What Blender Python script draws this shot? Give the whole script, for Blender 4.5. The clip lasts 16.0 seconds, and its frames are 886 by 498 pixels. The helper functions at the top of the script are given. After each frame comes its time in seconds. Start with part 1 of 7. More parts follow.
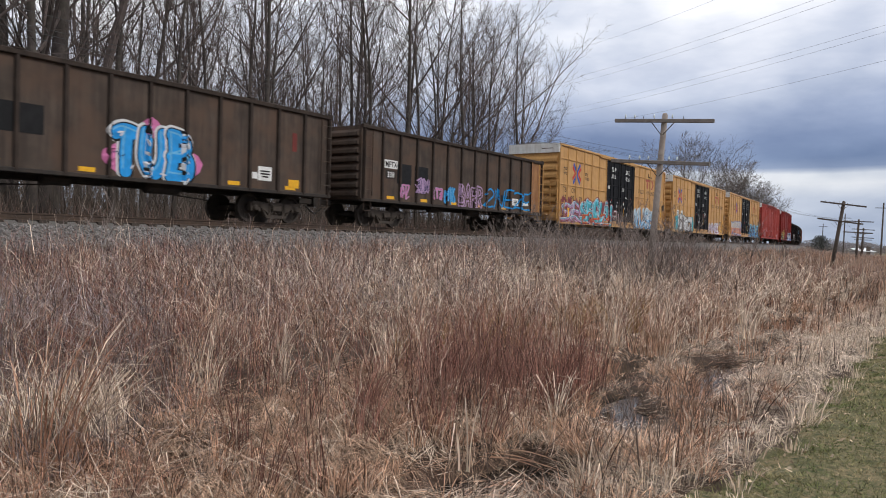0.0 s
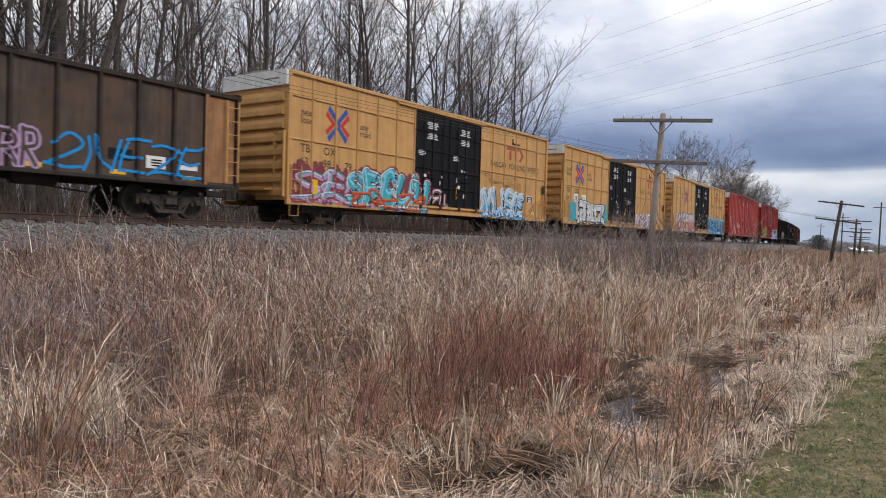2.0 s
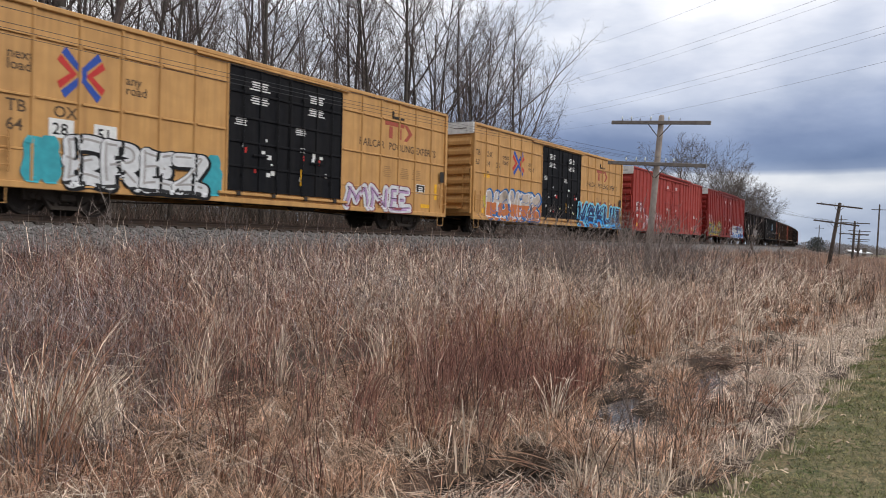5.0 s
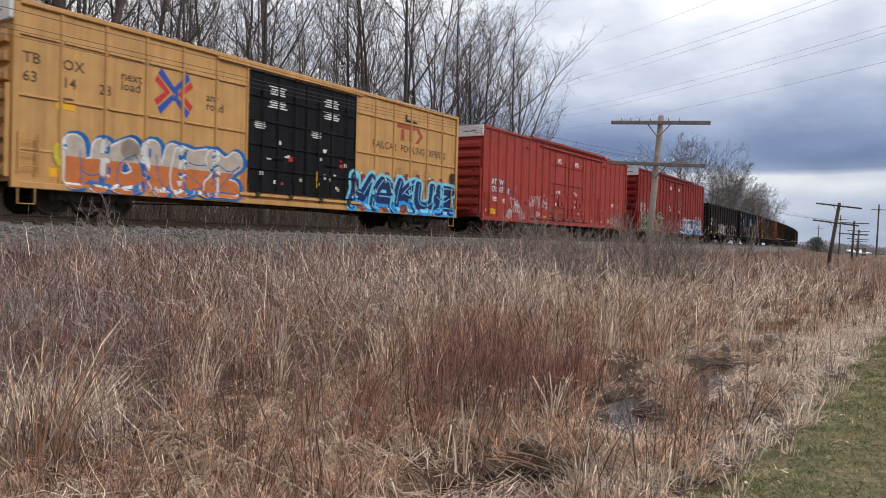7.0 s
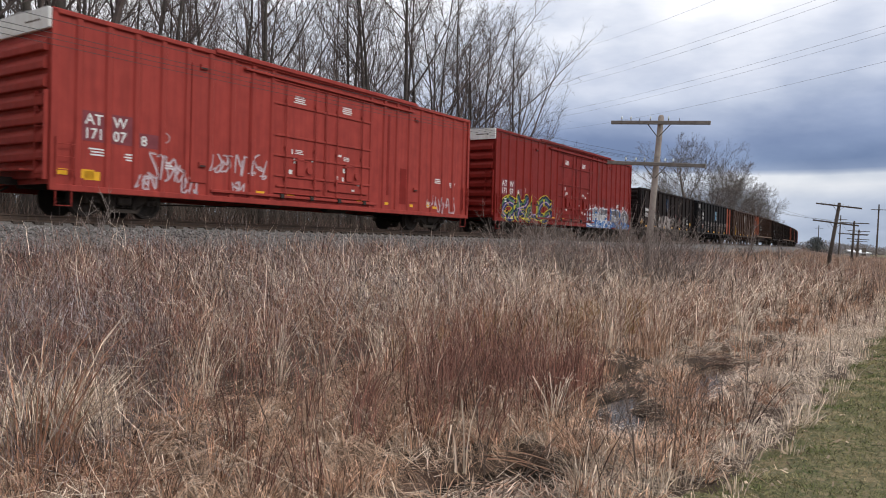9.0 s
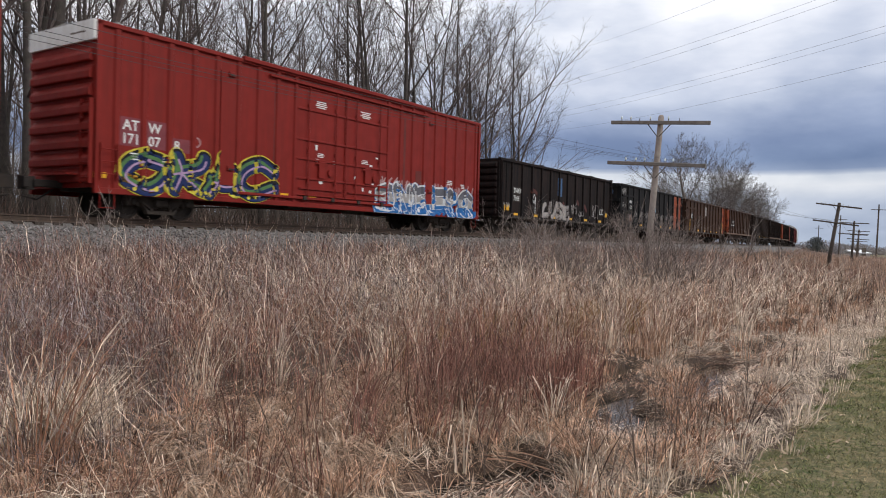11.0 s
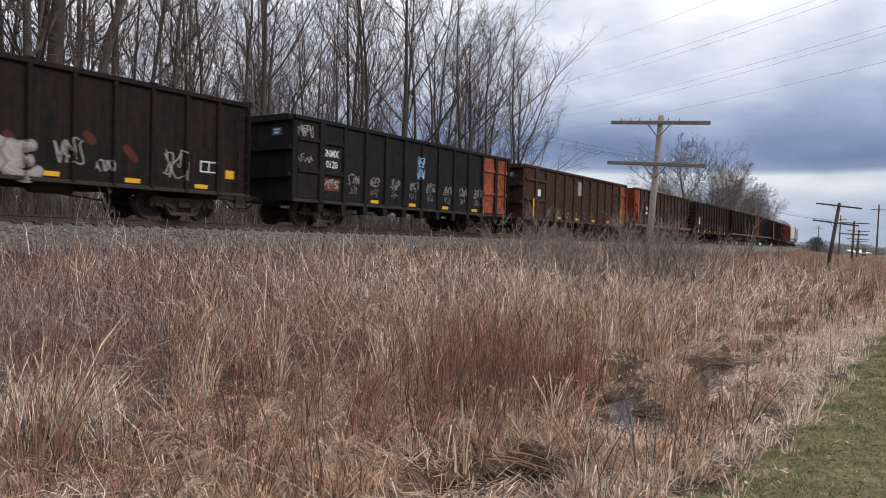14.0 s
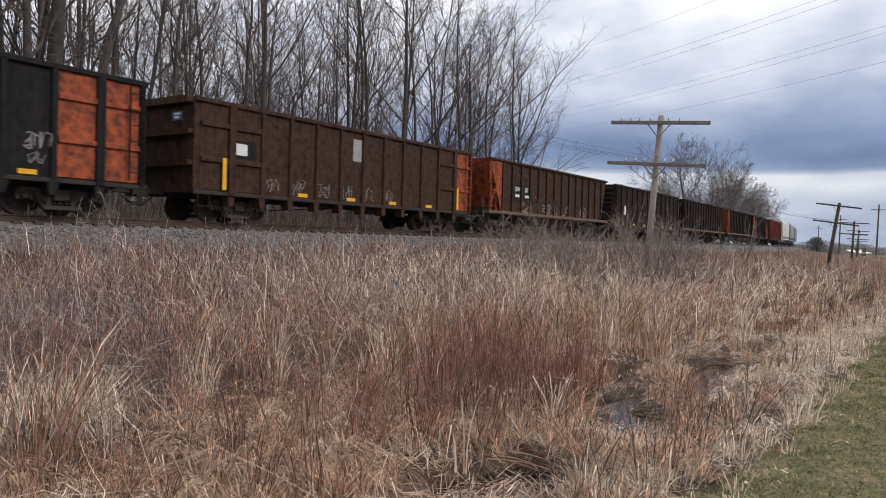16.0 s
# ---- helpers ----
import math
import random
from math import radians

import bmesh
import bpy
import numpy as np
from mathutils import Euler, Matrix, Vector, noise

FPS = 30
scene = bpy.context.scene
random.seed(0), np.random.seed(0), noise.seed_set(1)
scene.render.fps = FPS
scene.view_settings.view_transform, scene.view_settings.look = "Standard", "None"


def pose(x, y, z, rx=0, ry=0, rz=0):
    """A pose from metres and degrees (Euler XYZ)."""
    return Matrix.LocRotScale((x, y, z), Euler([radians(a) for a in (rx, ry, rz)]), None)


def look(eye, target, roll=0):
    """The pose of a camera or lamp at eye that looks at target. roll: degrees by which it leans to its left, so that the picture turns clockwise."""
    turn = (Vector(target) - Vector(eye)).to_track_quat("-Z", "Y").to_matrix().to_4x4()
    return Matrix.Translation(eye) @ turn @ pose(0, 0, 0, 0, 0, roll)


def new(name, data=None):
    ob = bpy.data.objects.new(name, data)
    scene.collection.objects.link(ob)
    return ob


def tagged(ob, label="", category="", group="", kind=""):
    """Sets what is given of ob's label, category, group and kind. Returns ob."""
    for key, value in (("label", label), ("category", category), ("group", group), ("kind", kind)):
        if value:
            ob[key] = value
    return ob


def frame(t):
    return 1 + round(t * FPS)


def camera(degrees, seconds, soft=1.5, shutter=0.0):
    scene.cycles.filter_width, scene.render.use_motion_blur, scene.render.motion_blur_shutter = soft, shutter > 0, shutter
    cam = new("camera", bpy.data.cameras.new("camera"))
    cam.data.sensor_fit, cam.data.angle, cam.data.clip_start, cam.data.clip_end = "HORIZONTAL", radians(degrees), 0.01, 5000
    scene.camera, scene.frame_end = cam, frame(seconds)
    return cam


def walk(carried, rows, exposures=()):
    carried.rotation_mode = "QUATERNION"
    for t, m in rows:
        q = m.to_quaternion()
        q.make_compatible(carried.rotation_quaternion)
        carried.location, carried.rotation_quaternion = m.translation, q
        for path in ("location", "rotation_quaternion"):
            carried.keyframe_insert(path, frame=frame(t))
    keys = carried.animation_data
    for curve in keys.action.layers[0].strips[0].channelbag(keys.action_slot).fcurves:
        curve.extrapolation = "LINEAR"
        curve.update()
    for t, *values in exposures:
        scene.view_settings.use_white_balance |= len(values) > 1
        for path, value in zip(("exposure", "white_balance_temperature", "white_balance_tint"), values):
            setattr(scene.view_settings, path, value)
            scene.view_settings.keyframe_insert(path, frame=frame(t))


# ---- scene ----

# ---------------------------------------------------------------- camera
EYE = (0.0, 0.0, 1.55)
LENS = 61.23


def aim(yaw, tilt, roll=1.533):
    y, t = radians(yaw), radians(tilt)
    return look(EYE, (EYE[0] + math.sin(y), EYE[1] + math.cos(y), EYE[2] + math.tan(t)), roll)


cam = camera(LENS, 16.0, soft=0.95, shutter=0.22)
walk(cam, [
    (0.0, aim(-0.26, -0.925)), (0.5, aim(-0.32, -0.965)), (1.0, aim(-0.21, -0.93)), (1.5, aim(-0.13, -0.925)),
    (2.0, aim(-0.13, -0.955)), (2.5, aim(-0.13, -0.925)), (3.0, aim(-0.13, -0.925)), (3.5, aim(-0.13, -0.80)),
    (4.0, aim(-0.07, -0.795)), (4.5, aim(-0.045, -0.795)), (6.5, aim(0, -0.795)), (8.0, aim(0, -0.795)),
    (12.0, aim(0, -0.795)), (16.0, aim(0, -0.795))], exposures=[(0.0, 0.0), (16.0, 0.0)])

# ---------------------------------------------------------------- world and sun
SUN_ELEV, SUN_AZ = 40.0, 104.0      # degrees; azimuth from +y, clockwise


def make_world():
    w = bpy.data.worlds.new("overcast_sky")
    scene.world = w
    w.use_nodes = True
    nt = w.node_tree
    nt.nodes.clear()
    N, L = nt.nodes.new, nt.links.new
    out, bg = N("ShaderNodeOutputWorld"), N("ShaderNodeBackground")
    sky = N("ShaderNodeTexSky")
    sky.sky_type = "NISHITA"
    sky.sun_disc = False
    sky.sun_elevation, sky.sun_rotation = radians(SUN_ELEV), radians(SUN_AZ)
    dim = N("ShaderNodeMix"); dim.data_type = "RGBA"; dim.blend_type = "MULTIPLY"
    dim.inputs[0].default_value = 1.0
    dim.inputs[7].default_value = (0.1, 0.1, 0.1, 1)
    L(sky.outputs[0], dim.inputs[6])
    tc, sep = N("ShaderNodeTexCoord"), N("ShaderNodeSeparateXYZ")
    L(tc.outputs["Generated"], sep.inputs[0])
    # cloud layers: stretched along the horizon
    mp = N("ShaderNodeMapping"); mp.inputs["Scale"].default_value = (1.0, 1.0, 2.6)
    L(tc.outputs["Generated"], mp.inputs[0])
    n1 = N("ShaderNodeTexNoise"); n1.inputs["Scale"].default_value = 2.6; n1.inputs["Detail"].default_value = 7; n1.inputs["Roughness"].default_value = 0.52
    n2 = N("ShaderNodeTexNoise"); n2.inputs["Scale"].default_value = 6.0; n2.inputs["Detail"].default_value = 7
    L(mp.outputs[0], n1.inputs[0]); L(mp.outputs[0], n2.inputs[0])
    m1 = N("ShaderNodeMath"); m1.operation = "MULTIPLY_ADD"; m1.inputs[1].default_value = 0.38; m1.inputs[2].default_value = -0.165
    L(n1.outputs[0], m1.inputs[0])
    # the deck's lower edge lies flat; the billows grow above it
    amp = N("ShaderNodeMapRange"); amp.interpolation_type = "SMOOTHSTEP"
    amp.inputs[1].default_value, amp.inputs[2].default_value, amp.inputs[3].default_value, amp.inputs[4].default_value = .085, .26, .05, 1.0
    L(sep.outputs["Z"], amp.inputs[0])
    m2 = N("ShaderNodeMath"); m2.operation = "MULTIPLY"
    L(m1.outputs[0], m2.inputs[0]); L(amp.outputs[0], m2.inputs[1])
    ad = N("ShaderNodeMath"); ad.operation = "ADD"
    L(sep.outputs["Z"], ad.inputs[0]); L(m2.outputs[0], ad.inputs[1])
    # the cloud deck lifts and brightens towards the west
    west = N("ShaderNodeMapRange"); west.interpolation_type = "SMOOTHSTEP"
    west.inputs[1].default_value, west.inputs[2].default_value, west.inputs[3].default_value, west.inputs[4].default_value = .06, -.40, 0.0, .11
    L(sep.outputs["X"], west.inputs[0])
    wm = N("ShaderNodeMath"); wm.operation = "MULTIPLY_ADD"
    L(west.outputs[0], wm.inputs[0]); L(amp.outputs[0], wm.inputs[1]); L(ad.outputs[0], wm.inputs[2])
    ramp = N("ShaderNodeValToRGB")
    L(wm.outputs[0], ramp.inputs[0])
    stops = [(0.0, (.40, .48, .62)), (0.03, (.46, .53, .68)), (0.06, (.55, .61, .74)), (0.078, (.74, .77, .84)), (0.090, (.70, .74, .82)), (0.096, (.28, .35, .52)),
             (0.11, (.20, .272, .45)), (0.135, (.235, .305, .49)), (0.16, (.38, .45, .63)), (0.19, (.58, .64, .79)), (0.235, (.77, .81, .93)), (0.31, (.90, .93, 1.02)), (0.6, (1.12, 1.12, 1.17))]
    el = ramp.color_ramp.elements
    for k, (p, c) in enumerate(stops):
        e = el[k] if k < 2 else el.new(p)
        e.position, e.color = p, (*c, 1)
    puff = N("ShaderNodeMix"); puff.data_type = "RGBA"; puff.blend_type = "MULTIPLY"; puff.inputs[0].default_value = 1.0
    pr = N("ShaderNodeValToRGB")
    pr.color_ramp.elements[0].position, pr.color_ramp.elements[0].color = 0.36, (.80, .83, .88, 1)
    pr.color_ramp.elements[1].position, pr.color_ramp.elements[1].color = 0.64, (1.22, 1.19, 1.14, 1)
    L(n2.outputs[0], pr.inputs[0]); L(ramp.outputs[0], puff.inputs[6]); L(pr.outputs[0], puff.inputs[7])
    mix = N("ShaderNodeMix"); mix.data_type = "RGBA"; mix.inputs[0].default_value = 0.93
    L(dim.outputs[2], mix.inputs[6]); L(puff.outputs[2], mix.inputs[7])
    L(mix.outputs[2], bg.inputs[0])
    bg.inputs[1].default_value = 1.0
    L(bg.outputs[0], out.inputs[0])


make_world()
sun = new("sun", bpy.data.lights.new("sun", "SUN"))
sun.data.energy, sun.data.angle, sun.data.color = 1.5, radians(16), (1.0, 0.96, 0.9)
_a, _e = radians(SUN_AZ), radians(SUN_ELEV)
sun.matrix_world = look((0, 0, 60), (-math.sin(_a) * math.cos(_e) * 50, -math.cos(_a) * math.cos(_e) * 50, 60 - math.sin(_e) * 50))


# ---------------------------------------------------------------- materials
def mat(name, c1, c2, scale=3.0, rough=0.8, bump=0.2, bscale=60.0, metal=0.0, stain=None, sscale=1.2, samt=0.5,
        streak=False, vary="", vamt=0.25, spec=0.3, rvar=0.12, bands=None):
    """c1, c2: base colours mixed by fine grain; stain: a third colour in larger patches or vertical streaks."""
    m = bpy.data.materials.new(name)
    m.use_nodes = True
    nt = m.node_tree
    N, L = nt.nodes.new, nt.links.new
    bs = nt.nodes["Principled BSDF"]
    tc = N("ShaderNodeTexCoord")
    n1 = N("ShaderNodeTexNoise"); n1.inputs["Scale"].default_value = scale; n1.inputs["Detail"].default_value = 6
    L(tc.outputs["Object"], n1.inputs[0])
    r1 = N("ShaderNodeValToRGB")
    r1.color_ramp.elements[0].position, r1.color_ramp.elements[0].color = 0.32, (*c1, 1)
    r1.color_ramp.elements[1].position, r1.color_ramp.elements[1].color = 0.68, (*c2, 1)
    L(n1.outputs[0], r1.inputs[0])
    col = r1.outputs[0]
    if stain:
        mp = N("ShaderNodeMapping")
        mp.inputs["Scale"].default_value = (5.0, 5.0, 0.35) if streak else (1, 1, 1)
        L(tc.outputs["Object"], mp.inputs[0])
        n2 = N("ShaderNodeTexNoise"); n2.inputs["Scale"].default_value = sscale; n2.inputs["Detail"].default_value = 8; n2.inputs["Roughness"].default_value = 0.62
        L(mp.outputs[0], n2.inputs[0])
        r2 = N("ShaderNodeValToRGB")
        r2.color_ramp.elements[0].position, r2.color_ramp.elements[0].color = 0.42, (0, 0, 0, 1)
        r2.color_ramp.elements[1].position, r2.color_ramp.elements[1].color = 0.72, (samt, samt, samt, 1)
        L(n2.outputs[0], r2.inputs[0])
        mx = N("ShaderNodeMix"); mx.data_type = "RGBA"
        L(r2.outputs[0], mx.inputs[0]); L(col, mx.inputs[6]); mx.inputs[7].default_value = (*stain, 1)
        col = mx.outputs[2]
    if bands:
        # broad patches of another colour across the land
        n4 = N("ShaderNodeTexNoise"); n4.inputs["Scale"].default_value = bands[1]; n4.inputs["Detail"].default_value = 3
        L(tc.outputs["Object"], n4.inputs[0])
        r4 = N("ShaderNodeValToRGB")
        r4.color_ramp.elements[0].position, r4.color_ramp.elements[0].color = 0.42, (0, 0, 0, 1)
        r4.color_ramp.elements[1].position, r4.color_ramp.elements[1].color = 0.62, (.8, .8, .8, 1)
        L(n4.outputs[0], r4.inputs[0])
        mx = N("ShaderNodeMix"); mx.data_type = "RGBA"
        L(r4.outputs[0], mx.inputs[0]); L(col, mx.inputs[6]); mx.inputs[7].default_value = (*bands[0], 1)
        col = mx.outputs[2]
    if vary:
        g = N("ShaderNodeNewGeometry") if vary == "island" else N("ShaderNodeObjectInfo")
        src = g.outputs["Random Per Island"] if vary == "island" else g.outputs["Random"]
        hs = N("ShaderNodeHueSaturation")
        mr = N("ShaderNodeMapRange"); mr.inputs[3].default_value = 1 - vamt; mr.inputs[4].default_value = 1 + vamt
        L(src, mr.inputs[0]); L(mr.outputs[0], hs.inputs["Value"]); L(col, hs.inputs["Color"])
        col = hs.outputs[0]
    L(col, bs.inputs["Base Color"])
    bs.inputs["Metallic"].default_value = metal
    bs.inputs["Specular IOR Level"].default_value = spec
    rr = N("ShaderNodeMapRange"); rr.inputs[3].default_value = max(0.03, rough - rvar); rr.inputs[4].default_value = min(1, rough + rvar)
    L(n1.outputs[0], rr.inputs[0]); L(rr.outputs[0], bs.inputs["Roughness"])
    if bump:
        n3 = N("ShaderNodeTexNoise"); n3.inputs["Scale"].default_value = bscale; n3.inputs["Detail"].default_value = 4
        L(tc.outputs["Object"], n3.inputs[0])
        b = N("ShaderNodeBump"); b.inputs["Strength"].default_value = bump; b.inputs["Distance"].default_value = 0.02
        L(n3.outputs[0], b.inputs["Height"]); L(b.outputs[0], bs.inputs["Normal"])
    return m


def plain(name, c, rough=0.6, metal=0.0):
    k = 0.82
    return mat(name, c, tuple(v * k for v in c), scale=9, rough=rough, bump=0.08, metal=metal)


M_YELLOW = mat("yellow_paint", (.555, .308, .108), (.475, .258, .088), 2.2, .55, .06, 30, stain=(.28, .145, .055), sscale=1.0, samt=.55, streak=True)
M_BLACKDOOR = mat("black_door_paint", (.005, .0055, .007), (.010, .0105, .013), 4, .65, .06, 30, stain=(.022, .020, .019), samt=.5, streak=True, spec=.1)
M_WHITEEND = mat("white_end_paint", (.74, .74, .72), (.64, .64, .62), 3, .6, .05, 30, stain=(.35, .27, .18), samt=.4, streak=True)
M_REDCAR = mat("faded_red_paint", (.36, .053, .041), (.29, .042, .034), 2.0, .6, .06, 30, stain=(.18, .028, .022), samt=.6, streak=True, spec=.15)
M_REDCAR2 = mat("deep_red_paint", (.225, .019, .014), (.19, .016, .012), 2.0, .55, .06, 30, stain=(.10, .014, .011), samt=.5, streak=True, spec=.15)
M_BROWNGON = mat("brown_gondola_paint", (.092, .069, .055), (.058, .045, .037), 1.6, .7, .1, 30, stain=(.034, .025, .021), samt=.85, streak=True, spec=.15, bands=((.094, .060, .043), 1.1))
# posts, caps and top chords: a darker brown than the side panels
M_BROWNPOST = mat("darker_brown_post_paint", (.055, .040, .032), (.034, .026, .022), 2.5, .75, .1, 30, stain=(.022, .017, .015), samt=.8, streak=True, spec=.12)
M_OCHRE = mat("ochre_rust_paint", (.36, .185, .075), (.25, .115, .050), 2.5, .65, .08, 30, stain=(.14, .060, .030), samt=.7, streak=True, sscale=1.6)
M_BLACKGON = mat("sooty_black_paint", (.0080, .0078, .0085), (.018, .0160, .0158), 5, .75, .25, 14, stain=(.044, .024, .019), samt=.7, sscale=1.2, streak=True, spec=.08)
M_BLUEBLACK = mat("weathered_black_paint", (.0095, .0098, .0110), (.019, .0188, .020), 5, .75, .25, 14, stain=(.034, .025, .022), samt=.6, sscale=1.4, streak=True, spec=.08)
M_DARKBROWN = mat("rusty_brown_paint", (.062, .031, .019), (.015, .0098, .0085), 4.5, .75, .25, 14, stain=(.080, .036, .019), samt=.7, sscale=2.0, streak=True, spec=.15)
M_SOOTBROWN = mat("sooty_brown_paint", (.030, .020, .016), (.013, .011, .010), 3.5, .75, .2, 14, stain=(.045, .025, .017), samt=.6, sscale=1.6, streak=True, spec=.08)
M_ORANGE = mat("rust_orange_paint", (.42, .086, .026), (.24, .050, .020), 6, .7, .2, 16, stain=(.022, .013, .010), samt=1.0, streak=False, sscale=3.2)
M_UNDER = mat("underframe_grime", (.020, .018, .017), (.038, .032, .028), 5, .85, .15, 40, stain=(.07, .045, .03), samt=.4)
M_TRUCK = mat("truck_cast_steel", (.048, .038, .031), (.078, .062, .050), 6, .85, .15, 40, stain=(.030, .024, .02), samt=.6)
M_WHEEL = mat("wheel_steel", (.040, .032, .027), (.070, .056, .046), 6, .75, .1, 40, metal=.1, stain=(.025, .021, .018), samt=.5)
M_WHITE = plain("white_stencil", (.74, .74, .72))
M_DKTEXT = plain("dark_stencil", (.075, .045, .024))
M_FAINTTEXT = plain("faint_stencil", (.36, .20, .075))
M_REFLEC = plain("yellow_reflector", (.80, .42, .02), .45)
M_RAIL = mat("rail_steel", (.060, .040, .030), (.085, .055, .038), 12, .7, .1, 60, stain=(.03, .025, .02), samt=.5)
M_RAILTOP = mat("rail_head_steel", (.38, .37, .36), (.28, .27, .26), 14, .3, .02, 60, metal=.9)
M_TIE = mat("creosoted_tie", (.045, .035, .028), (.075, .06, .05), 9, .9, .3, 40, vary="object", vamt=.3)
M_BALLAST = mat("ballast_bed", (.088, .082, .077), (.200, .188, .179), 22, .9, .9, 24, stain=(.085, .072, .06), samt=.5, sscale=.6)
M_STONE = mat("ballast_stone", (.118, .111, .105), (.240, .227, .217), 8, .9, .2, 40, vary="island", vamt=.6)
M_EARTH = mat("wet_dead_grass_soil", (.032, .022, .015), (.082, .053, .033), 9, .95, .8, 22, stain=(.016, .012, .009), samt=.7, sscale=2.4, bands=((.075, .042, .030), .35))
M_LAWN = mat("short_turf", (.040, .052, .018), (.27, .205, .120), 20, .95, .5, 60, stain=(.040, .058, .016), samt=.8, sscale=4.0)
M_WATER = mat("ditch_water", (.012, .011, .009), (.020, .017, .013), 3, .045, .03, 4, spec=.6, rvar=.02)
M_STRAW = mat("dry_straw", (.66, .44, .30), (.255, .147, .097), 5, .8, 0, 20, vary="island", vamt=.8, bands=((.30, .150, .095), .55))
M_BRUSHGRASS = mat("brown_brush_grass", (.26, .17, .135), (.11, .075, .062), 5, .85, 0, 20, vary="island", vamt=.6)
M_PALE = mat("bleached_straw", (.78, .64, .51), (.53, .415, .315), 3, .75, 0, 20, vary="island", vamt=.5)
M_MAT = mat("matted_brown_grass", (.50, .345, .240), (.17, .105, .072), 6, .85, 0, 20, vary="island", vamt=.75)
M_LITTER = mat("grey_brown_litter", (.50, .405, .325), (.24, .180, .140), 6, .85, 0, 20, vary="island", vamt=.7)
M_REDSTEM = mat("red_brown_stems", (.31, .138, .102), (.105, .052, .042), 5, .8, 0, 20, vary="island", vamt=.8, bands=((.225, .125, .097), .9))
M_GREYWEED = mat("grey_weed_stems", (.24, .190, .180), (.12, .090, .085), 3, .85, 0, 20, vary="island", vamt=.75)
M_BRUSHDARK = mat("brown_weed_twigs", (.12, .085, .068), (.19, .14, .115), 3, .85, 0, 20, vary="island", vamt=.5)
M_FRIZZ = mat("pale_grey_weed_tops", (.43, .39, .39), (.29, .25, .25), 3, .85, 0, 20, vary="island", vamt=.6)
# dark weed stalks; the same colour imitates shaded gaps in the tangled stems
M_DARKSTALK = mat("dark_stalks_and_gaps", (.045, .030, .024), (.085, .056, .043), 3, .85, 0, 20, vary="island", vamt=.5)
M_SEDGE = mat("golden_sedge", (.38, .225, .095), (.27, .17, .075), 3, .85, 0, 20, vary="island", vamt=.5)
M_BLADE = mat("green_grass_blades", (.050, .092, .018), (.42, .325, .195), 3.2, .85, 0, 20, vary="island", vamt=.75, bands=((.13, .145, .050), 1.3))
M_LEAF = mat("dead_leaf_litter", (.50, .40, .29), (.32, .235, .155), 3, .85, 0, 20, vary="island", vamt=.6)
M_BARK = mat("grey_bark", (.042, .034, .032), (.082, .067, .062), 5, .9, .6, 22, stain=(.07, .068, .045), samt=.5, sscale=2)
M_TWIG = mat("bare_twigs", (.070, .054, .049), (.118, .094, .085), 5, .9, 0, 22, vary="island", vamt=.45)
M_BRUSH = mat("brush_stems", (.19, .155, .138), (.28, .235, .21), 2, .9, 0, 22, vary="island", vamt=.55)
M_POLE = mat("weathered_pole_wood", (.25, .212, .188), (.36, .312, .278), 7, .9, .4, 40, stain=(.20, .16, .135), samt=.6, streak=True)
M_POLEDARK = mat("dark_pole_wood", (.075, .06, .05), (.12, .098, .082), 7, .9, .4, 40)
M_ARM = mat("crossarm_wood", (.14, .122, .108), (.21, .188, .168), 9, .9, .3, 40)
M_POWERWIRE = mat("power_line_wire", (.13, .13, .135), (.17, .17, .175), 9, .8, 0, 40)
M_WIRE = mat("line_wire", (.045, .045, .047), (.065, .065, .067), 9, .8, 0, 40)
M_GLASS = mat("insulator_glass", (.75, .80, .80), (.62, .68, .68), 9, .12, 0, 40, spec=.6)
M_FARWOOD = mat("far_bare_hedge", (.19, .17, .165), (.25, .225, .22), .8, .95, 0, 8, vary="island", vamt=.25)
# red-brown brush muted and lightened to carry the haze of distance
M_FARBRUSH = mat("far_hazed_brush", (.40, .285, .235), (.28, .19, .155), 1, .9, 0, 8, vary="island", vamt=.6, bands=((.45, .34, .25), .12))
M_UNDERG = mat("undergrowth_stems", (.085, .068, .056), (.14, .115, .096), 2, .9, 0, 22, vary="island", vamt=.55)
# paler than the near twigs: distance haze is mixed into the colour
M_FARTWIG = mat("far_hazed_twigs", (.105, .085, .073), (.155, .130, .114), 3, .9, 0, 22, vary="island", vamt=.35)
M_EVERGREEN = mat("dark_evergreen", (.040, .045, .042), (.065, .07, .062), 2, .95, 0, 8, vary="island", vamt=.3)
M_SHED = mat("white_metal_roof", (.72, .73, .74), (.62, .63, .65), 1, .5, .05, 8)
M_SIDING = mat("grey_siding", (.33, .32, .31), (.42, .41, .40), 1, .8, .05, 8)


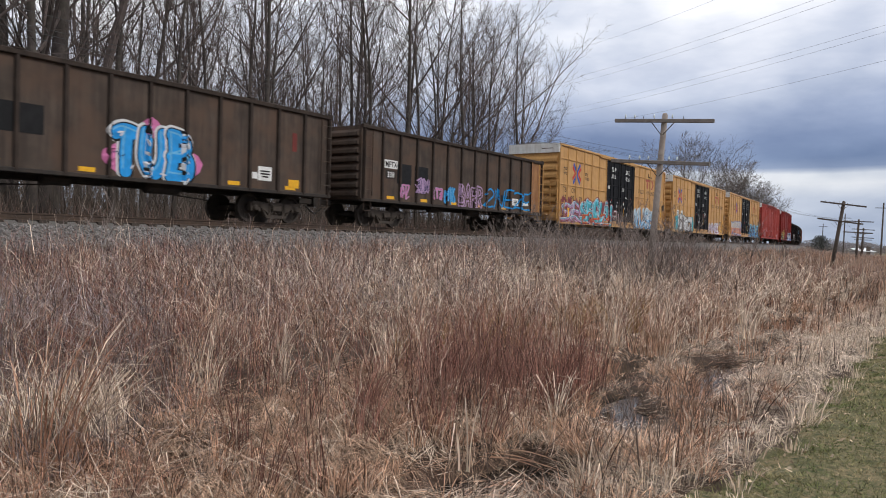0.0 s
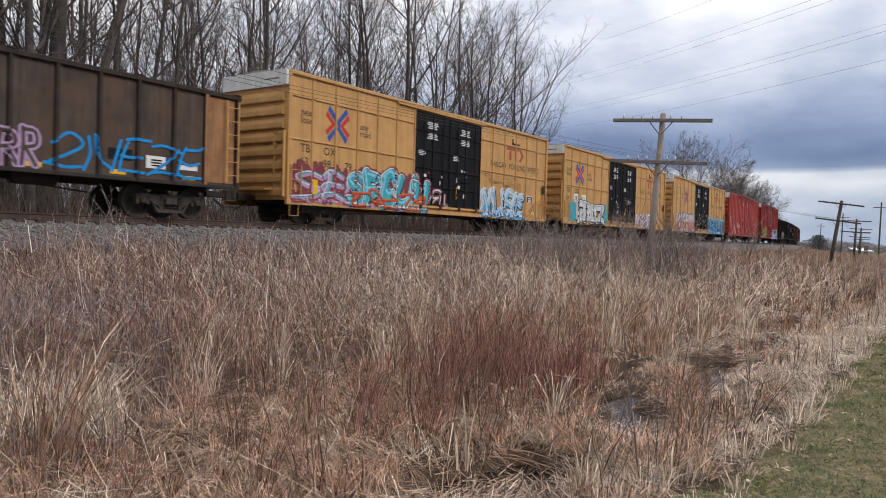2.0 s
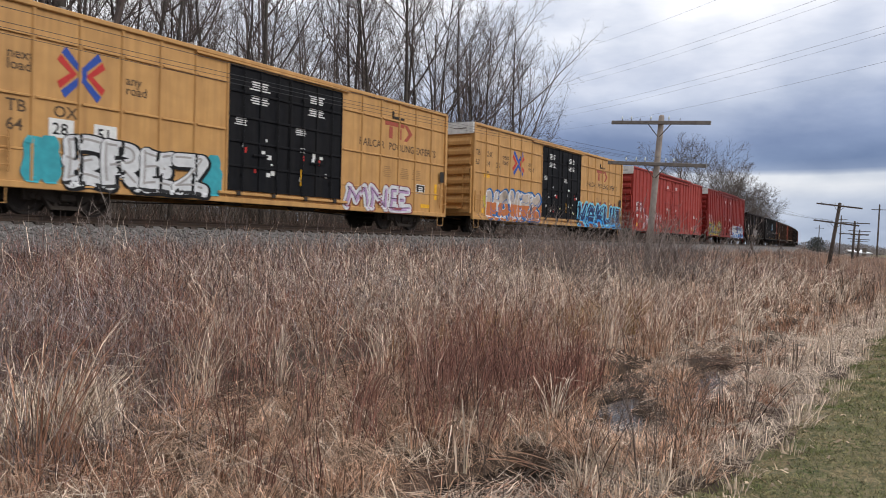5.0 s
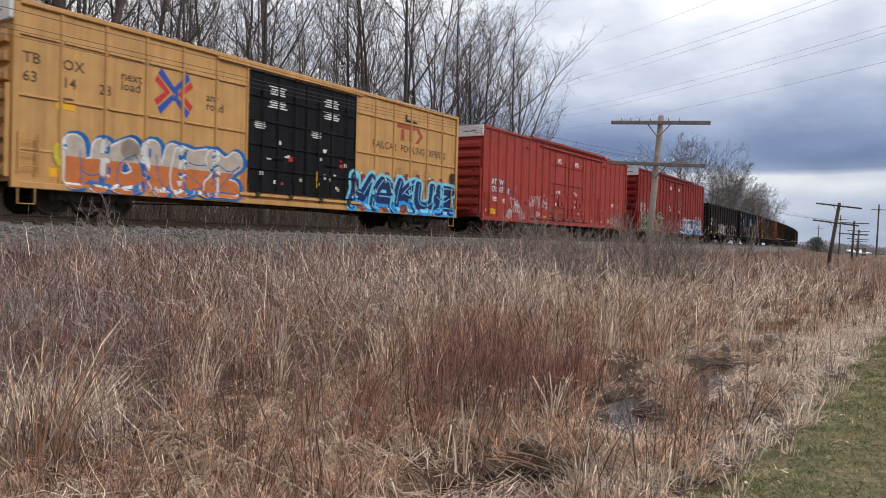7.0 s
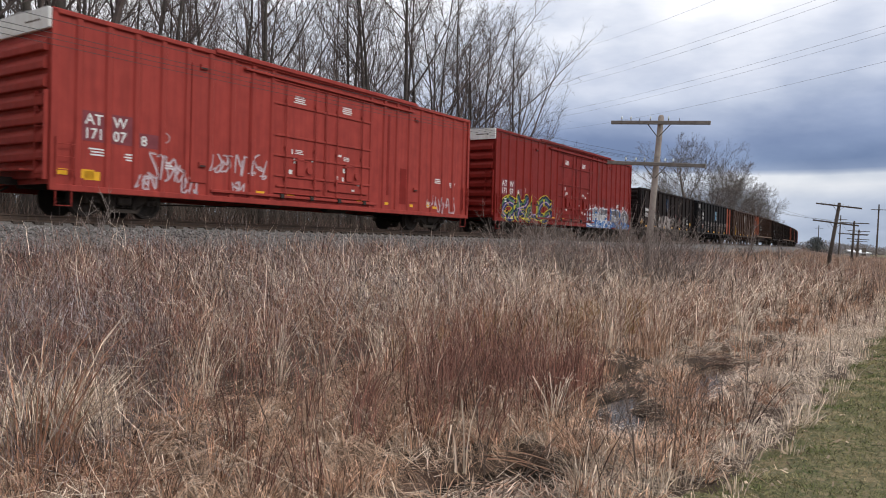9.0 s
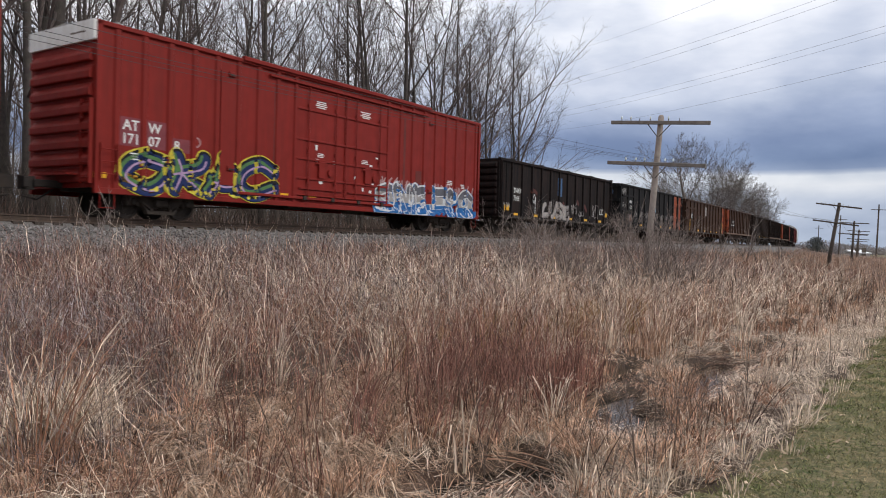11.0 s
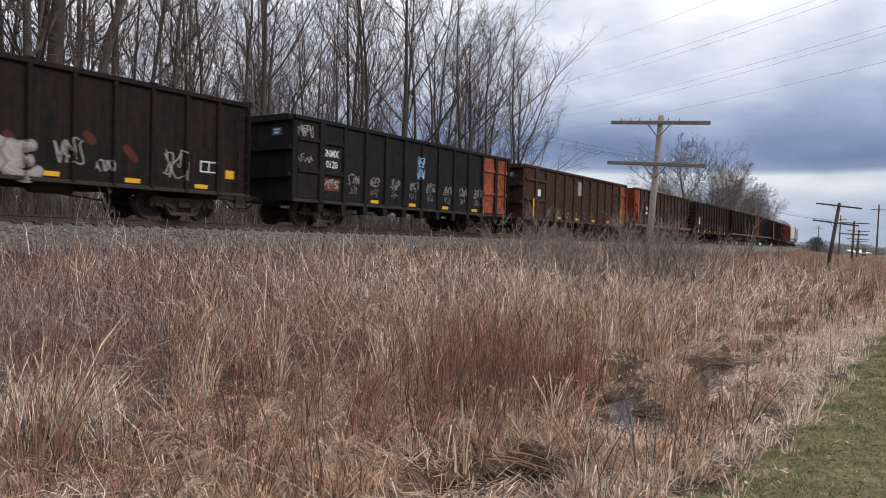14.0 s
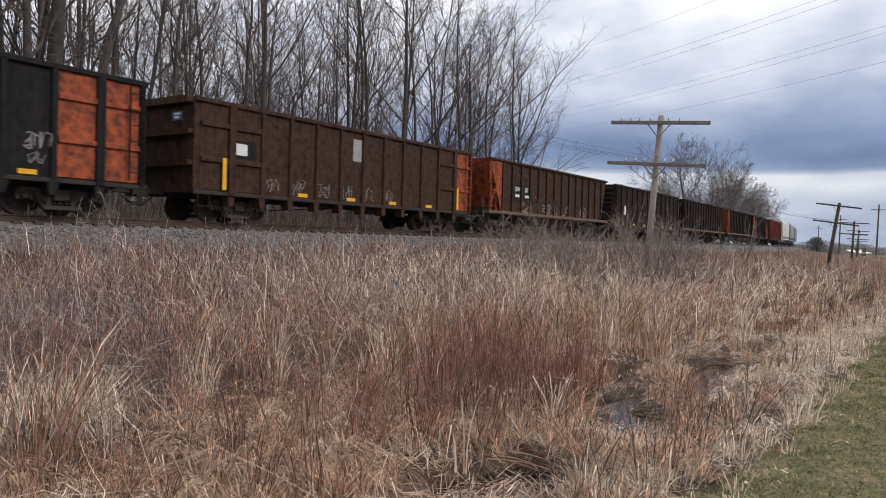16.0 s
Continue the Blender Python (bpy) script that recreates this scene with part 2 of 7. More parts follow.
# ---------------------------------------------------------------- mesh helpers
class Mesh:
    """Collects vertices and faces of simple solids."""

    def __init__(self):
        self.v, self.f, self.slots = [], [], []

    def box(self, x0, x1, y0, y1, z0, z1, c=0.0):
        """A block; c: bevel of its four long upright or lengthwise edges is given by the shape of the end profile."""
        if c <= 0:
            b = len(self.v)
            self.v += [(x, y, z) for x in (x0, x1) for y in (y0, y1) for z in (z0, z1)]
            self.f += [tuple(b + i for i in q) for q in ((0, 1, 3, 2), (4, 6, 7, 5), (0, 4, 5, 1), (2, 3, 7, 6), (0, 2, 6, 4), (1, 5, 7, 3))]
            return self
        prof = [(y0 + c, z0), (y1 - c, z0), (y1, z0 + c), (y1, z1 - c), (y1 - c, z1), (y0 + c, z1), (y0, z1 - c), (y0, z0 + c)]
        return self.sweep_x(prof, x0, x1)

    def sweep_x(self, prof, x0, x1):
        b, n = len(self.v), len(prof)
        self.v += [(x0, y, z) for y, z in prof] + [(x1, y, z) for y, z in prof]
        self.f += [(b + i, b + (i + 1) % n, b + n + (i + 1) % n, b + n + i) for i in range(n)]
        self.f += [tuple(b + n - 1 - i for i in range(n)), tuple(b + n + i for i in range(n))]
        return self

    def prism_y(self, prof, y0, y1):
        """A profile of (x, z) swept across y."""
        b, n = len(self.v), len(prof)
        self.v += [(x, y0, z) for x, z in prof] + [(x, y1, z) for x, z in prof]
        self.f += [(b + i, b + n + i, b + n + (i + 1) % n, b + (i + 1) % n) for i in range(n)]
        self.f += [tuple(b + i for i in range(n)), tuple(b + 2 * n - 1 - i for i in range(n))]
        return self

    def lathe_y(self, prof, cx, cy, cz, n=20):
        """A profile of (radius, y) turned about the y axis."""
        b, m = len(self.v), len(prof)
        for i in range(n):
            a = 2 * math.pi * i / n
            self.v += [(cx + r * math.cos(a), cy + y, cz + r * math.sin(a)) for r, y in prof]
        for i in range(n):
            j = (i + 1) % n
            for k in range(m - 1):
                self.f.append((b + i * m + k, b + i * m + k + 1, b + j * m + k + 1, b + j * m + k))
        return self

    def tube(self, pts, radii, n=5, cap=True):
        b = len(self.v)
        for k, p in enumerate(pts):
            p = Vector(p)
            d = (Vector(pts[min(k + 1, len(pts) - 1)]) - Vector(pts[max(k - 1, 0)]))
            d = d.normalized() if d.length > 1e-9 else Vector((0, 0, 1))
            u = d.cross(Vector((0.31, 0.87, 0.17))).normalized()
            w = d.cross(u)
            r = radii[k] if hasattr(radii, "__len__") else radii
            for i in range(n):
                a = 2 * math.pi * i / n
                q = p + (u * math.cos(a) + w * math.sin(a)) * r
                self.v.append((q.x, q.y, q.z))
        for k in range(len(pts) - 1):
            for i in range(n):
                j = (i + 1) % n
                self.f.append((b + k * n + i, b + k * n + j, b + (k + 1) * n + j, b + (k + 1) * n + i))
        if cap:
            self.f += [tuple(b + n - 1 - i for i in range(n)), tuple(b + (len(pts) - 1) * n + i for i in range(n))]
        return self

    def quad(self, a, b_, c, d):
        b = len(self.v)
        self.v += [a, b_, c, d]
        self.f.append((b, b + 1, b + 2, b + 3))
        return self

    def data(self, name, material, smooth=False):
        me = bpy.data.meshes.new(name)
        me.from_pydata(self.v, [], self.f)
        for m in (material if isinstance(material, list) else [material]):
            me.materials.append(m)
        if self.slots:
            me.polygons.foreach_set("material_index", self.slots)
        bm = bmesh.new(); bm.from_mesh(me)
        bmesh.ops.recalc_face_normals(bm, faces=bm.faces)
        bm.to_mesh(me); bm.free()
        if smooth:
            me.polygons.foreach_set("use_smooth", [True] * len(me.polygons))
        return me


def part(name, shape, material, parent, label="", smooth=False, at=None):
    """ONE mesh object under a thing or a part. shape: a Mesh, or mesh data to share."""
    me = shape.data(name, material, smooth) if isinstance(shape, Mesh) else shape
    ob = new(name, me)
    ob.parent = parent
    if at is not None:
        ob.matrix_basis = at
    if label:
        ob["label"] = label
    return ob


def thing(name, label, category, group="", kind="", at=None):
    ob = new(name)
    ob.empty_display_size = 0.3
    tagged(ob, label, category, group, kind)
    if at is not None:
        ob.matrix_basis = at
    return ob


def numpy_mesh(name, verts, faces_flat, sizes, material):
    """A large mesh from arrays; faces_flat: vertex numbers one face after another, sizes: corners of each."""
    me = bpy.data.meshes.new(name)
    me.vertices.add(len(verts)); me.vertices.foreach_set("co", verts.astype(np.float32).ravel())
    me.loops.add(len(faces_flat)); me.loops.foreach_set("vertex_index", faces_flat.astype(np.int32))
    starts = np.concatenate([[0], np.cumsum(sizes)[:-1]]).astype(np.int32)
    me.polygons.add(len(sizes)); me.polygons.foreach_set("loop_start", starts)
    me.update(calc_edges=True)
    me.materials.append(material)
    return me


# ---------------------------------------------------------------- the line of the track
HEAD = radians(34.12)
DX, DY = math.sin(HEAD), math.cos(HEAD)
NX, NY = -DY, DX                       # to the far side
DC, S0, RAD, S1 = 19.55, 30.4, 1107.0, 430.0
RAIL_Z = 1.87


def track(s, e=0.0):
    """Place and heading of the line at arc length s, e metres towards the field."""
    a = (min(max(s, S0), S1) - S0) / RAD
    q = min(s, S0)
    rest = max(s - S1, 0)
    x = NX * DC + DX * (q + RAD * math.sin(a)) + NX * RAD * (1 - math.cos(a))
    y = NY * DC + DY * (q + RAD * math.sin(a)) + NY * RAD * (1 - math.cos(a))
    dx, dy = DX * math.cos(a) + NX * math.sin(a), DY * math.cos(a) + NY * math.sin(a)
    return x + dx * rest + dy * e, y + dy * rest - dx * e, dx, dy


def track_many(s, e):
    s, e = np.asarray(s, float), np.asarray(e, float)
    a = (np.clip(s, S0, S1) - S0) / RAD
    q, rest = np.minimum(s, S0), np.maximum(s - S1, 0)
    dx, dy = DX * np.cos(a) + NX * np.sin(a), DY * np.cos(a) + NY * np.sin(a)
    x = NX * DC + DX * (q + RAD * np.sin(a)) + NX * RAD * (1 - np.cos(a)) + dx * rest + dy * e
    y = NY * DC + DY * (q + RAD * np.sin(a)) + NY * RAD * (1 - np.cos(a)) + dy * rest - dx * e
    return x, y


def along_across(x, y):
    """Arc length and distance from the line (towards the field) of points in the plan."""
    s, e = DX * x + DY * y, DC - (NX * x + NY * y)
    ox, oy = NX * DC + DX * S0 + NX * RAD, NY * DC + DY * S0 + NY * RAD
    rx, ry = x - ox, y - oy
    r = np.hypot(rx, ry)
    ang = np.arctan2(rx * DX + ry * DY, -(rx * NX + ry * NY))
    arc = (s > S0) & (ang > 0) & (ang < 1.2)
    return np.where(arc, S0 + np.clip(ang, 0, 1.2) * RAD, s), np.where(arc, r - RAD, e)


def wobble(x, y, f, seed=0.0):
    """Smooth, cheap relief between -1 and 1."""
    return (np.sin(x * f + 1.3 * np.sin(y * f * .7 + seed)) + np.sin(y * f * 1.31 + 1.7 * np.sin(x * f * .53 + 2 + seed)) +
            np.sin((x + y) * f * .77 + seed * 2.1)) / 3


LAWN_E = 18.55


def lawn_edge(x, y, s):
    """Across-track place of the lawn's uneven edge; it bows out towards the near end."""
    return LAWN_E - .32 * np.exp(-np.clip(s - 4.0, -1.5, 99) / 2.2) + .07 * wobble(x, y, 1.1) + .09 * wobble(x, y, 3.3, 1)
WATER_Z = -0.27
# pools in the ditch: along, across, half-lengths along and across the line
POOLS = [(7.22, 16.84, .50, .25), (8.1, 16.55, .5, .18), (9.5, 17.05, .75, .28), (4.98, 16.94, .42, .30), (4.4, 16.62, .20, .16), (11.0, 16.75, .9, .2), (9.6, 15.95, .6, .14), (14.2, 16.9, .9, .14), (12.6, 17.0, .5, .14), (18.5, 16.6, 1.2, .15)]


def pool_depth(s, e):
    d = np.zeros_like(s)
    for a, b, u, w in POOLS:
        d = np.maximum(d, np.exp(-(((s - a) / u) ** 2 + ((e - b) / w) ** 2) ** 1.5))
    return d


def ground_z(x, y):
    s, e = along_across(x, y)
    edge = lawn_edge(x, y, s)
    ks = np.array([-400, -60, -20, -9, -5.2, -4.2, 4.2, 5.2, 7, 9, 12, 15.0, 15.9, 16.5, 17.3, 17.7, 18.2, 18.8, 30, 400])
    kz = np.array([1.2, 1.6, 1.75, 1.55, 1.1, 1.05, 1.05, .62, .42, .22, .06, -.10, -.15, -.18, -.17, -.13, -.06, 0, .04, .1])
    z = np.interp(e - (edge - LAWN_E), ks, kz)
    far = np.clip(1 - (np.hypot(x, y) - 60) / 100, 0, 1)
    rough = np.where(e > edge + .2, .012, .05) * np.clip((np.abs(e) - 4) / 2, 0, 1)
    z = z + rough * (wobble(x, y, 2.6, .4) + .6 * wobble(x, y, 6.1, 3)) * (.3 + .7 * far)
    return z - .45 * pool_depth(s + .12 * wobble(x, y, 5, 1), e + .07 * wobble(x, y, 6, 2))


# ---------------------------------------------------------------- ground, water
def axis(lo, hi, step, far, grow=1.28):
    v = list(np.arange(lo, hi + step / 2, step))
    d = step
    while v[-1] < far:
        d *= grow
        v.append(v[-1] + d)
    d = step
    while v[0] > -far:
        d *= grow
        v.insert(0, v[0] - d)
    return np.array(v)


def make_ground():
    u, w = axis(-8, 42, .3, 3200), axis(3, 23.5, .16, 3200)
    U, W = np.meshgrid(u, w, indexing="ij")
    x, y = DX * U + NX * (DC - W), DY * U + NY * (DC - W)
    z = ground_z(x, y)
    v = np.stack([x, y, z], -1).reshape(-1, 3)
    nu, nw = U.shape
    i = np.arange(nu * nw).reshape(nu, nw)
    q = np.stack([i[:-1, :-1], i[:-1, 1:], i[1:, 1:], i[1:, :-1]], -1).reshape(-1, 4)
    me = numpy_mesh("ground", v, q.ravel(), np.full(len(q), 4), M_EARTH)
    me.materials.append(M_LAWN)
    cx, cy = v[q].mean(1)[:, 0], v[q].mean(1)[:, 1]
    s, e = along_across(cx, cy)
    me.polygons.foreach_set("material_index", (e > lawn_edge(cx, cy, s) - .05).astype(np.int32))
    me.polygons.foreach_set("use_smooth", [True] * len(q))
    ob = new("ground", me)
    tagged(ob, "marshy dead-grass field sloping from mown lawn to the rail bank", "ground", kind="structure")


make_ground()


def make_water():
    xs = np.arange(-30, 90, 1.5)
    v, f = [], []
    for k, s in enumerate(xs):
        for e in (15.4, 18.0):
            x, y, *_ = track(s, e)
            v.append((x, y, WATER_Z))
        if k:
            f.append((2 * k - 2, 2 * k - 1, 2 * k + 1, 2 * k))
    me = bpy.data.meshes.new("water"); me.from_pydata(v, [], f); me.materials.append(M_WATER)
    tagged(new("water", me), "dark standing water in the ditch among dead reeds", "water", kind="structure")


make_water()


# ---------------------------------------------------------------- ballast, rails, ties
def sweep_line(name, prof, s_list, material, closed=True):
    """A profile of (e, z) carried along the line."""
    v, f, n = [], [], len(prof)
    for k, s in enumerate(s_list):
        for e, z in prof:
            x, y, *_ = track(s, e)
            v.append((x, y, z))
        if k:
            for i in range(n if closed else n - 1):
                j = (i + 1) % n
                f.append(((k - 1) * n + i, (k - 1) * n + j, k * n + j, k * n + i))
    me = bpy.data.meshes.new(name); me.from_pydata(v, [], f); me.materials.append(material)
    return me


S_LINE = [-120, -90, -60, -40] + list(range(-28, 120, 4)) + list(range(120, 440, 10)) + [480, 600, 900]
BED = RAIL_Z - 0.19


def make_track():
    bed = tagged(new("ballast", sweep_line("ballast", [(-5.0, .7), (-4.2, 1.02), (-1.9, BED), (1.15, BED), (1.4, BED - .10), (1.9, BED - .15), (2.2, BED - .18), (3.3, 1.17), (4.5, .80), (5.4, .40)], S_LINE, M_BALLAST, False)),
                 "grey crushed-stone ballast bank under the track", "ballast", kind="structure")
    rail = thing("railway_track", "single railway track, steel rails on creosoted ties", "railway track", kind="structure")
    z = RAIL_Z
    prof = [(.07, z - .18), (.07, z - .165), (.012, z - .14), (.012, z - .05), (.036, z - .038), (.036, z - .006), (.028, z), (-.028, z), (-.036, z - .006), (-.036, z - .038), (-.012, z - .05), (-.012, z - .14), (-.07, z - .165), (-.07, z - .18)]
    for e0 in (.755, -.755):
        me = sweep_line("rail", [(e0 + e, zz) for e, zz in prof], S_LINE, M_RAIL)
        me.materials.append(M_RAILTOP)
        me.polygons.foreach_set("material_index", [1 if i % len(prof) == 6 else 0 for i in range(len(me.polygons))])
        r = new("rail", me); r.parent = rail
    tie = Mesh().box(-.115, .115, -1.3, 1.3, -.18, 0, .012).data("tie", M_TIE)
    for k in range(150):
        s = -6 + .5 * k
        x, y, dx, dy = track(s)
        part("tie", tie, M_TIE, rail, at=pose(x, y, z - .178 + .008 * math.sin(k * 2.3), 0, 0, math.degrees(math.atan2(dy, dx)) + 1.2 * math.sin(k * 1.7)))
    # loose stones over the near shoulder
    rng = np.random.default_rng(5)
    n = 9000
    s = 6 + 40 * rng.random(n) ** 1.5
    e = 1.5 + 3.3 * rng.random(n)
    zb = np.interp(e, [1.15, 1.4, 1.9, 2.2, 3.3, 4.5, 5.4], [BED, BED - .10, BED - .15, BED - .18, 1.17, .80, .40])
    x, y = track_many(s, e)
    r = .022 + .03 * rng.random(n)
    octa = np.array([[1, 0, 0], [0, 1, 0], [-1, 0, 0], [0, -1, 0], [0, 0, .8], [0, 0, -.8]])
    a = rng.random(n) * 6.28
    v = octa[None] * r[:, None, None] * (.7 + .6 * rng.random((n, 6, 1)))
    vx = v[..., 0] * np.cos(a)[:, None] - v[..., 1] * np.sin(a)[:, None] + x[:, None]
    vy = v[..., 0] * np.sin(a)[:, None] + v[..., 1] * np.cos(a)[:, None] + y[:, None]
    vz = v[..., 2] + zb[:, None] + .01
    tri = np.array([[0, 1, 4], [1, 2, 4], [2, 3, 4], [3, 0, 4], [1, 0, 5], [2, 1, 5], [3, 2, 5], [0, 3, 5]])
    f = (tri[None] + 6 * np.arange(n)[:, None, None]).reshape(-1)
    me = numpy_mesh("ballast_stones", np.stack([vx, vy, vz], -1).reshape(-1, 3), f, np.full(n * 8, 3), M_STONE)
    tagged(new("ballast_stones", me), "loose grey crushed stones on the ballast shoulder", "stones", kind="stuff")


make_track()


# ---------------------------------------------------------------- trees
def grow_tree(seed, height, r0, fork=0.0, crown_from=.3, spread=.55, limbs=13, twigs=4, tw=1.0, wood=None, lean=(0, 0), reach=.36, rise=.14, fine=(8, 6), long=1.0):
    """Trunk and crown of a bare tree: long rising limbs, finer branches along them, and twigs.
    spread: how far limbs stand off the trunk (radians); lean: a side to which the limbs grow longer."""
    rng = random.Random(seed)
    trunk, crown = Mesh(), Mesh()
    open_side = Vector((lean[0], lean[1], 0))
    segs_of, jit_of = (10, 7, 4, 2, 1), (.04, .10, .14, .17, 0)
    count, share = (limbs, *fine, twigs), (reach, .44, .46 * long, .52 * long)

    def ribbon(pts, w, d):
        side = d.cross(Vector((rng.gauss(0, 1), rng.gauss(0, 1), rng.gauss(0, .6)))).normalized() * w * tw
        b, n = len(crown.v), len(pts)
        for k, q in enumerate(pts[:-1]):
            t = side * (1 - .45 * k / n)
            crown.v += [tuple(q - t), tuple(q + t)]
            if k:
                crown.f.append((b + 2 * k - 2, b + 2 * k - 1, b + 2 * k + 1, b + 2 * k))
        crown.v.append(tuple(pts[-1]))
        crown.f.append((b + 2 * n - 4, b + 2 * n - 3, b + 2 * n - 2))

    def branch(p, d, length, r, level):
        segs, jit = segs_of[level], jit_of[level]
        pts, rad, ds = [Vector(p)], [r], [d.copy()]
        for k in range(segs):
            d = (d + Vector((rng.gauss(0, jit), rng.gauss(0, jit), rng.gauss(0, jit * .7) + (0, rise, .07, .03, 0)[level]))).normalized()
            pts.append(pts[-1] + d * length / segs)
            rad.append(max(r * (1 - (k + 1) / segs * (.85, .82, .8, .8, .8)[level]), .004))
            ds.append(d.copy())
        if level == 0:
            trunk.tube(pts, rad, 10, False)
        elif level == 1:
            crown.tube(pts, rad, 6, False)
        elif level == 2:
            crown.tube(pts, rad, 3, False)
        else:
            ribbon(pts, (.0075, .0048)[level - 3], ds[0])
        if level == 4:
            return
        n, lo = count[level], (crown_from, .16, .14, .12)[level]
        turn = rng.random() * 6.283
        for i in range(n):
            f = lo + (1 - lo) * ((i + .15 + rng.random() * .7) / n)
            k = min(int(f * segs), segs - 1)
            q, a = pts[k].lerp(pts[k + 1], f * segs - k), ds[k]
            turn += 2.4 + rng.gauss(0, .35)
            u = a.cross(Vector((.3, .2, 1) if abs(a.z) < .9 else (1, .2, 0))).normalized()
            side = u * math.cos(turn) + a.cross(u) * math.sin(turn)
            if level:
                side = (side + Vector((0, 0, .35))).normalized()
            ang = (spread * (1.2 - .6 * f), .74, .80, .8)[level] * (.75 + .5 * rng.random())
            nd = (a * math.cos(ang) + side * math.sin(ang)).normalized()
            ln = length * share[level] * (1.2 - .7 * f) * (.65 + .6 * rng.random())
            if level == 0 and open_side.length:
                ln *= 1 + .8 * max(-.5, side.dot(open_side))
            branch(q, nd, ln, max(min(rad[k] * .8, (.011 + .0058 * ln, .005 + .0055 * ln, .005, .004)[level] * (.8 + .4 * rng.random())), .004), level + 1)
        if level == 0 and fork:
            k = int(segs * fork)
            nd = (ds[k] + Vector((.42, .1, .1))).normalized()
            branch(pts[k], nd, length * .62, rad[k] * .74, 1)

    branch((0, 0, -.4), Vector((rng.gauss(0, .035), rng.gauss(0, .035), 1)).normalized(), height, r0, 0)
    return trunk.data("trunk", wood or M_BARK, True), crown.data("crown", wood or M_TWIG)


TREE_LABELS = ["tall bare grey-barked woodland tree with fine twigs", "slender leafless tree with upright limbs at the wood's edge",
               "leafless forked tree with a thick dark trunk"]
KINDS = [grow_tree(11, 19, .165, 0, .22, .95, 14, 5), grow_tree(12, 18, .13, 0, .26, .85, 13, 5), grow_tree(13, 21, .19, .42, .22, 1.0, 14, 5),
         grow_tree(14, 16, .10, 0, .20, .95, 13, 5), grow_tree(15, 19, .15, .34, .24, .95, 14, 5)]
# trees of the wood's end, with long limbs towards the open ground
EDGE = [grow_tree(41, 17, .16, .3, .12, .95, 14, 5, 1.0, None, (DX, DY), .36, .09), grow_tree(42, 15, .13, 0, .10, .95, 14, 5, 1.0, None, (DX, DY), .33, .09),
        grow_tree(43, 12.5, .10, .25, .08, .95, 13, 5, 1.0, None, (DX, DY), .33, .09)]
BIG = grow_tree(21, 19, .44, .16, .30, .62, 14)
ROUND = grow_tree(31, 11.0, .42, .12, .10, 1.05, 20, 6, 2.2, M_FARTWIG, (0, 0), .95, .08, (9, 6), 1.5)
DENSE = grow_tree(33, 9.5, .24, .15, .05, .95, 20, 6, 2.2, M_FARTWIG, (0, 0), .78, .08, (10, 7), 1.4)


def plant(meshes, x, y, turn, scale, label, group):
    z = float(ground_z(np.array([x]), np.array([y]))[0])
    t = thing("bare_tree", label, "tree", group)
    part("trunk", meshes[0], M_BARK, t)
    part("crown", meshes[1], M_TWIG, t)
    t.matrix_basis = pose(x, y, z - .1, 0, 0, turn)
    t.scale = (scale, scale, scale)
    return t


def make_woods():
    rng = random.Random(4)
    spots = []
    for k in range(3000):
        if len(spots) >= 84:
            break
        e = -6.5 - 30 * rng.random() ** 1.3
        s = -2 + (53 + .40 * (-e - 7)) * rng.random()
        if all((s - a) ** 2 + (e - b) ** 2 > 1.6 ** 2 for a, b in spots):
            spots.append((s, e))
    for k, (s, e) in enumerate(spots):
        x, y, *_ = track(s, e)
        i = rng.randrange(5)
        plant(KINDS[i], x, y, rng.random() * 360, .78 + .34 * rng.random(), TREE_LABELS[1 if i in (1, 3) else 0], "trees of the wood")
    for s, e, turn, sc in ((14.6, -8.2, 8, .95), (14.2, -10.5, 150, .85)):
        x, y, *_ = track(s, e)
        plant(BIG, x, y, turn, sc, TREE_LABELS[2], "trees of the wood")
    # slim trees that close the wood towards its end
    for s, e, i, sc in ((33, -9.5, 0, .9), (36.5, -7.4, 1, .95), (40.5, -8.4, 3, 1.05), (43, -11, 1, .95), (31.5, -8, 1, 1.0), (34.5, -10.8, 4, .95), (38.5, -9.8, 0, .95)):
        x, y, *_ = track(s, e)
        plant(KINDS[i], x, y, 61 * s, sc, TREE_LABELS[1], "trees of the wood")
    # the last trees of the wood reach out over the open ground
    for s, e, i, sc in ((54.0, -9.0, 1, 1.0), (50.5, -8.0, 0, 1.0), (48.5, -10.5, 0, .95), (55.5, -11.5, 2, 1.0), (55, -15, 0, .95), (46, -7.6, 1, 1.05), (57, -17, 1, 1.0), (44.5, -9, 0, 1.08), (49, -14, 0, 1.05), (41.5, -7.2, 2, 1.1)):
        x, y, *_ = track(s, e)
        plant(EDGE[i], x, y, 7 * (s % 5) - 15, sc, TREE_LABELS[0], "trees of the wood")
    for px, yy, m, sc, turn in ((.327, 118, ROUND, 1.12, 40), (.352, 126, DENSE, 1.12, 170), (.372, 132, DENSE, 1.12, 100), (.389, 142, DENSE, 1.1, 10), (.405, 156, DENSE, 1.02, 60), (.419, 165, DENSE, .95, 220), (.432, 185, DENSE, .88, 300), (.305, 135, DENSE, .95, 250), (.285, 150, DENSE, .9, 30)):
        plant(m, px * yy, yy, turn, sc, "broad round-crowned leafless tree beyond the track", "trees beyond the track")


make_woods()


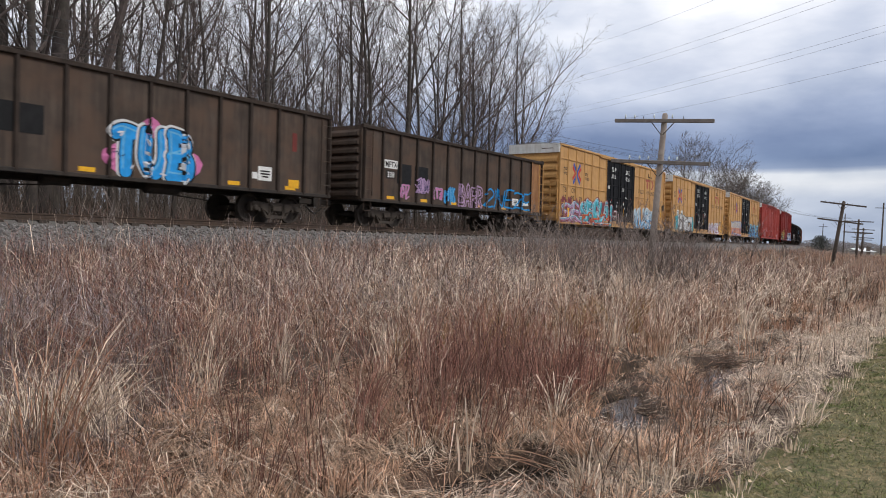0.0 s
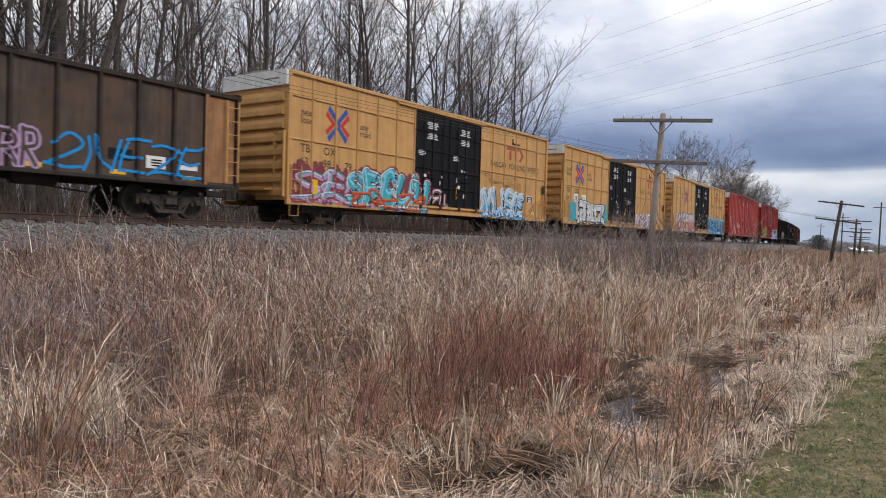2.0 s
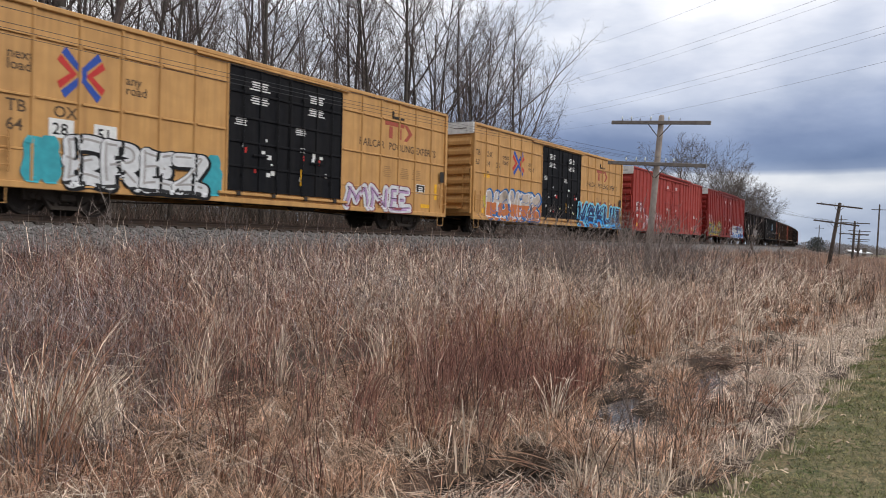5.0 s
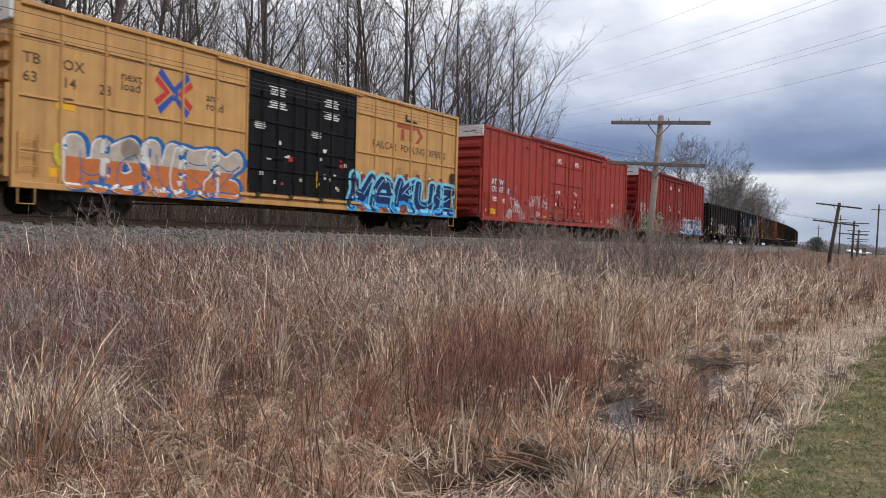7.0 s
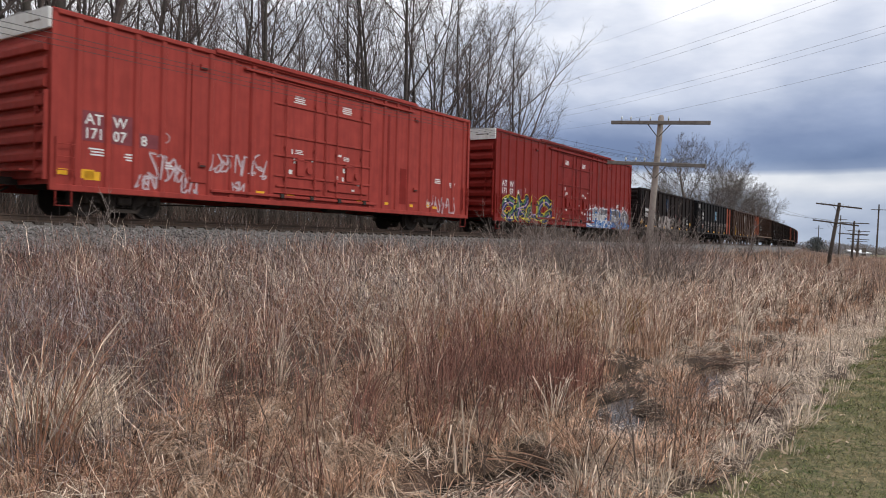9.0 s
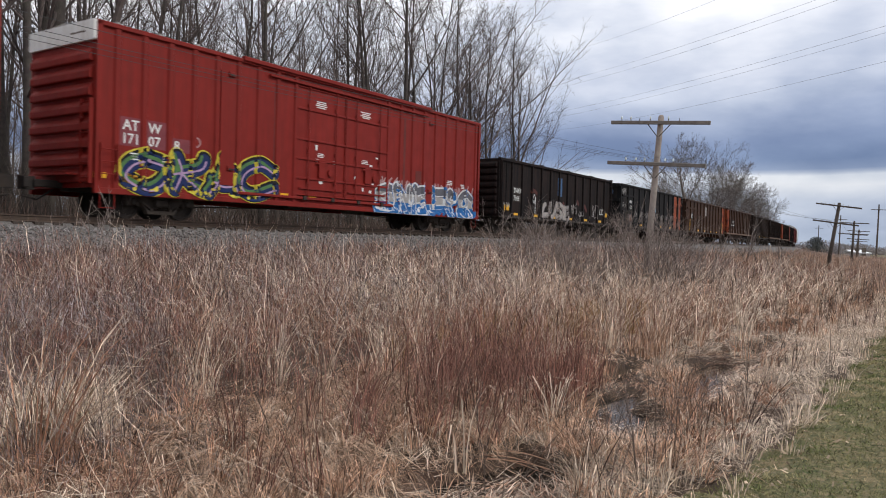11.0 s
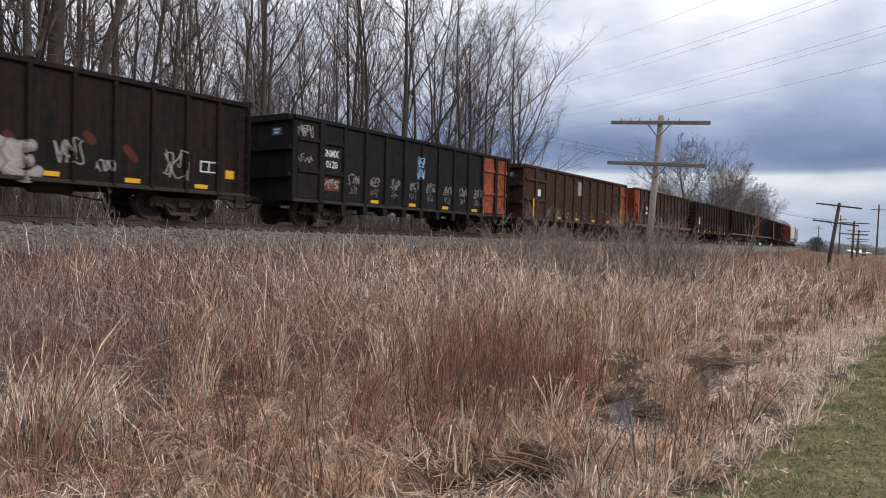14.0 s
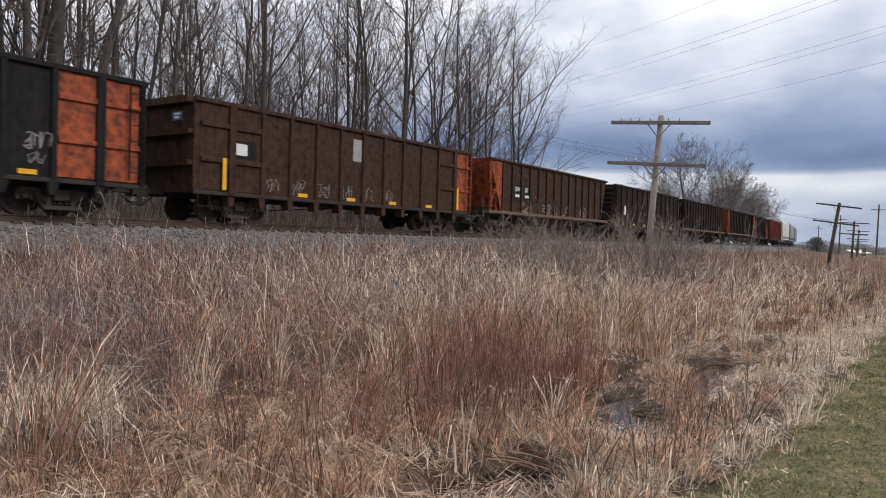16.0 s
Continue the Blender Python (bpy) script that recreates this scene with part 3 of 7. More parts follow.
def ribbons(name, base, height, width, lean, curl, material, label, category, rng, segs=3, droop=None):
    """Many thin blades or stems as one mesh. base: (n, 3); height, width: (n,); lean: (n, 2) shift of the tip; curl: share of it that comes late."""
    n = len(base)
    a = rng.random(n) * 6.283
    side = np.stack([np.cos(a), np.sin(a), np.zeros(n)], -1)
    rows = []
    for k in range(segs):
        t = k / segs
        c = base.copy()
        c[:, :2] += lean * (t ** curl)[:, None] if hasattr(curl, "__len__") else lean * t ** curl
        c[:, 2] += height * t
        w = (width * (1 - .55 * t) / 2)[:, None]
        rows += [c - side * w, c + side * w]
    tip = base.copy()
    tip[:, :2] += lean
    tip[:, 2] += height * (1 if droop is None else droop)
    rows.append(tip)
    v = np.stack(rows, 1).reshape(-1, 3)
    m = 2 * segs + 1
    q = [[2 * k, 2 * k + 1, 2 * k + 3, 2 * k + 2] for k in range(segs - 1)]
    pat = np.array([i for r in q for i in r] + [2 * segs - 2, 2 * segs - 1, 2 * segs])
    sizes = np.array([4] * (segs - 1) + [3])
    f = (pat[None] + m * np.arange(n)[:, None]).reshape(-1)
    me = numpy_mesh(name, v, f, np.tile(sizes, n), material)
    return tagged(new(name, me), label, category, kind="stuff")


def scatter(n, s0, s1, e0, e1, rng, near=1.0):
    """Random spots along and across the line, thinning out beyond s0."""
    e = e0 + (e1 - e0) * rng.random(n)
    lo = np.where((s0 < 3) & (e0 > 0), np.maximum(s0, .47 * (19.55 - e) - 2.0), s0)
    lo = np.where(e0 > 0, lo - 3.0 * rng.random(n) ** 2, lo)
    s = np.where(rng.random(n) < .12, lo - 18 * rng.random(n) ** 2, lo + (s1 - lo) * rng.random(n) ** near)
    x, y = track_many(s, e)
    return x, y, s, e


def make_undergrowth():
    rng = np.random.default_rng(8)
    # saplings and thin stems at the wood's edge
    x, y, s, e = scatter(30000, -6, 120, -5.6, -19, rng)
    n = len(x)
    z = ground_z(x, y)
    h = .9 + 3.0 * rng.random(n) ** 1.4
    ribbons("undergrowth", np.stack([x, y, z - .05], -1), h, .010 + .018 * rng.random(n), (rng.random((n, 2)) - .5) * (1.3 * h)[:, None], 1.4, M_UNDERG,
            "thin bare saplings and brush along the wood's edge", "undergrowth", rng, 2)
    x, y, s, e = scatter(16000, -6, 120, -4.6, -9, rng)
    n = len(x)
    ribbons("brush_grass", np.stack([x, y, ground_z(x, y) - .03], -1), .5 + 1.1 * rng.random(n), .012 + .014 * rng.random(n), rng.normal(0, .3, (n, 2)), 1.6, M_BRUSHGRASS,
            "dry grass behind the track", "grass", rng)
    # a low dark thicket just inside the wood
    x, y, s, e = scatter(15000, -6, 110, -8, -15, rng)
    n = len(x)
    h = .6 + 1.7 * rng.random(n)
    ribbons("thicket", np.stack([x, y, ground_z(x, y) - .05], -1), h, .025 + .03 * rng.random(n), rng.normal(0, .45, (n, 2)) * h[:, None], 1.3, M_UNDERG,
            "low dark thicket of bare brush under the trees", "undergrowth", rng, 2)
    # far trunks deep in the wood
    m = Mesh()
    r = random.Random(9)
    for k in range(560):
        ee, ss = -24 - 50 * r.random(), -2 + 130 * r.random()
        if ss > 66 + .5 * (-ee - 7):
            continue
        xx, yy, *_ = track(ss, ee)
        hh = 11 + 8 * r.random()
        p = Vector((xx, yy, .4)); d = Vector((r.gauss(0, .05), r.gauss(0, .05), 1))
        top = p + d * hh
        rr = .06 + .1 * r.random()
        m.tube([p, p.lerp(top, .5) + Vector((r.gauss(0, .2), r.gauss(0, .2), 0)), top], [rr, rr * .7, .02], 4, False)
        for j in range(26):
            f = .18 + .72 * r.random()
            q = p.lerp(top, f)
            b = Vector((r.gauss(0, 1), r.gauss(0, 1), .6 + r.random())).normalized() * (1.2 + 3.2 * (1 - f)) 
            mid = q + b * .5 + Vector((0, 0, .1))
            m.tube([q, mid, q + b + Vector((r.gauss(0, .2), r.gauss(0, .2), .35))], [.025, .015, .006], 3, False)
            c2 = Vector((r.gauss(0, 1), r.gauss(0, 1), .5)).normalized() * (.5 + r.random())
            m.tube([mid, mid + c2], [.012, .005], 3, False)
            c3 = Vector((r.gauss(0, 1), r.gauss(0, 1), .7)).normalized() * (.4 + r.random())
            m.tube([q + b, q + b + c3], [.009, .004], 3, False)
    me = m.data("far_wood", M_TWIG)
    tagged(new("far_wood", me), "dense bare trunks and twigs deep in the wood", "woodland", kind="stuff")


make_undergrowth()


# ---------------------------------------------------------------- field grass
def make_field():
    rng = np.random.default_rng(3)
    edge_of = lambda x, y: lawn_edge(x, y, along_across(x, y)[0])
    # nothing tall stands in the pools or just on the bank before them
    def wet(s, e):
        return np.any([pool_depth(s + .88 * d, e - .47 * d) > .34 + .1 * abs(d) for d in (0, .4, .8, 1.2, 1.6)], axis=0)


    def soil(x, y):
        s, e = along_across(x, y)
        return np.maximum(ground_z(x, y), np.interp(e, [3.0, 3.3, 4.5, 5.4], [1.27, 1.17, .80, .40]) * (np.abs(e) < 5.4) * (e > 0))

    def put(name, x, y, h, w, lean, curl, material, label, segs=3, droop=None, lift=-.03):
        far = np.clip(np.hypot(x, y) / 11, .95, 3.2)
        far = far * np.clip((np.hypot(x, y) - 2.6) / 2.6, .3, 1) * np.interp(np.hypot(x, y), [4, 12, 25], [1.75, 1.45, 1.0])
        return ribbons(name, np.stack([x, y, soil(x, y) + lift], -1), h, w * far, lean, curl, material, label, "grass", rng, segs, droop)

    def tussocks(name, count, per, s0, s1, e0, e1, radius, h0, h1, w0, w1, spread, material, label, near=1.4, segs=3, curl=1.9, dip=.35, keep=None):
        """Clumps of blades that fan out from their root."""
        cx, cy, cs, ce = scatter(count, s0, s1, e0, e1, rng, near)
        ok = ~wet(cs, ce)
        if keep is not None:
            ok &= keep(cx, cy, cs, ce, rng.random(count))
        cx, cy = cx[ok], cy[ok]
        c = len(cx)
        k = rng.integers(int(per * .5), int(per * 1.5), c)
        i = np.repeat(np.arange(c), k)
        m = len(i)
        size = (.45 + .65 * rng.random(c) + .30 * wobble(cx, cy, 2.3, 7))[i]
        a, r = rng.random(m) * 6.283, radius * np.sqrt(rng.random(m)) * size
        bias = rng.normal(0, .16, (c, 2))[i]
        x, y = cx[i] + r * np.cos(a), cy[i] + r * np.sin(a)
        h = (h0 + (h1 - h0) * rng.random(m) ** 1.2) * size
        out = np.stack([np.cos(a), np.sin(a)], -1) * (spread * rng.random(m) ** 1.3 * h)[:, None]
        lean = out + bias * h[:, None] + rng.normal(0, .10, (m, 2)) * h[:, None] + np.array([.07, -.03]) * h[:, None]
        return put(name, x, y, h, w0 + (w1 - w0) * rng.random(m), lean, curl, material, label, segs, 1 - dip * rng.random(m))

    def patch(f, lo, zone=None):
        return lambda x, y, s, e, u: wobble(x, y, f, 1.7) + .6 * wobble(x, y, f * 2.7, 4) + (0 if zone is None else zone(s, e)) > lo + .55 * u - .27

    bump = lambda s, e, a, b, u, w: np.exp(-((s - a) / u) ** 2 - ((e - b) / w) ** 2)
    greys = lambda s, e: .8 * bump(s, e, 11, 8, 6, 4) + .6 * bump(s, e, 4, 10.5, 2, 2) + 1.5 * bump(s, e, 2.2, 14.8, 1.3, 1.3) - .35 - .8 * bump(s, e, 6.3, 15.8, 1.8, 1.2)
    straws = lambda s, e: 2.0 * bump(s, e, 3.05, 14.1, .55, .6) + 1.6 * bump(s, e, 17, 10.5, 11, 6) + .4 * bump(s, e, 6, 13, 2.5, 1.2) - .95 * bump(s, e, 2.8, 13.2, 2.0, 2.4) - 1.6 * bump(s, e, 6.3, 15.8, 1.8, 1.0) - .55 * bump(s, e, 3, 9, 5, 4) - .1
    reds = lambda s, e: .8 * bump(s, e, 6, 8, 4, 3.5) + 2.2 * bump(s, e, 6.7, 15.7, 1.5, .9) + .6 * bump(s, e, 4, 11, 3, 2.5) + .7 * bump(s, e, 32, 8, 12, 4) - 1.0 * bump(s, e, 20, 12, 8, 4) - 1.3 * bump(s, e, 2.6, 14.8, 1.7, 1.6) - .9 * bump(s, e, 4.2, 16.8, 1.2, .9) - .15

    tussocks("dry_grass", 1500, 30, -4, 36, 4.4, 16.3, .17, .35, 1.00, .003, .007, .65, M_STRAW, "tall dry straw-coloured grass standing in the field", keep=patch(1.7, -.25, straws))
    tussocks("pale_grass", 600, 20, -3, 34, 5, 17.3, .13, .35, 1.15, .004, .010, .95, M_PALE, "clumps of bleached bent grass in the field", keep=patch(1.9, -.05, straws), dip=.6)
    tussocks("pale_clump", 20, 120, 2.75, 3.15, 13.9, 14.3, .15, .25, .62, .004, .008, 1.3, M_PALE, "dense bleached clump of bent-over grass", 1, 4, 1.9, 1.4)
    tussocks("bent_blades", 4, 7, 5.6, 5.85, 16.8, 16.95, .07, .35, .72, .006, .010, .9, M_PALE, "tall pale bent-over blades by the ditch", 1, 4, 2.4, 1.1)
    tussocks("red_stand", 70, 24, 5.3, 8.0, 15.0, 16.6, .17, .45, .95, .003, .005, .35, M_REDSTEM, "close stand of upright red-brown stems by the ditch", 1.2, 3, 1.5, .2)
    tussocks("grey_weeds", 700, 24, -4, 40, 4.0, 15.2, .24, .28, .85, .003, .006, .85, M_GREYWEED, "grey feathery dead weeds in the field", keep=patch(1.3, -.1, greys))
    tussocks("bank_weeds", 700, 24, 4, 60, 3.9, 6.0, .25, .25, .80, .003, .006, .7, M_GREYWEED, "grey dead weeds at the foot of the ballast", dip=.3, segs=2)
    tussocks("bank_stalks", 150, 3, 4, 60, 3.9, 7.0, .3, .6, 1.5, .004, .007, .3, M_DARKSTALK, "thin dark stalks standing before the ballast", dip=0, curl=1.2)
    # upright red-brown stems with side twigs
    x, y, s, e = scatter(58000, -4, 42, 4.6, 17.0, rng, 1.4)
    c = 1.0 * wobble(x, y, 1.9, .6) + .9 * wobble(x, y, 4.9, 3) + reds(s, e)
    ok = (c > rng.random(len(x)) * .9 - .25) & ~wet(s, e) & ((e < 16.2) | ((s < 7.2) & (e < 14.7 + .36 * s)))
    x, y, tall = x[ok], y[ok], bump(s, e, 6.3, 15.8, 1.9, 1.2)[ok]
    m = len(x)
    h = (.30 + .66 * rng.random(m)) * (1 + .45 * wobble(x, y, 2.2, 2)) * (1 + .25 * tall)
    lean = rng.normal(0, .27, (m, 2)) * h[:, None]
    put("red_stems", x, y, h, .003 + .003 * rng.random(m), lean, 1.5, M_REDSTEM, "thin red-brown dead weed stems among the grass", 3, 1 - .3 * rng.random(m))
    j = rng.integers(0, m, 34000)
    f = .35 + .6 * rng.random(len(j))
    z = soil(x[j], y[j]) - .03 + h[j] * f
    base = np.stack([x[j] + lean[j, 0] * f ** 1.5, y[j] + lean[j, 1] * f ** 1.5, z], -1)
    ribbons("red_twigs", base, .04 + .22 * rng.random(len(j)), (.0028 + .002 * rng.random(len(j))) * np.clip(np.hypot(x[j], y[j]) / 11, .8, 3), rng.normal(0, .13, (len(j), 2)), 1.1, M_REDSTEM,
            "fine side twigs of the red-brown weeds", "grass", rng, 2)

    # crooked, broken and looping stems that tangle through the rest
    def tangle(name, n, s0, s1, e0, e1, length, w0, w1, material, label, zone, near=1.4, k=5):
        x, y, s, e = scatter(n, s0, s1, e0, e1, rng, near)
        ok = (zone(s, e) + .7 * wobble(x, y, 2.1, 5) > rng.random(n) * 1.6 - .8) & ~wet(s, e)
        x, y = x[ok], y[ok]
        m = len(x)
        p = np.stack([x, y, soil(x, y) + .55 * rng.random(m)], -1)
        a, up = rng.random(m) * 6.283, .25 + .9 * rng.random(m)
        ln = length * (.5 + rng.random(m)) / k
        w = (w0 + (w1 - w0) * rng.random(m)) * np.clip(np.hypot(x, y) / 11, .48, 3) * 1.35
        rows = []
        for q in range(k + 1):
            side = np.stack([-np.sin(a), np.cos(a), .5 * np.cos(3 * a)], -1)
            t = (w * (1 - .7 * q / k) / 2)[:, None]
            rows += [p - side * t, p + side * t]
            a = a + rng.normal(0, .45, m)
            up = up + rng.normal(-.16, .30, m)
            p = p + np.stack([np.cos(a) * np.cos(up), np.sin(a) * np.cos(up), np.sin(up)], -1) * ln[:, None]
            p[:, 2] = np.maximum(p[:, 2], ground_z(p[:, 0], p[:, 1]) + .02)
        v = np.stack(rows, 1).reshape(-1, 3)
        pat = np.array([[2 * q, 2 * q + 1, 2 * q + 3, 2 * q + 2] for q in range(k)]).ravel()
        f = (pat[None] + (2 * k + 2) * np.arange(m)[:, None]).reshape(-1)
        tagged(new(name, numpy_mesh(name, v, f, np.full(m * k, 4), material)), label, "grass", kind="stuff")

    tangle("tangled_grey_stems", 20000, -4, 34, 4.6, 16.0, .9, .003, .006, M_GREYWEED, "grey crooked stems tangled in the field", greys)
    tangle("tangled_straw", 12500, -4, 34, 5.5, 17.0, .9, .003, .007, M_PALE, "pale broken straws tangled in the field", straws)
    tangle("curled_red_weeds", 24000, -4, 36, 4.6, 16.2, .55, .0025, .005, M_REDSTEM, "curled red-brown weed twigs in the field", reds, k=4)
    tangle("curled_grey_weeds", 9500, 2, 22, 4.6, 13, .5, .0025, .005, M_FRIZZ, "pale grey frizzed weed tops in the field", greys, k=4)
    tangle("frizzed_weed_tops", 2600, 2.9, 6.0, 8.6, 12, .5, .0025, .005, M_FRIZZ, "pale grey frizzed tops of a weed thicket", lambda s, e: .5, 1, 4)
    # dark twigs, many added to imitate the shade between grass clumps
    tangle("tangled_dark_stems", 12000, -4, 30, 6, 18.0, .8, .003, .005, M_DARKSTALK, "dark crooked twigs tangled in the field, imitating shaded gaps", lambda s, e: .2 + .9 * bump(s, e, 3, 9, 5, 4) - .9 * bump(s, e, 20, 11, 10, 5))
    # trampled reeds lying in swathes along the ditch
    def lying(name, n, s0, s1, e0, e1, length, material, label, top=.16):
        x, y, s, e = scatter(n, s0, s1, e0, e1, rng, 1.3)
        a = 2.6 * wobble(x, y, 1.3, .5) + rng.normal(0, .55, n) + 1.0
        s2, e2 = along_across(x + .3 * np.cos(a), y + .3 * np.sin(a))
        ok = (e < edge_of(x, y) - .10 + .12 * rng.random(n) ** 3) & (np.maximum(pool_depth(s, e), pool_depth(s2, e2)) < .38 + .40 * rng.random(n) ** 3)
        x, y, a = x[ok], y[ok], a[ok]
        m = len(x)
        ln = length * (.4 + .8 * rng.random(m))
        lift = top * rng.random(m) ** 2 * (.6 + .5 * wobble(x, y, 2.2, 1))
        z = ground_z(x, y) + np.clip(lift, 0, 1)
        far = np.clip(np.hypot(x, y) / 10, .75, 3) * 1.2
        ribbons(name, np.stack([x, y, z], -1), ln * (.10 + .22 * rng.random(m)), (.004 + .006 * rng.random(m)) * far, np.stack([np.cos(a), np.sin(a)], -1) * ln[:, None], .95, material, label, "grass", rng, 2, -.1 + .9 * rng.random(m))

    def drapes(name, count, per, s0, s1, e0, e1, r0, r1, rise, material, label):
        """Mounds of matted dead grass: long blades combed down over low domes."""
        cs, ce = s0 + (s1 - s0) * rng.random(count), e0 + (e1 - e0) * rng.random(count)
        cx, cy = track_many(cs, ce)
        ok = ~wet(cs, ce) & ~wet(cs + .1, ce - .25) & ~wet(cs - .15, ce + .2) & (ce < edge_of(cx, cy) - .2)
        cx, cy = cx[ok], cy[ok]
        c = len(cx)
        i = np.repeat(np.arange(c), per)
        m = len(i)
        big, high, way = (r0 + (r1 - r0) * rng.random(c))[i], (rise * (.45 + .75 * rng.random(c)))[i], (rng.random(c) * 6.283)[i]
        a, curl = way + rng.normal(0, 1.25, m), rng.normal(.3, .8, m)
        t0 = .02 + .75 * rng.random(m)
        t1 = t0 + .35 + .6 * rng.random(m)
        hug, w = .012 + .035 * rng.random(m) ** 2, (.0035 + .0055 * rng.random(m)) * np.clip(np.hypot(cx[i], cy[i]) / 8, .8, 2)
        base = ground_z(cx, cy)[i]
        k, rows = 5, []
        for q in range(k + 1):
            t = t0 + (t1 - t0) * q / k
            b = a + curl * (t - t0)
            x, y = cx[i] + big * t * np.cos(b), cy[i] + big * t * np.sin(b)
            z = np.maximum(base + high * np.clip(1 - t * t, 0, 1), ground_z(x, y)) + hug * (1 + .8 * np.sin(3.1 * q / k))
            z = np.where(t > 1.05, z - .05 * (t - 1.05), z)
            side = np.stack([-np.sin(b), np.cos(b), .35 * np.sin(5 * a)], -1) * (w * (1 - .6 * q / k) / 2)[:, None]
            p = np.stack([x, y, z], -1)
            rows += [p - side, p + side]
        v = np.stack(rows, 1).reshape(-1, 3)
        pat = np.array([[2 * q, 2 * q + 1, 2 * q + 3, 2 * q + 2] for q in range(k)]).ravel()
        f = (pat[None] + (2 * k + 2) * np.arange(m)[:, None]).reshape(-1)
        tagged(new(name, numpy_mesh(name, v, f, np.full(m * k, 4), material)), label, "grass", kind="stuff")

    drapes("matted_grass", 420, 80, .5, 6.5, 14.4, 17.6, .18, .42, .20, M_MAT, "matted mounds of combed-over dead grass")
    drapes("matted_pale_grass", 300, 16, .5, 7.0, 14.6, 17.8, .16, .40, .22, M_PALE, "bleached mounds of combed-over dead grass")
    drapes("ditch_mats", 260, 50, 5.5, 20, 15.8, 18.2, .15, .34, .13, M_LITTER, "matted dead grass lying along the ditch")
    drapes("pale_ditch_mats", 220, 20, 5.5, 20, 16.6, 18.3, .14, .30, .15, M_PALE, "bleached matted grass lying along the ditch")
    tussocks("fallen_tufts", 620, 40, -2, 9, 14.2, 18.2, .12, .10, .26, .003, .006, 2.6, M_STRAW, "combed-over mounds of fallen dead grass", 1.2, 4, 1.5, 1.5)
    lying("bank_litter", 24000, 3, 24, 16.6, 18.6, .28, M_LITTER, "grey-brown dead litter on the bank")
    lying("flattened_reeds", 40000, -2, 26, 13.4, 18.0, .30, M_STRAW, "flattened dead reeds lying along the ditch")
    lying("bleached_litter", 26000, -2, 28, 14.2, 18.6, .24, M_PALE, "bleached straw litter along the ditch", .2)
    lying("field_litter", 7000, -4, 36, 5, 14, .5, M_STRAW, "dead grass lying among the standing stems", .5)
    tussocks("bank_straw", 420, 24, 1, 34, 17.4, 18.6, .12, .08, .32, .003, .007, .9, M_PALE, "short bleached straw on the lawn's edge", dip=.6)
    tussocks("ditch_grass", 300, 26, 0, 30, 15.6, 17.8, .10, .10, .38, .003, .007, .9, M_STRAW, "low dead grass standing in the ditch", dip=.5)
    tussocks("dark_stalks", 150, 7, 1, 28, 16.6, 18.5, .15, .3, .75, .003, .006, .25, M_DARKSTALK, "dark dry weed stalks on the bank", dip=.0, curl=1.2)
    tussocks("golden_sedge", 34, 60, 10.0, 13.5, 14.0, 15.0, .10, .35, .8, .003, .006, .3, M_SEDGE, "golden brown sedge clump by the ditch", dip=.2)
    tussocks("distant_brush", 1900, 18, 30, 150, 3.7, 34, .45, .4, 1.40, .003, .008, .5, M_FARBRUSH, "distant red-brown brush along the bank", 1.5, 2)
    tussocks("distant_straw", 900, 20, 28, 130, 4.4, 17.5, .3, .4, 1.10, .003, .008, .6, M_STRAW, "distant dry grass along the bank", 1.5, 2)
    # mown lawn with dead leaves
    x, y, s, e = scatter(270000, 2.5, 30, LAWN_E - .6, 20.8, rng, 1.6)
    ok = (e > edge_of(x, y) - .12 + .1 * rng.random(len(x))) & (rng.random(len(x)) < np.clip((20.8 - e) / .9, 0, 1))
    x, y = x[ok], y[ok]
    m = len(x)
    ribbons("lawn_grass", np.stack([x, y, ground_z(x, y) - .004], -1), .012 + .030 * rng.random(m) ** 2, (.005 + .006 * rng.random(m)) * np.clip(np.hypot(x, y) / 8, .8, 3), rng.normal(0, .030, (m, 2)), 1.5, M_BLADE,
            "short patchy green and brown mown lawn", "grass", rng, 1)
    x, y, s, e = scatter(9000, 2.5, 26, 17.6, 20.5, rng, 1.4)
    ok = np.abs(e - edge_of(x, y)) < .10 + .8 * rng.random(len(x)) ** 7
    x, y = x[ok], y[ok]
    m = len(x)
    ribbons("dead_leaves", np.stack([x, y, ground_z(x, y) + .035], -1), .01 + .03 * rng.random(m), .010 + .024 * rng.random(m) ** 2, rng.normal(0, .028, (m, 2)), .8, M_LEAF,
            "curled pale dead leaves along the lawn's edge", "leaves", rng, 3, rng.random(m))


make_field()


# ---------------------------------------------------------------- telegraph poles and wires
POLES = [(6.28, 23.3, 5.54, 3.9, M_POLE, .112), (28.75, 56.0, 5.05, 7.6, M_POLEDARK, .15), (47.2, 86.5, 4.85, 2.0, M_POLEDARK, .14), (64.6, 117.0, 4.7, 3.0, M_POLEDARK, .14), (82, 148.0, 4.7, 1.0, M_POLEDARK, .14)]
ARM_DROP = (.25, 1.52)


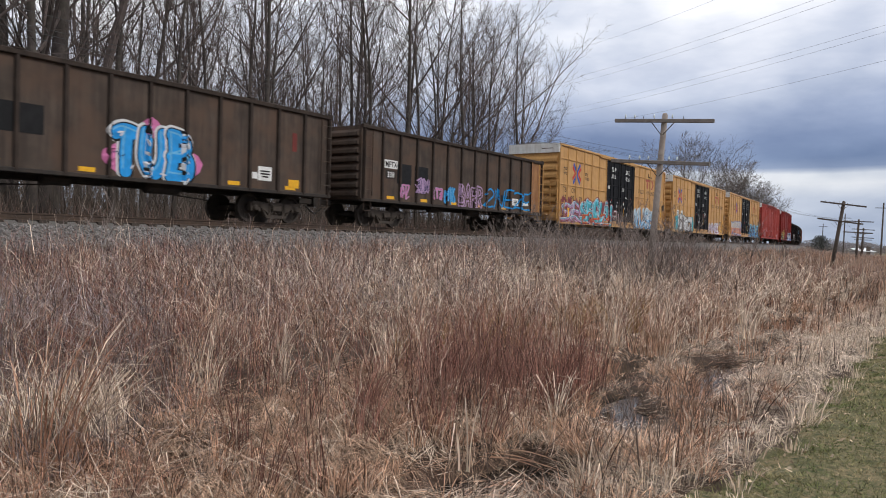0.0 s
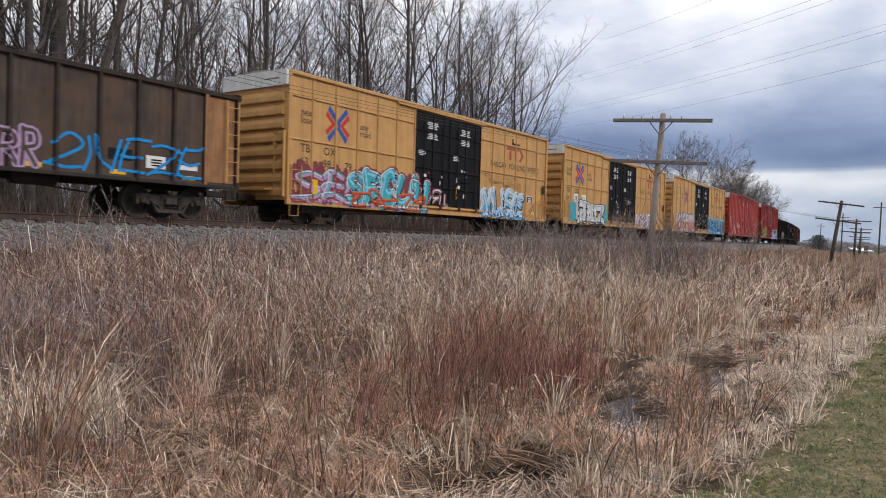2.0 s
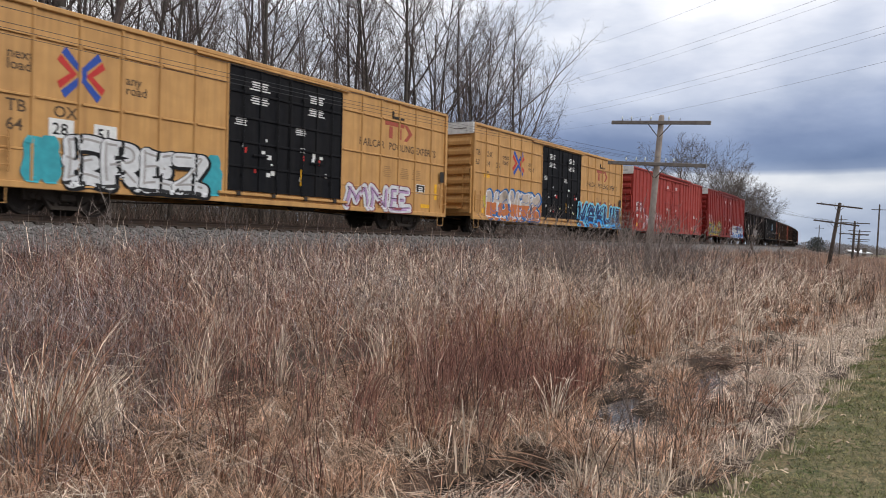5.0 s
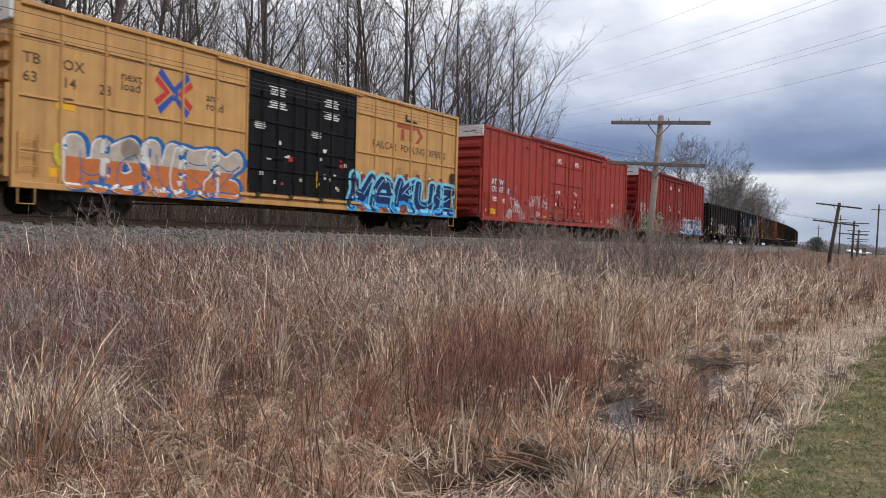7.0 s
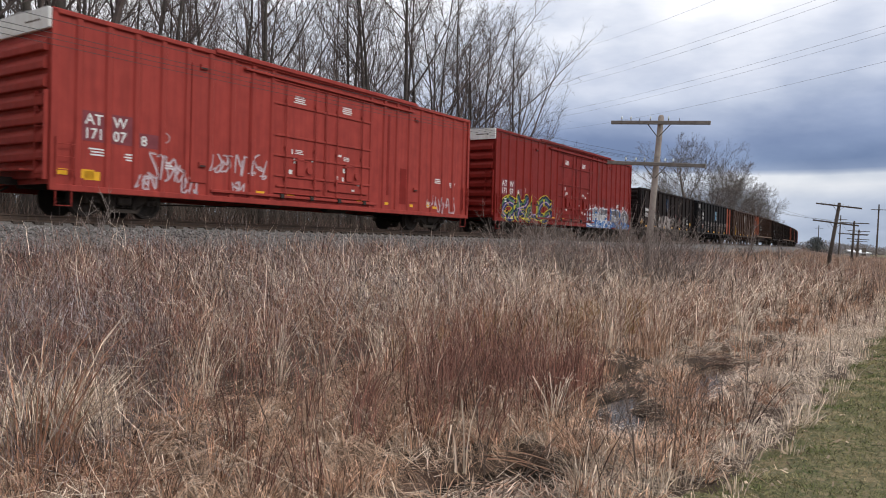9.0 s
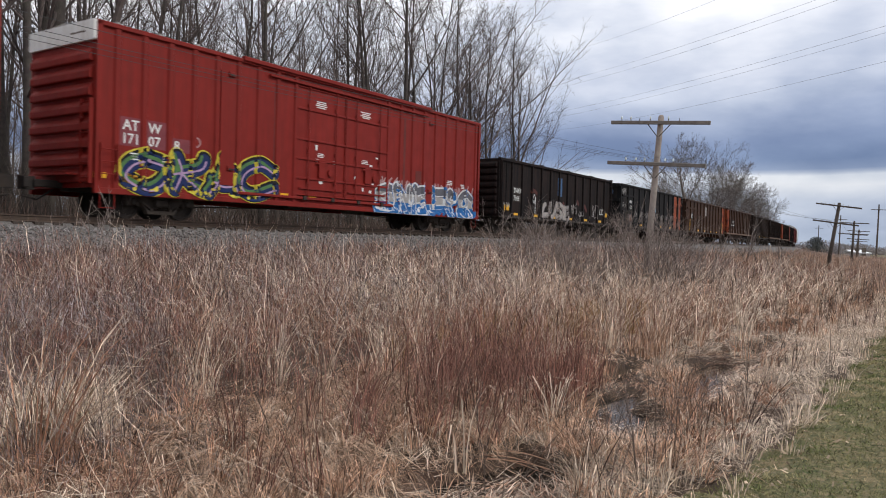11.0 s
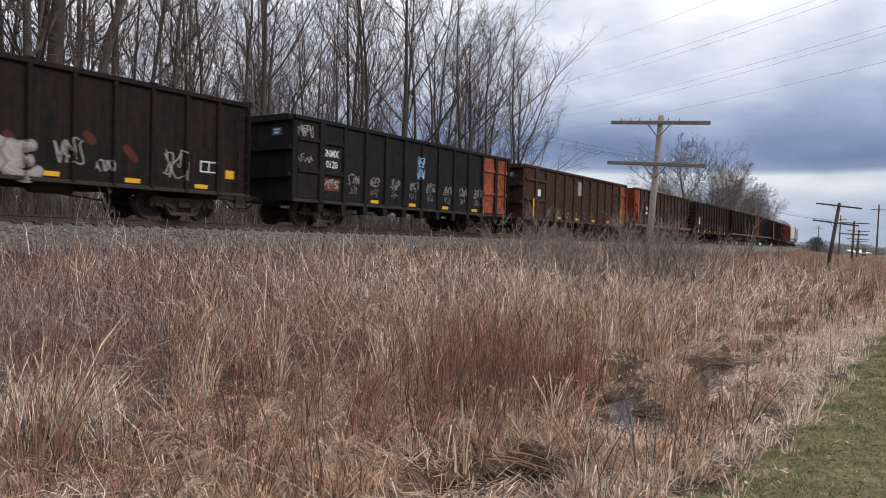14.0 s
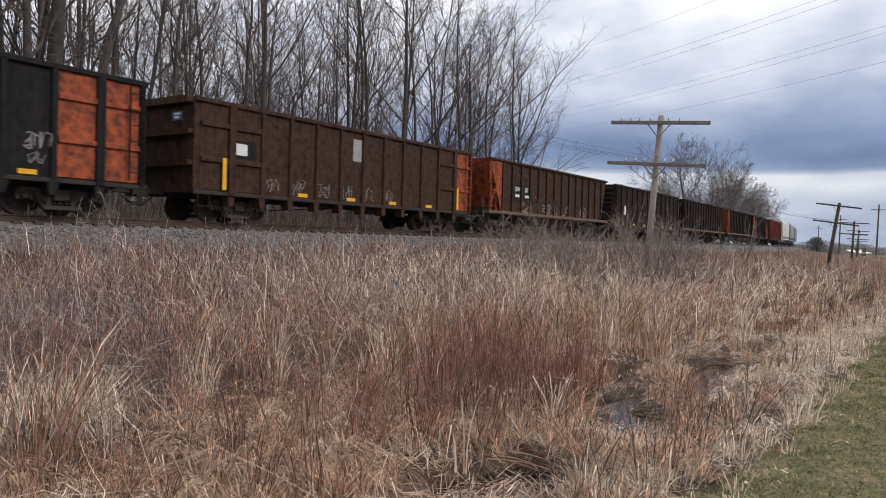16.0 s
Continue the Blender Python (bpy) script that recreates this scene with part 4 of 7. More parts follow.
def make_pole(x, y, top, lean, wood, r):
    z = float(ground_z(np.array([x]), np.array([y]))[0])
    m = pose(x, y, z - .3, 0, lean, -34.1)
    t = thing("telegraph_pole", "weathered wooden telegraph pole with two crossarms" if wood is M_POLE else "dark leaning wooden telegraph pole with two crossarms", "utility pole", "telegraph poles")
    h = top - z + .3
    part("post", Mesh().tube([(0, 0, 0), (0, 0, h * .5), (0, 0, h - .06), (0, 0, h)], [r, r * .88, r * .76, r * .5], 12), wood, t, smooth=True)
    for k, drop in enumerate(ARM_DROP):
        a = part("crossarm", Mesh().box(-1.53, 1.53, -r * .9 - .085, -r * .75, h - drop - .055, h - drop + .055, .012), M_ARM if wood is M_POLE else M_POLEDARK, t)
        for sx in (-1, 1):
            part("brace", Mesh().tube([(sx * .36, -r - .02, h - drop - .04), (sx * .03, -r - .01, h - drop - .42)], .016, 4), M_POLEDARK, a)
        for j, px in enumerate((-1.2, -.9, -.62, -.28, .28, .62) if k == 0 else (-.95, -.62, -.34, .3, .55)):
            part("pin", Mesh().tube([(px, -r - .03, h - drop + .05), (px, -r - .03, h - drop + .13)], .011, 5), M_POLEDARK, a)
            if (j + k) % 3 != 2 or k:
                part("insulator", Mesh().tube([(px, -r - .03, h - drop + .10), (px, -r - .03, h - drop + .13), (px, -r - .03, h - drop + .17), (px, -r - .03, h - drop + .195)], [.026, .028, .021, .010], 8), M_GLASS, a, "clear glass insulator", True)
    t.matrix_basis = m
    return m, h


def make_lines():
    ends = []
    for p in POLES:
        ends.append(make_pole(*p))
    # the pole before the first one stands out of view
    ends.insert(0, (pose(-16.0, -9.0, -.3, 0, 0, -34.1), 5.7))
    for i in range(len(ends) - 1):
        (ma, ha), (mb, hb) = ends[i], ends[i + 1]
        for drop, px in ((ARM_DROP[1], -.95), (ARM_DROP[1], -.62), (ARM_DROP[1], -.34), (ARM_DROP[1], .3)):
            if i > 2:
                continue
            a, b = ma @ Vector((px, -.15, ha - drop + .17)), mb @ Vector((px, -.15, hb - drop + .17))
            pts = [a.lerp(b, k / 14) - Vector((0, 0, 4 * .45 * (k / 14) * (1 - k / 14))) for k in range(15)]
            w = tagged(new("telegraph_wire", Mesh().tube(pts, .0035 + .001 * i, 4).data("telegraph_wire", M_WIRE)), "thin sagging telegraph wire between the poles", "wire", "telegraph wires")


make_lines()


def make_shrubs():
    rng = random.Random(17)

    def shrub(x, y, h, stems, spread, material, name, label, seed, sub=7, r0=.012):
        r = random.Random(seed)
        z = float(ground_z(np.array([x]), np.array([y]))[0])
        m = Mesh()
        for k in range(stems):
            a = r.random() * 6.283
            d = Vector((math.cos(a) * spread, math.sin(a) * spread, 1)).normalized()
            ln = h * (.6 + .4 * r.random())
            p = Vector((r.gauss(0, .06 * stems ** .5 * spread), r.gauss(0, .06 * stems ** .5 * spread), -.05))
            pts = [p]
            for q in range(4):
                d = (d + Vector((r.gauss(0, .16), r.gauss(0, .16), .05))).normalized()
                pts.append(pts[-1] + d * ln / 4)
            m.tube(pts, [r0, r0 * .8, r0 * .6, r0 * .45, r0 * .25], 4, False)
            for q in range(sub):
                f = .25 + .72 * r.random()
                i = min(int(f * 4), 3)
                o = pts[i].lerp(pts[i + 1], f * 4 - i)
                dd = (d + Vector((r.gauss(0, .7), r.gauss(0, .7), r.gauss(.1, .4)))).normalized() * ln * (.16 + .22 * r.random())
                mid = o + dd * .55 + Vector((0, 0, .03 * ln))
                m.tube([o, mid, o + dd + Vector((0, 0, .06 * ln))], [r0 * .4, r0 * .3, r0 * .15], 3, False)
                for w in range(3):
                    d3 = (dd.normalized() + Vector((r.gauss(0, .6), r.gauss(0, .6), .2))).normalized() * ln * .1
                    m.tube([mid, mid + d3], [r0 * .25, r0 * .12], 3, False)
        ob = new(name, m.data(name, material))
        ob.matrix_basis = pose(x, y, z)
        tagged(ob, label, "shrub" if name == "shrub" else "sapling", name + "s of the field")

    # twiggy grey brush round the foot of the nearest pole
    for k in range(9):
        shrub(2.6 + .55 * k + rng.gauss(0, .3), 22.2 + rng.gauss(0, .9) - .1 * k, 2.0 + .6 * rng.random(), 20, .55, M_BRUSH, "shrub", "grey twiggy leafless shrub near the pole", 50 + k, 9)
    for k, (x, y, h) in enumerate(((19.6, 46.5, 3.6), (18.4, 45.5, 2.6), (-4.9, 17.2, 1.35), (-7.3, 15.8, 1.5), (-1.1, 19.0, 1.0), (.6, 18.0, 1.5), (22.5, 50.0, 2.4))):
        shrub(x, y, h, 2 + k % 2, .18, M_BRUSH, "sapling", "slim leafless sapling standing in the field", 80 + k, 12, .03 if y > 40 else .014)
    for k, (x, y, h) in enumerate(((.35, 4.7, .95), (1.35, 4.9, .9), (2.2, 6.6, .85), (1.9, 5.6, .8), (-2.2, 4.9, .9), (-1.2, 5.6, .8), (3.1, 7.6, .8), (1.5, 5.2, .85), (1.75, 5.9, .8), (1.05, 4.65, .7), (2.0, 6.2, .75), (2.35, 6.0, .7), (1.6, 6.5, .8), (2.6, 6.7, .7), (1.25, 5.5, .75), (-2.9, 5.3, .7), (-2.5, 5.1, .6), (-3.1, 5.8, .75), (-2.2, 4.95, .55), (-2.75, 4.9, .6), (-3.3, 5.4, .7), (-2.0, 5.3, .6))):
        shrub(x, y, h, 3, .35, M_BRUSHDARK, "shrub", "thin brown twiggy weed by the ditch", 95 + k, 6, .0042)


make_shrubs()


def make_fallen_reeds():
    """Bleached reeds that have toppled over the pool's near edge."""
    r = random.Random(23)
    for k in range(4):
        x0, y0, z0 = .25 + .20 * r.random(), 5.66 + .14 * r.random(), -.13 + .05 * r.random()
        ln, sw = .45 + .25 * r.random(), r.gauss(0, .07)
        pts = [(x0 + ln * t, y0 - .22 * t + sw * t, z0 + .035 * math.sin(3.1 * t) - .02 * t) for t in (0, .25, .5, .75, 1)]
        ob = new("fallen_reed", Mesh().tube(pts, [.004, .0045, .004, .0035, .0015], 4).data("fallen_reed", M_STRAW))
        tagged(ob, "bleached reed stem toppled over the pool's edge", "reed", "fallen reeds")


make_fallen_reeds()


def make_distance():
    # power line crossing high overhead
    for k, (a, b) in enumerate((((11.2, 70, 19.3), (12.1, 34, 12.7)), ((12.05, 70, 16.9), (14.7, 30, 11.5)), ((12.5, 72, 16.8), (15.0, 30, 11.3)), ((12.6, 70, 14.15), (17.4, 30, 10.5)), ((13.0, 72, 14.0), (17.8, 30, 10.35)), ((13.7, 70, 12.5), (17.5, 30, 9.1)))):
        A, B = Vector(a), Vector(b)
        pts = []
        for q in range(26):
            t = -.5 + 2.1 * q / 25
            p = A.lerp(B, t)
            pts.append(p + Vector((0, 0, .9 * (t - .0) * (t - 1.0) * .8)))
        tagged(new("power_wire", Mesh().tube(pts, .0052, 4).data("power_wire", M_POWERWIRE)), "thin power wire strung high across the sky", "wire", "power wires")
    # taller utility poles far along the line
    for x, y, top, bot in ((81.0, 140.0, 10.1, -.2), (131.0, 262.0, 9.7, -.2), (120.0, 300.0, 9.2, -.2), (93.0, 176.0, 9.5, -.2)):
        t = thing("utility_pole", "distant wooden utility pole with one crossarm", "utility pole", "distant utility poles")
        part("post", Mesh().tube([(0, 0, bot), (0, 0, top)], [.17, .12], 8), M_POLEDARK, t)
        part("crossarm", Mesh().box(-1.35, 1.35, -.16, -.04, top - 1.05, top - .93), M_POLEDARK, t)
        t.matrix_basis = pose(x, y, 0, 0, 1.2, -20)
    # dark evergreen, hedges and farm buildings by the horizon
    r = random.Random(6)

    def clump(x, y, w, h, n, material, name, label, cat, group=""):
        m = Mesh()
        for k in range(n):
            u, v = r.gauss(0, .33), r.random()
            px, pz = u * w * (1 - .35 * v), v * h * (1 - .9 * min(1, abs(u)) ** 2)
            a, l = r.random() * 6.28, .35 + .5 * r.random()
            o = Vector((px, r.gauss(0, .25) * w, pz))
            d = Vector((math.cos(a) * .7, math.sin(a) * .3, .9)).normalized() * l * h * .16
            wv = Vector((math.sin(a), .3, -math.cos(a) * .4)).normalized() * .10
            b = len(m.v)
            m.v += [tuple(o - wv), tuple(o + wv), tuple(o + d)]
            m.f.append((b, b + 1, b + 2))
        m.tube([(0, 0, -.3), (0, 0, h * .5)], [.12, .05], 5)
        ob = new(name, m.data(name, material))
        ob.matrix_basis = pose(x, y, .1)
        tagged(ob, label, cat, group)

    clump(99.5, 200, 4.6, 4.4, 1300, M_EVERGREEN, "evergreen_tree", "dark rounded evergreen on the horizon", "tree")
    for k in range(16):
        px, yy = .455 + .0098 * k + .003 * r.random(), 205 + 60 * r.random()
        clump(px * yy, yy, 9, 1.7 + 2.2 * r.random(), 1100, M_FARWOOD, "far_hedge", "grey leafless hedge on the horizon", "hedge", "hedges on the horizon")
    for x, y, w, d, h, rise, turn in ((103.0, 186, 3.6, 4, .8, .4, 12), (112.5, 205, 3.4, 4, 1.0, .5, -8)):
        t = thing("farm_building", "low pale farm building with white metal roof", "building", "buildings on the horizon")
        part("wall", Mesh().box(-w / 2, w / 2, -d / 2, d / 2, -.2, h), M_SIDING, t)
        part("roof", Mesh().sweep_x([(-d / 2 - .3, h), (0, h + rise), (d / 2 + .3, h), (d / 2 + .3, h - .12), (0, h + rise - .14), (-d / 2 - .3, h - .12)], -w / 2 - .3, w / 2 + .3), M_SHED, t)
        part("door", Mesh().box(-.6, .6, -d / 2 - .03, -d / 2, -.1, 2.0), M_POLEDARK, t)
        t.matrix_basis = pose(x, y, 0, 0, 0, turn)


make_distance()


# ---------------------------------------------------------------- railway cars
# car space: x along the line (away along the train), y to the far side, z up from the rail head
WHEEL_R = 0.457
SHARED = {}


def shared(key, make):
    if key not in SHARED:
        SHARED[key] = make()
    return SHARED[key]


def wheelset_mesh():
    m = Mesh()
    for s in (-1, 1):
        prof = [(.07, s * .70), (.16, s * .735), (.20, s * .72), (.34, s * .70), (.385, s * .735), (.385, s * .80), (.455, s * .80), (.457, s * .76), (.465, s * .70), (.485, s * .69), (.485, s * .668), (.39, s * .668), (.33, s * .67), (.16, s * .66), (.07, s * .66)]
        m.lathe_y(prof, 0, 0, 0, 22)
    m.lathe_y([(.0, -1.12), (.075, -1.12), (.075, 1.12), (.0, 1.12)], 0, 0, 0, 10)
    # spoke-like casting marks so that the turning shows
    for s in (-1, 1):
        for k in range(3):
            a = k * 2.094
            m.box(.25 * math.cos(a) - .02, .25 * math.cos(a) + .02, s * .715 - .012, s * .715 + .012, .25 * math.sin(a) - .02, .25 * math.sin(a) + .02)
    return m.data("wheelset", M_WHEEL)


def side_frame_mesh():
    m = Mesh()
    h = .889
    y0, y1 = -.085, .085
    # top member, sloping to the axle boxes
    m.prism_y([(-h - .16, .50), (-h + .16, .50), (-.36, .30), (-.30, .30), (-.30, .58), (-.36, .62), (-h + .12, .66), (-h - .12, .66), (-h - .17, .60)], y0, y1)
    m.prism_y([(h + .16, .50), (h + .17, .60), (h + .12, .66), (h - .12, .66), (.36, .62), (.30, .58), (.30, .30), (.36, .30), (h - .16, .50)], y0, y1)
    m.prism_y([(-.36, .55), (.36, .55), (.36, .65), (-.36, .65)], y0, y1)
    # lower member and columns
    m.prism_y([(-h + .22, .50), (-.40, .24), (.40, .24), (h - .22, .50), (h - .30, .40), (.42, .14), (-.42, .14), (-h + .30, .40)], y0, y1)
    m.box(-.36, -.26, y0, y1, .22, .60).box(.26, .36, y0, y1, .22, .60)
    # pedestal jaws
    for s in (-1, 1):
        m.box(s * h - .20, s * h - .12, y0, y1, .36, .62).box(s * h + .12, s * h + .20, y0, y1, .36, .62)
    return m.data("side_frame", M_TRUCK)


def spring_mesh():
    m = Mesh()
    for x in (-.17, 0, .17):
        for k in range(5):
            m.tube([(x + .065 * math.cos(a / 8 * 6.283), .06 * math.sin(a / 8 * 6.283), .255 + .055 * k + .055 * a / 8) for a in range(9)], .014, 4)
    return m.data("spring", M_TRUCK)


def bearing_mesh():
    return Mesh().lathe_y([(0, -.14), (.07, -.14), (.095, -.10), (.10, 0), (.10, .12), (0, .12)], 0, 0, 0, 12).data("bearing_cap", M_TRUCK, False)


ROLLING = []


def over_paint(surf):
    """The same side, a little prouder, to lay paint on paint."""
    return lambda x, z: surf(x, z) + .036


def truck(car, x):
    t = part("truck", shared("bolster", lambda: Mesh().box(-.19, .19, -1.16, 1.16, .36, .56, .03).box(-.30, .30, -.30, .30, .50, .66, .03).data("truck", M_TRUCK)), M_TRUCK, car, "grimy cast-steel truck")
    t.matrix_basis = pose(x, 0, 0)
    for y in (-1.03, 1.03):
        f = part("side_frame", shared("side_frame", side_frame_mesh), M_TRUCK, t, at=pose(0, y, 0))
        part("spring", shared("spring", spring_mesh), M_TRUCK, t, at=pose(0, y, 0))
        for sx in (-.889, .889):
            part("bearing_cap", shared("bearing", bearing_mesh), M_TRUCK, t, at=pose(sx, y, WHEEL_R, 0, 0, 0 if y < 0 else 180))
    for sx in (-.889, .889):
        w = part("wheelset", shared("wheelset", wheelset_mesh), M_WHEEL, t, at=pose(sx, 0, WHEEL_R))
        ROLLING.append((w, sx))


def coupler_mesh():
    m = Mesh().box(0, .75, -.09, .09, .74, .93, .02)
    m.prism_y([(.70, .66), (1.06, .66), (1.06, 1.0), (.70, 1.0)], -.16, .02)
    m.box(.92, 1.06, .02, .18, .70, .98, .02)
    m.tube([(.1, -.25, .70), (.5, -.28, .42), (.95, -.12, .50)], .028, 6)
    return m.data("coupler", M_UNDER)


def underframe(car, half, z0, depth=.32):
    m = Mesh().box(-half + .1, half - .1, -.20, .20, z0 - .05, z0 + depth, .01)
    for k in range(7):
        x = -half + 1.0 + (2 * half - 2.0) * k / 6
        m.box(x - .07, x + .07, -1.42, 1.42, z0 + .08, z0 + .28)
    part("underframe", m, M_UNDER, car, "dark grimy underframe")
    g = Mesh()
    g.tube([(-half + 4.6, -.55, z0 - .08), (half - 4.6, -.55, z0 - .08)], .025, 5)
    g.tube([(-1.6, -.5, z0 - .16), (-half + 4.0, -.2, z0 - .28)], .02, 4).tube([(1.6, -.5, z0 - .16), (half - 4.0, -.2, z0 - .28)], .02, 4)
    part("brake_rod", g, M_UNDER, car)
    r = Mesh().tube([(.9, -.8, z0 - .02), (.97, -.8, z0 - .02), (2.0, -.8, z0 - .02), (2.07, -.8, z0 - .02)], [.12, .2, .2, .12], 12)
    part("air_reservoir", r, M_UNDER, car)
    part("brake_cylinder", Mesh().tube([(-1.9, -.75, z0 - .02), (-1.2, -.75, z0 - .02)], .16, 10).box(-1.25, -.7, -.8, -.7, z0 - .06, z0 + .02), M_UNDER, car)
    for s in (-1, 1):
        part("coupler", shared("coupler", coupler_mesh), M_UNDER, car, at=pose(s * (half - .02), 0, 0, 0, 0, 0 if s > 0 else 180))


def ladder(car, x, y0, z0, z1, n, material, w=.42, axis_x=True):
    m = Mesh()
    if axis_x:
        for sx in (-w / 2, w / 2):
            m.box(x + sx - .02, x + sx + .02, y0 - .05, y0 - .01, z0, z1)
        for k in range(n):
            z = z0 + (z1 - z0) * (k + .5) / n
            m.tube([(x - w / 2, y0 - .06, z), (x + w / 2, y0 - .06, z)], .013, 5)
    part("ladder", m, material, car)


def step(car, x, z, material):
    part("sill_step", Mesh().tube([(x - .2, -1.56, z), (x - .2, -1.56, z - .38), (x + .2, -1.56, z - .38), (x + .2, -1.56, z)], .018, 5), material, car)


# ---- writing and paint on the sides
def letters(car, text, x, y, z, size, material, name="stencil", squeeze=1.0, parent=None):
    cu = bpy.data.curves.new(name, "FONT")
    cu.body, cu.size, cu.resolution_u, cu.offset = text, size, 2, size * .014
    tmp = bpy.data.objects.new(name, cu)
    me = bpy.data.meshes.new_from_object(tmp)
    bpy.data.objects.remove(tmp)
    me.materials.clear(); me.materials.append(material)
    me.transform(Matrix(((squeeze, 0, 0, 0), (0, 0, -1, 0), (0, 1, 0, 0), (0, 0, 0, 1))))
    return part(name, me, material, parent or car, at=pose(x, y, z))


def bars(car, x, y, z, w, h, n, material, name="stencil_block", seed=0):
    """Small lines of lettering too small to read."""
    r = random.Random(seed)
    m = Mesh()
    for k in range(n):
        zz = z + h * (n - 1 - k) / n
        ww = w * (.62 + .38 * r.random())
        xx = x + (w - ww) / 2
        m.box(xx, xx + ww, y - .004, y, zz, zz + h / n * .55)
    return tagged(part(name, m, material, car), kind="stuff")


def plate(car, x0, x1, z0, z1, y, material, name="placard", label=""):
    return part(name, Mesh().box(x0, x1, y - .006, y, z0, z1), material, car, label)


GLYPHS = [
    [(.05, 0), (.1, 1), (.75, .9), (.7, .5), (.2, .48), (.55, .42), (.9, 0)],
    [(.9, .85), (.4, 1), (.05, .6), (.3, .1), (.85, .1), (.9, .45), (.55, .5)],
    [(.05, 1), (.15, .15), (.5, .6), (.8, .1), (.95, 1)],
    [(.1, .05), (.1, .95), (.85, .95), (.3, .95), (.2, .5), (.75, .52), (.2, .5), (.15, .05), (.9, .05)],
    [(.85, .9), (.3, 1), (.15, .65), (.75, .45), (.8, .1), (.1, .05)],
    [(0, .0), (.4, 1), (.6, 1), (.95, 0), (.75, .4), (.25, .4)],
    [(.05, .95), (.9, .95), (.1, .1), (.95, .1)],
    [(.05, 1), (.95, .95), (.5, .95), (.5, .0)],
]


def smooth_path(pts, step_len):
    p = [Vector((a, b, 0)) for a, b in pts]
    out = []
    for i in range(len(p) - 1):
        a, b, c, d = p[max(i - 1, 0)], p[i], p[i + 1], p[min(i + 2, len(p) - 1)]
        n = max(2, int((c - b).length / step_len))
        for k in range(n):
            t = k / n
            out.append(.5 * (2 * b + (c - a) * t + (2 * a - 5 * b + 4 * c - d) * t * t + (3 * b - a - 3 * c + d) * t ** 3))
    out.append(p[-1])
    return out


def stroke(m, pts, width, surf, lift, low=-9.0):
    """A painted stroke in the plane of the side, following posts and panels."""
    b, n = len(m.v), len(pts)
    for k, p in enumerate(pts):
        d = pts[min(k + 1, n - 1)] - pts[max(k - 1, 0)]
        d = d.normalized() if d.length else Vector((1, 0, 0))
        w = width * (.55 + .45 * min(1, 4 * k / n, 4 * (n - 1 - k) / n + .15)) * (1 + .12 * math.sin(k * .7))
        for j in range(4):
            o = (j / 3 - .5) * w
            x, z = p.x - d.y * o, max(low, p.y + d.x * o)
            m.v.append((x, -surf(x, z) - lift, z))
    for k in range(n - 1):
        for j in range(3):
            m.f.append((b + 4 * k + j, b + 4 * k + 4 + j, b + 4 * k + 5 + j, b + 4 * k + 1 + j))


def graffiti(car, surf, x0, x1, z0, z1, n, seed, layers, label, slant=.08, dots=None):
    """Bubble-letter wall painting. layers: (material, stroke width, shift x, shift z), from the back to the front."""
    r = random.Random(seed)
    glyphs = []
    w = (x1 - x0) / n
    for i in range(n):
        g = GLYPHS[r.randrange(len(GLYPHS))]
        gx, gz, gw, gh = x0 + w * i, z0 + (z1 - z0) * .06 * r.random(), w * (1.0 + .35 * r.random()), (z1 - z0) * (.8 + .2 * r.random())
        fx, fz = r.random() < .6, i % 2 == 0
        jit = .10 if layers[0][1] > .12 else .24
        wob = [(r.gauss(0, jit), r.gauss(0, jit * .8)) for _ in g]
        g = [((1 - a if fx else a) + u, min(1, max(0, (1 - b if fz else b) + q))) for (a, b), (u, q) in zip(g, wob)]
        glyphs.append([(min(x1, gx + (a + slant * b) * gw * .9), gz + b * gh) for a, b in g])
    for i, g in enumerate(glyphs):
        m = Mesh()
        for k, (material, width, sx, sz, *cut) in enumerate(layers):
            stroke(m, smooth_path([(a + sx, b + sz) for a, b in g], .06), width, surf, .004 + .003 * k + .0005 * i, max([z0 - .04, .62] + cut))
            m.slots += [k] * (len(m.f) - len(m.slots))
        part("graffiti", m, [q[0] for q in layers], car, label)
    if dots:
        m = Mesh()
        for k in range(dots[1]):
            cx, cz = x0 + (x1 - x0) * r.random(), z0 + (z1 - z0) * (.05 + .9 * r.random())
            ln = .12 + .35 * r.random()
            a = r.random() * 3.1
            stroke(m, smooth_path([(cx, cz), (cx + ln * .5 * math.cos(a), cz + ln * .5 * math.sin(a) + .05), (cx + ln * math.cos(a), cz + ln * math.sin(a))], .05), .05 + .12 * r.random(), surf, .004 + .003 * len(layers))
        tagged(part("graffiti_detail", m, dots[0], car), kind="stuff")


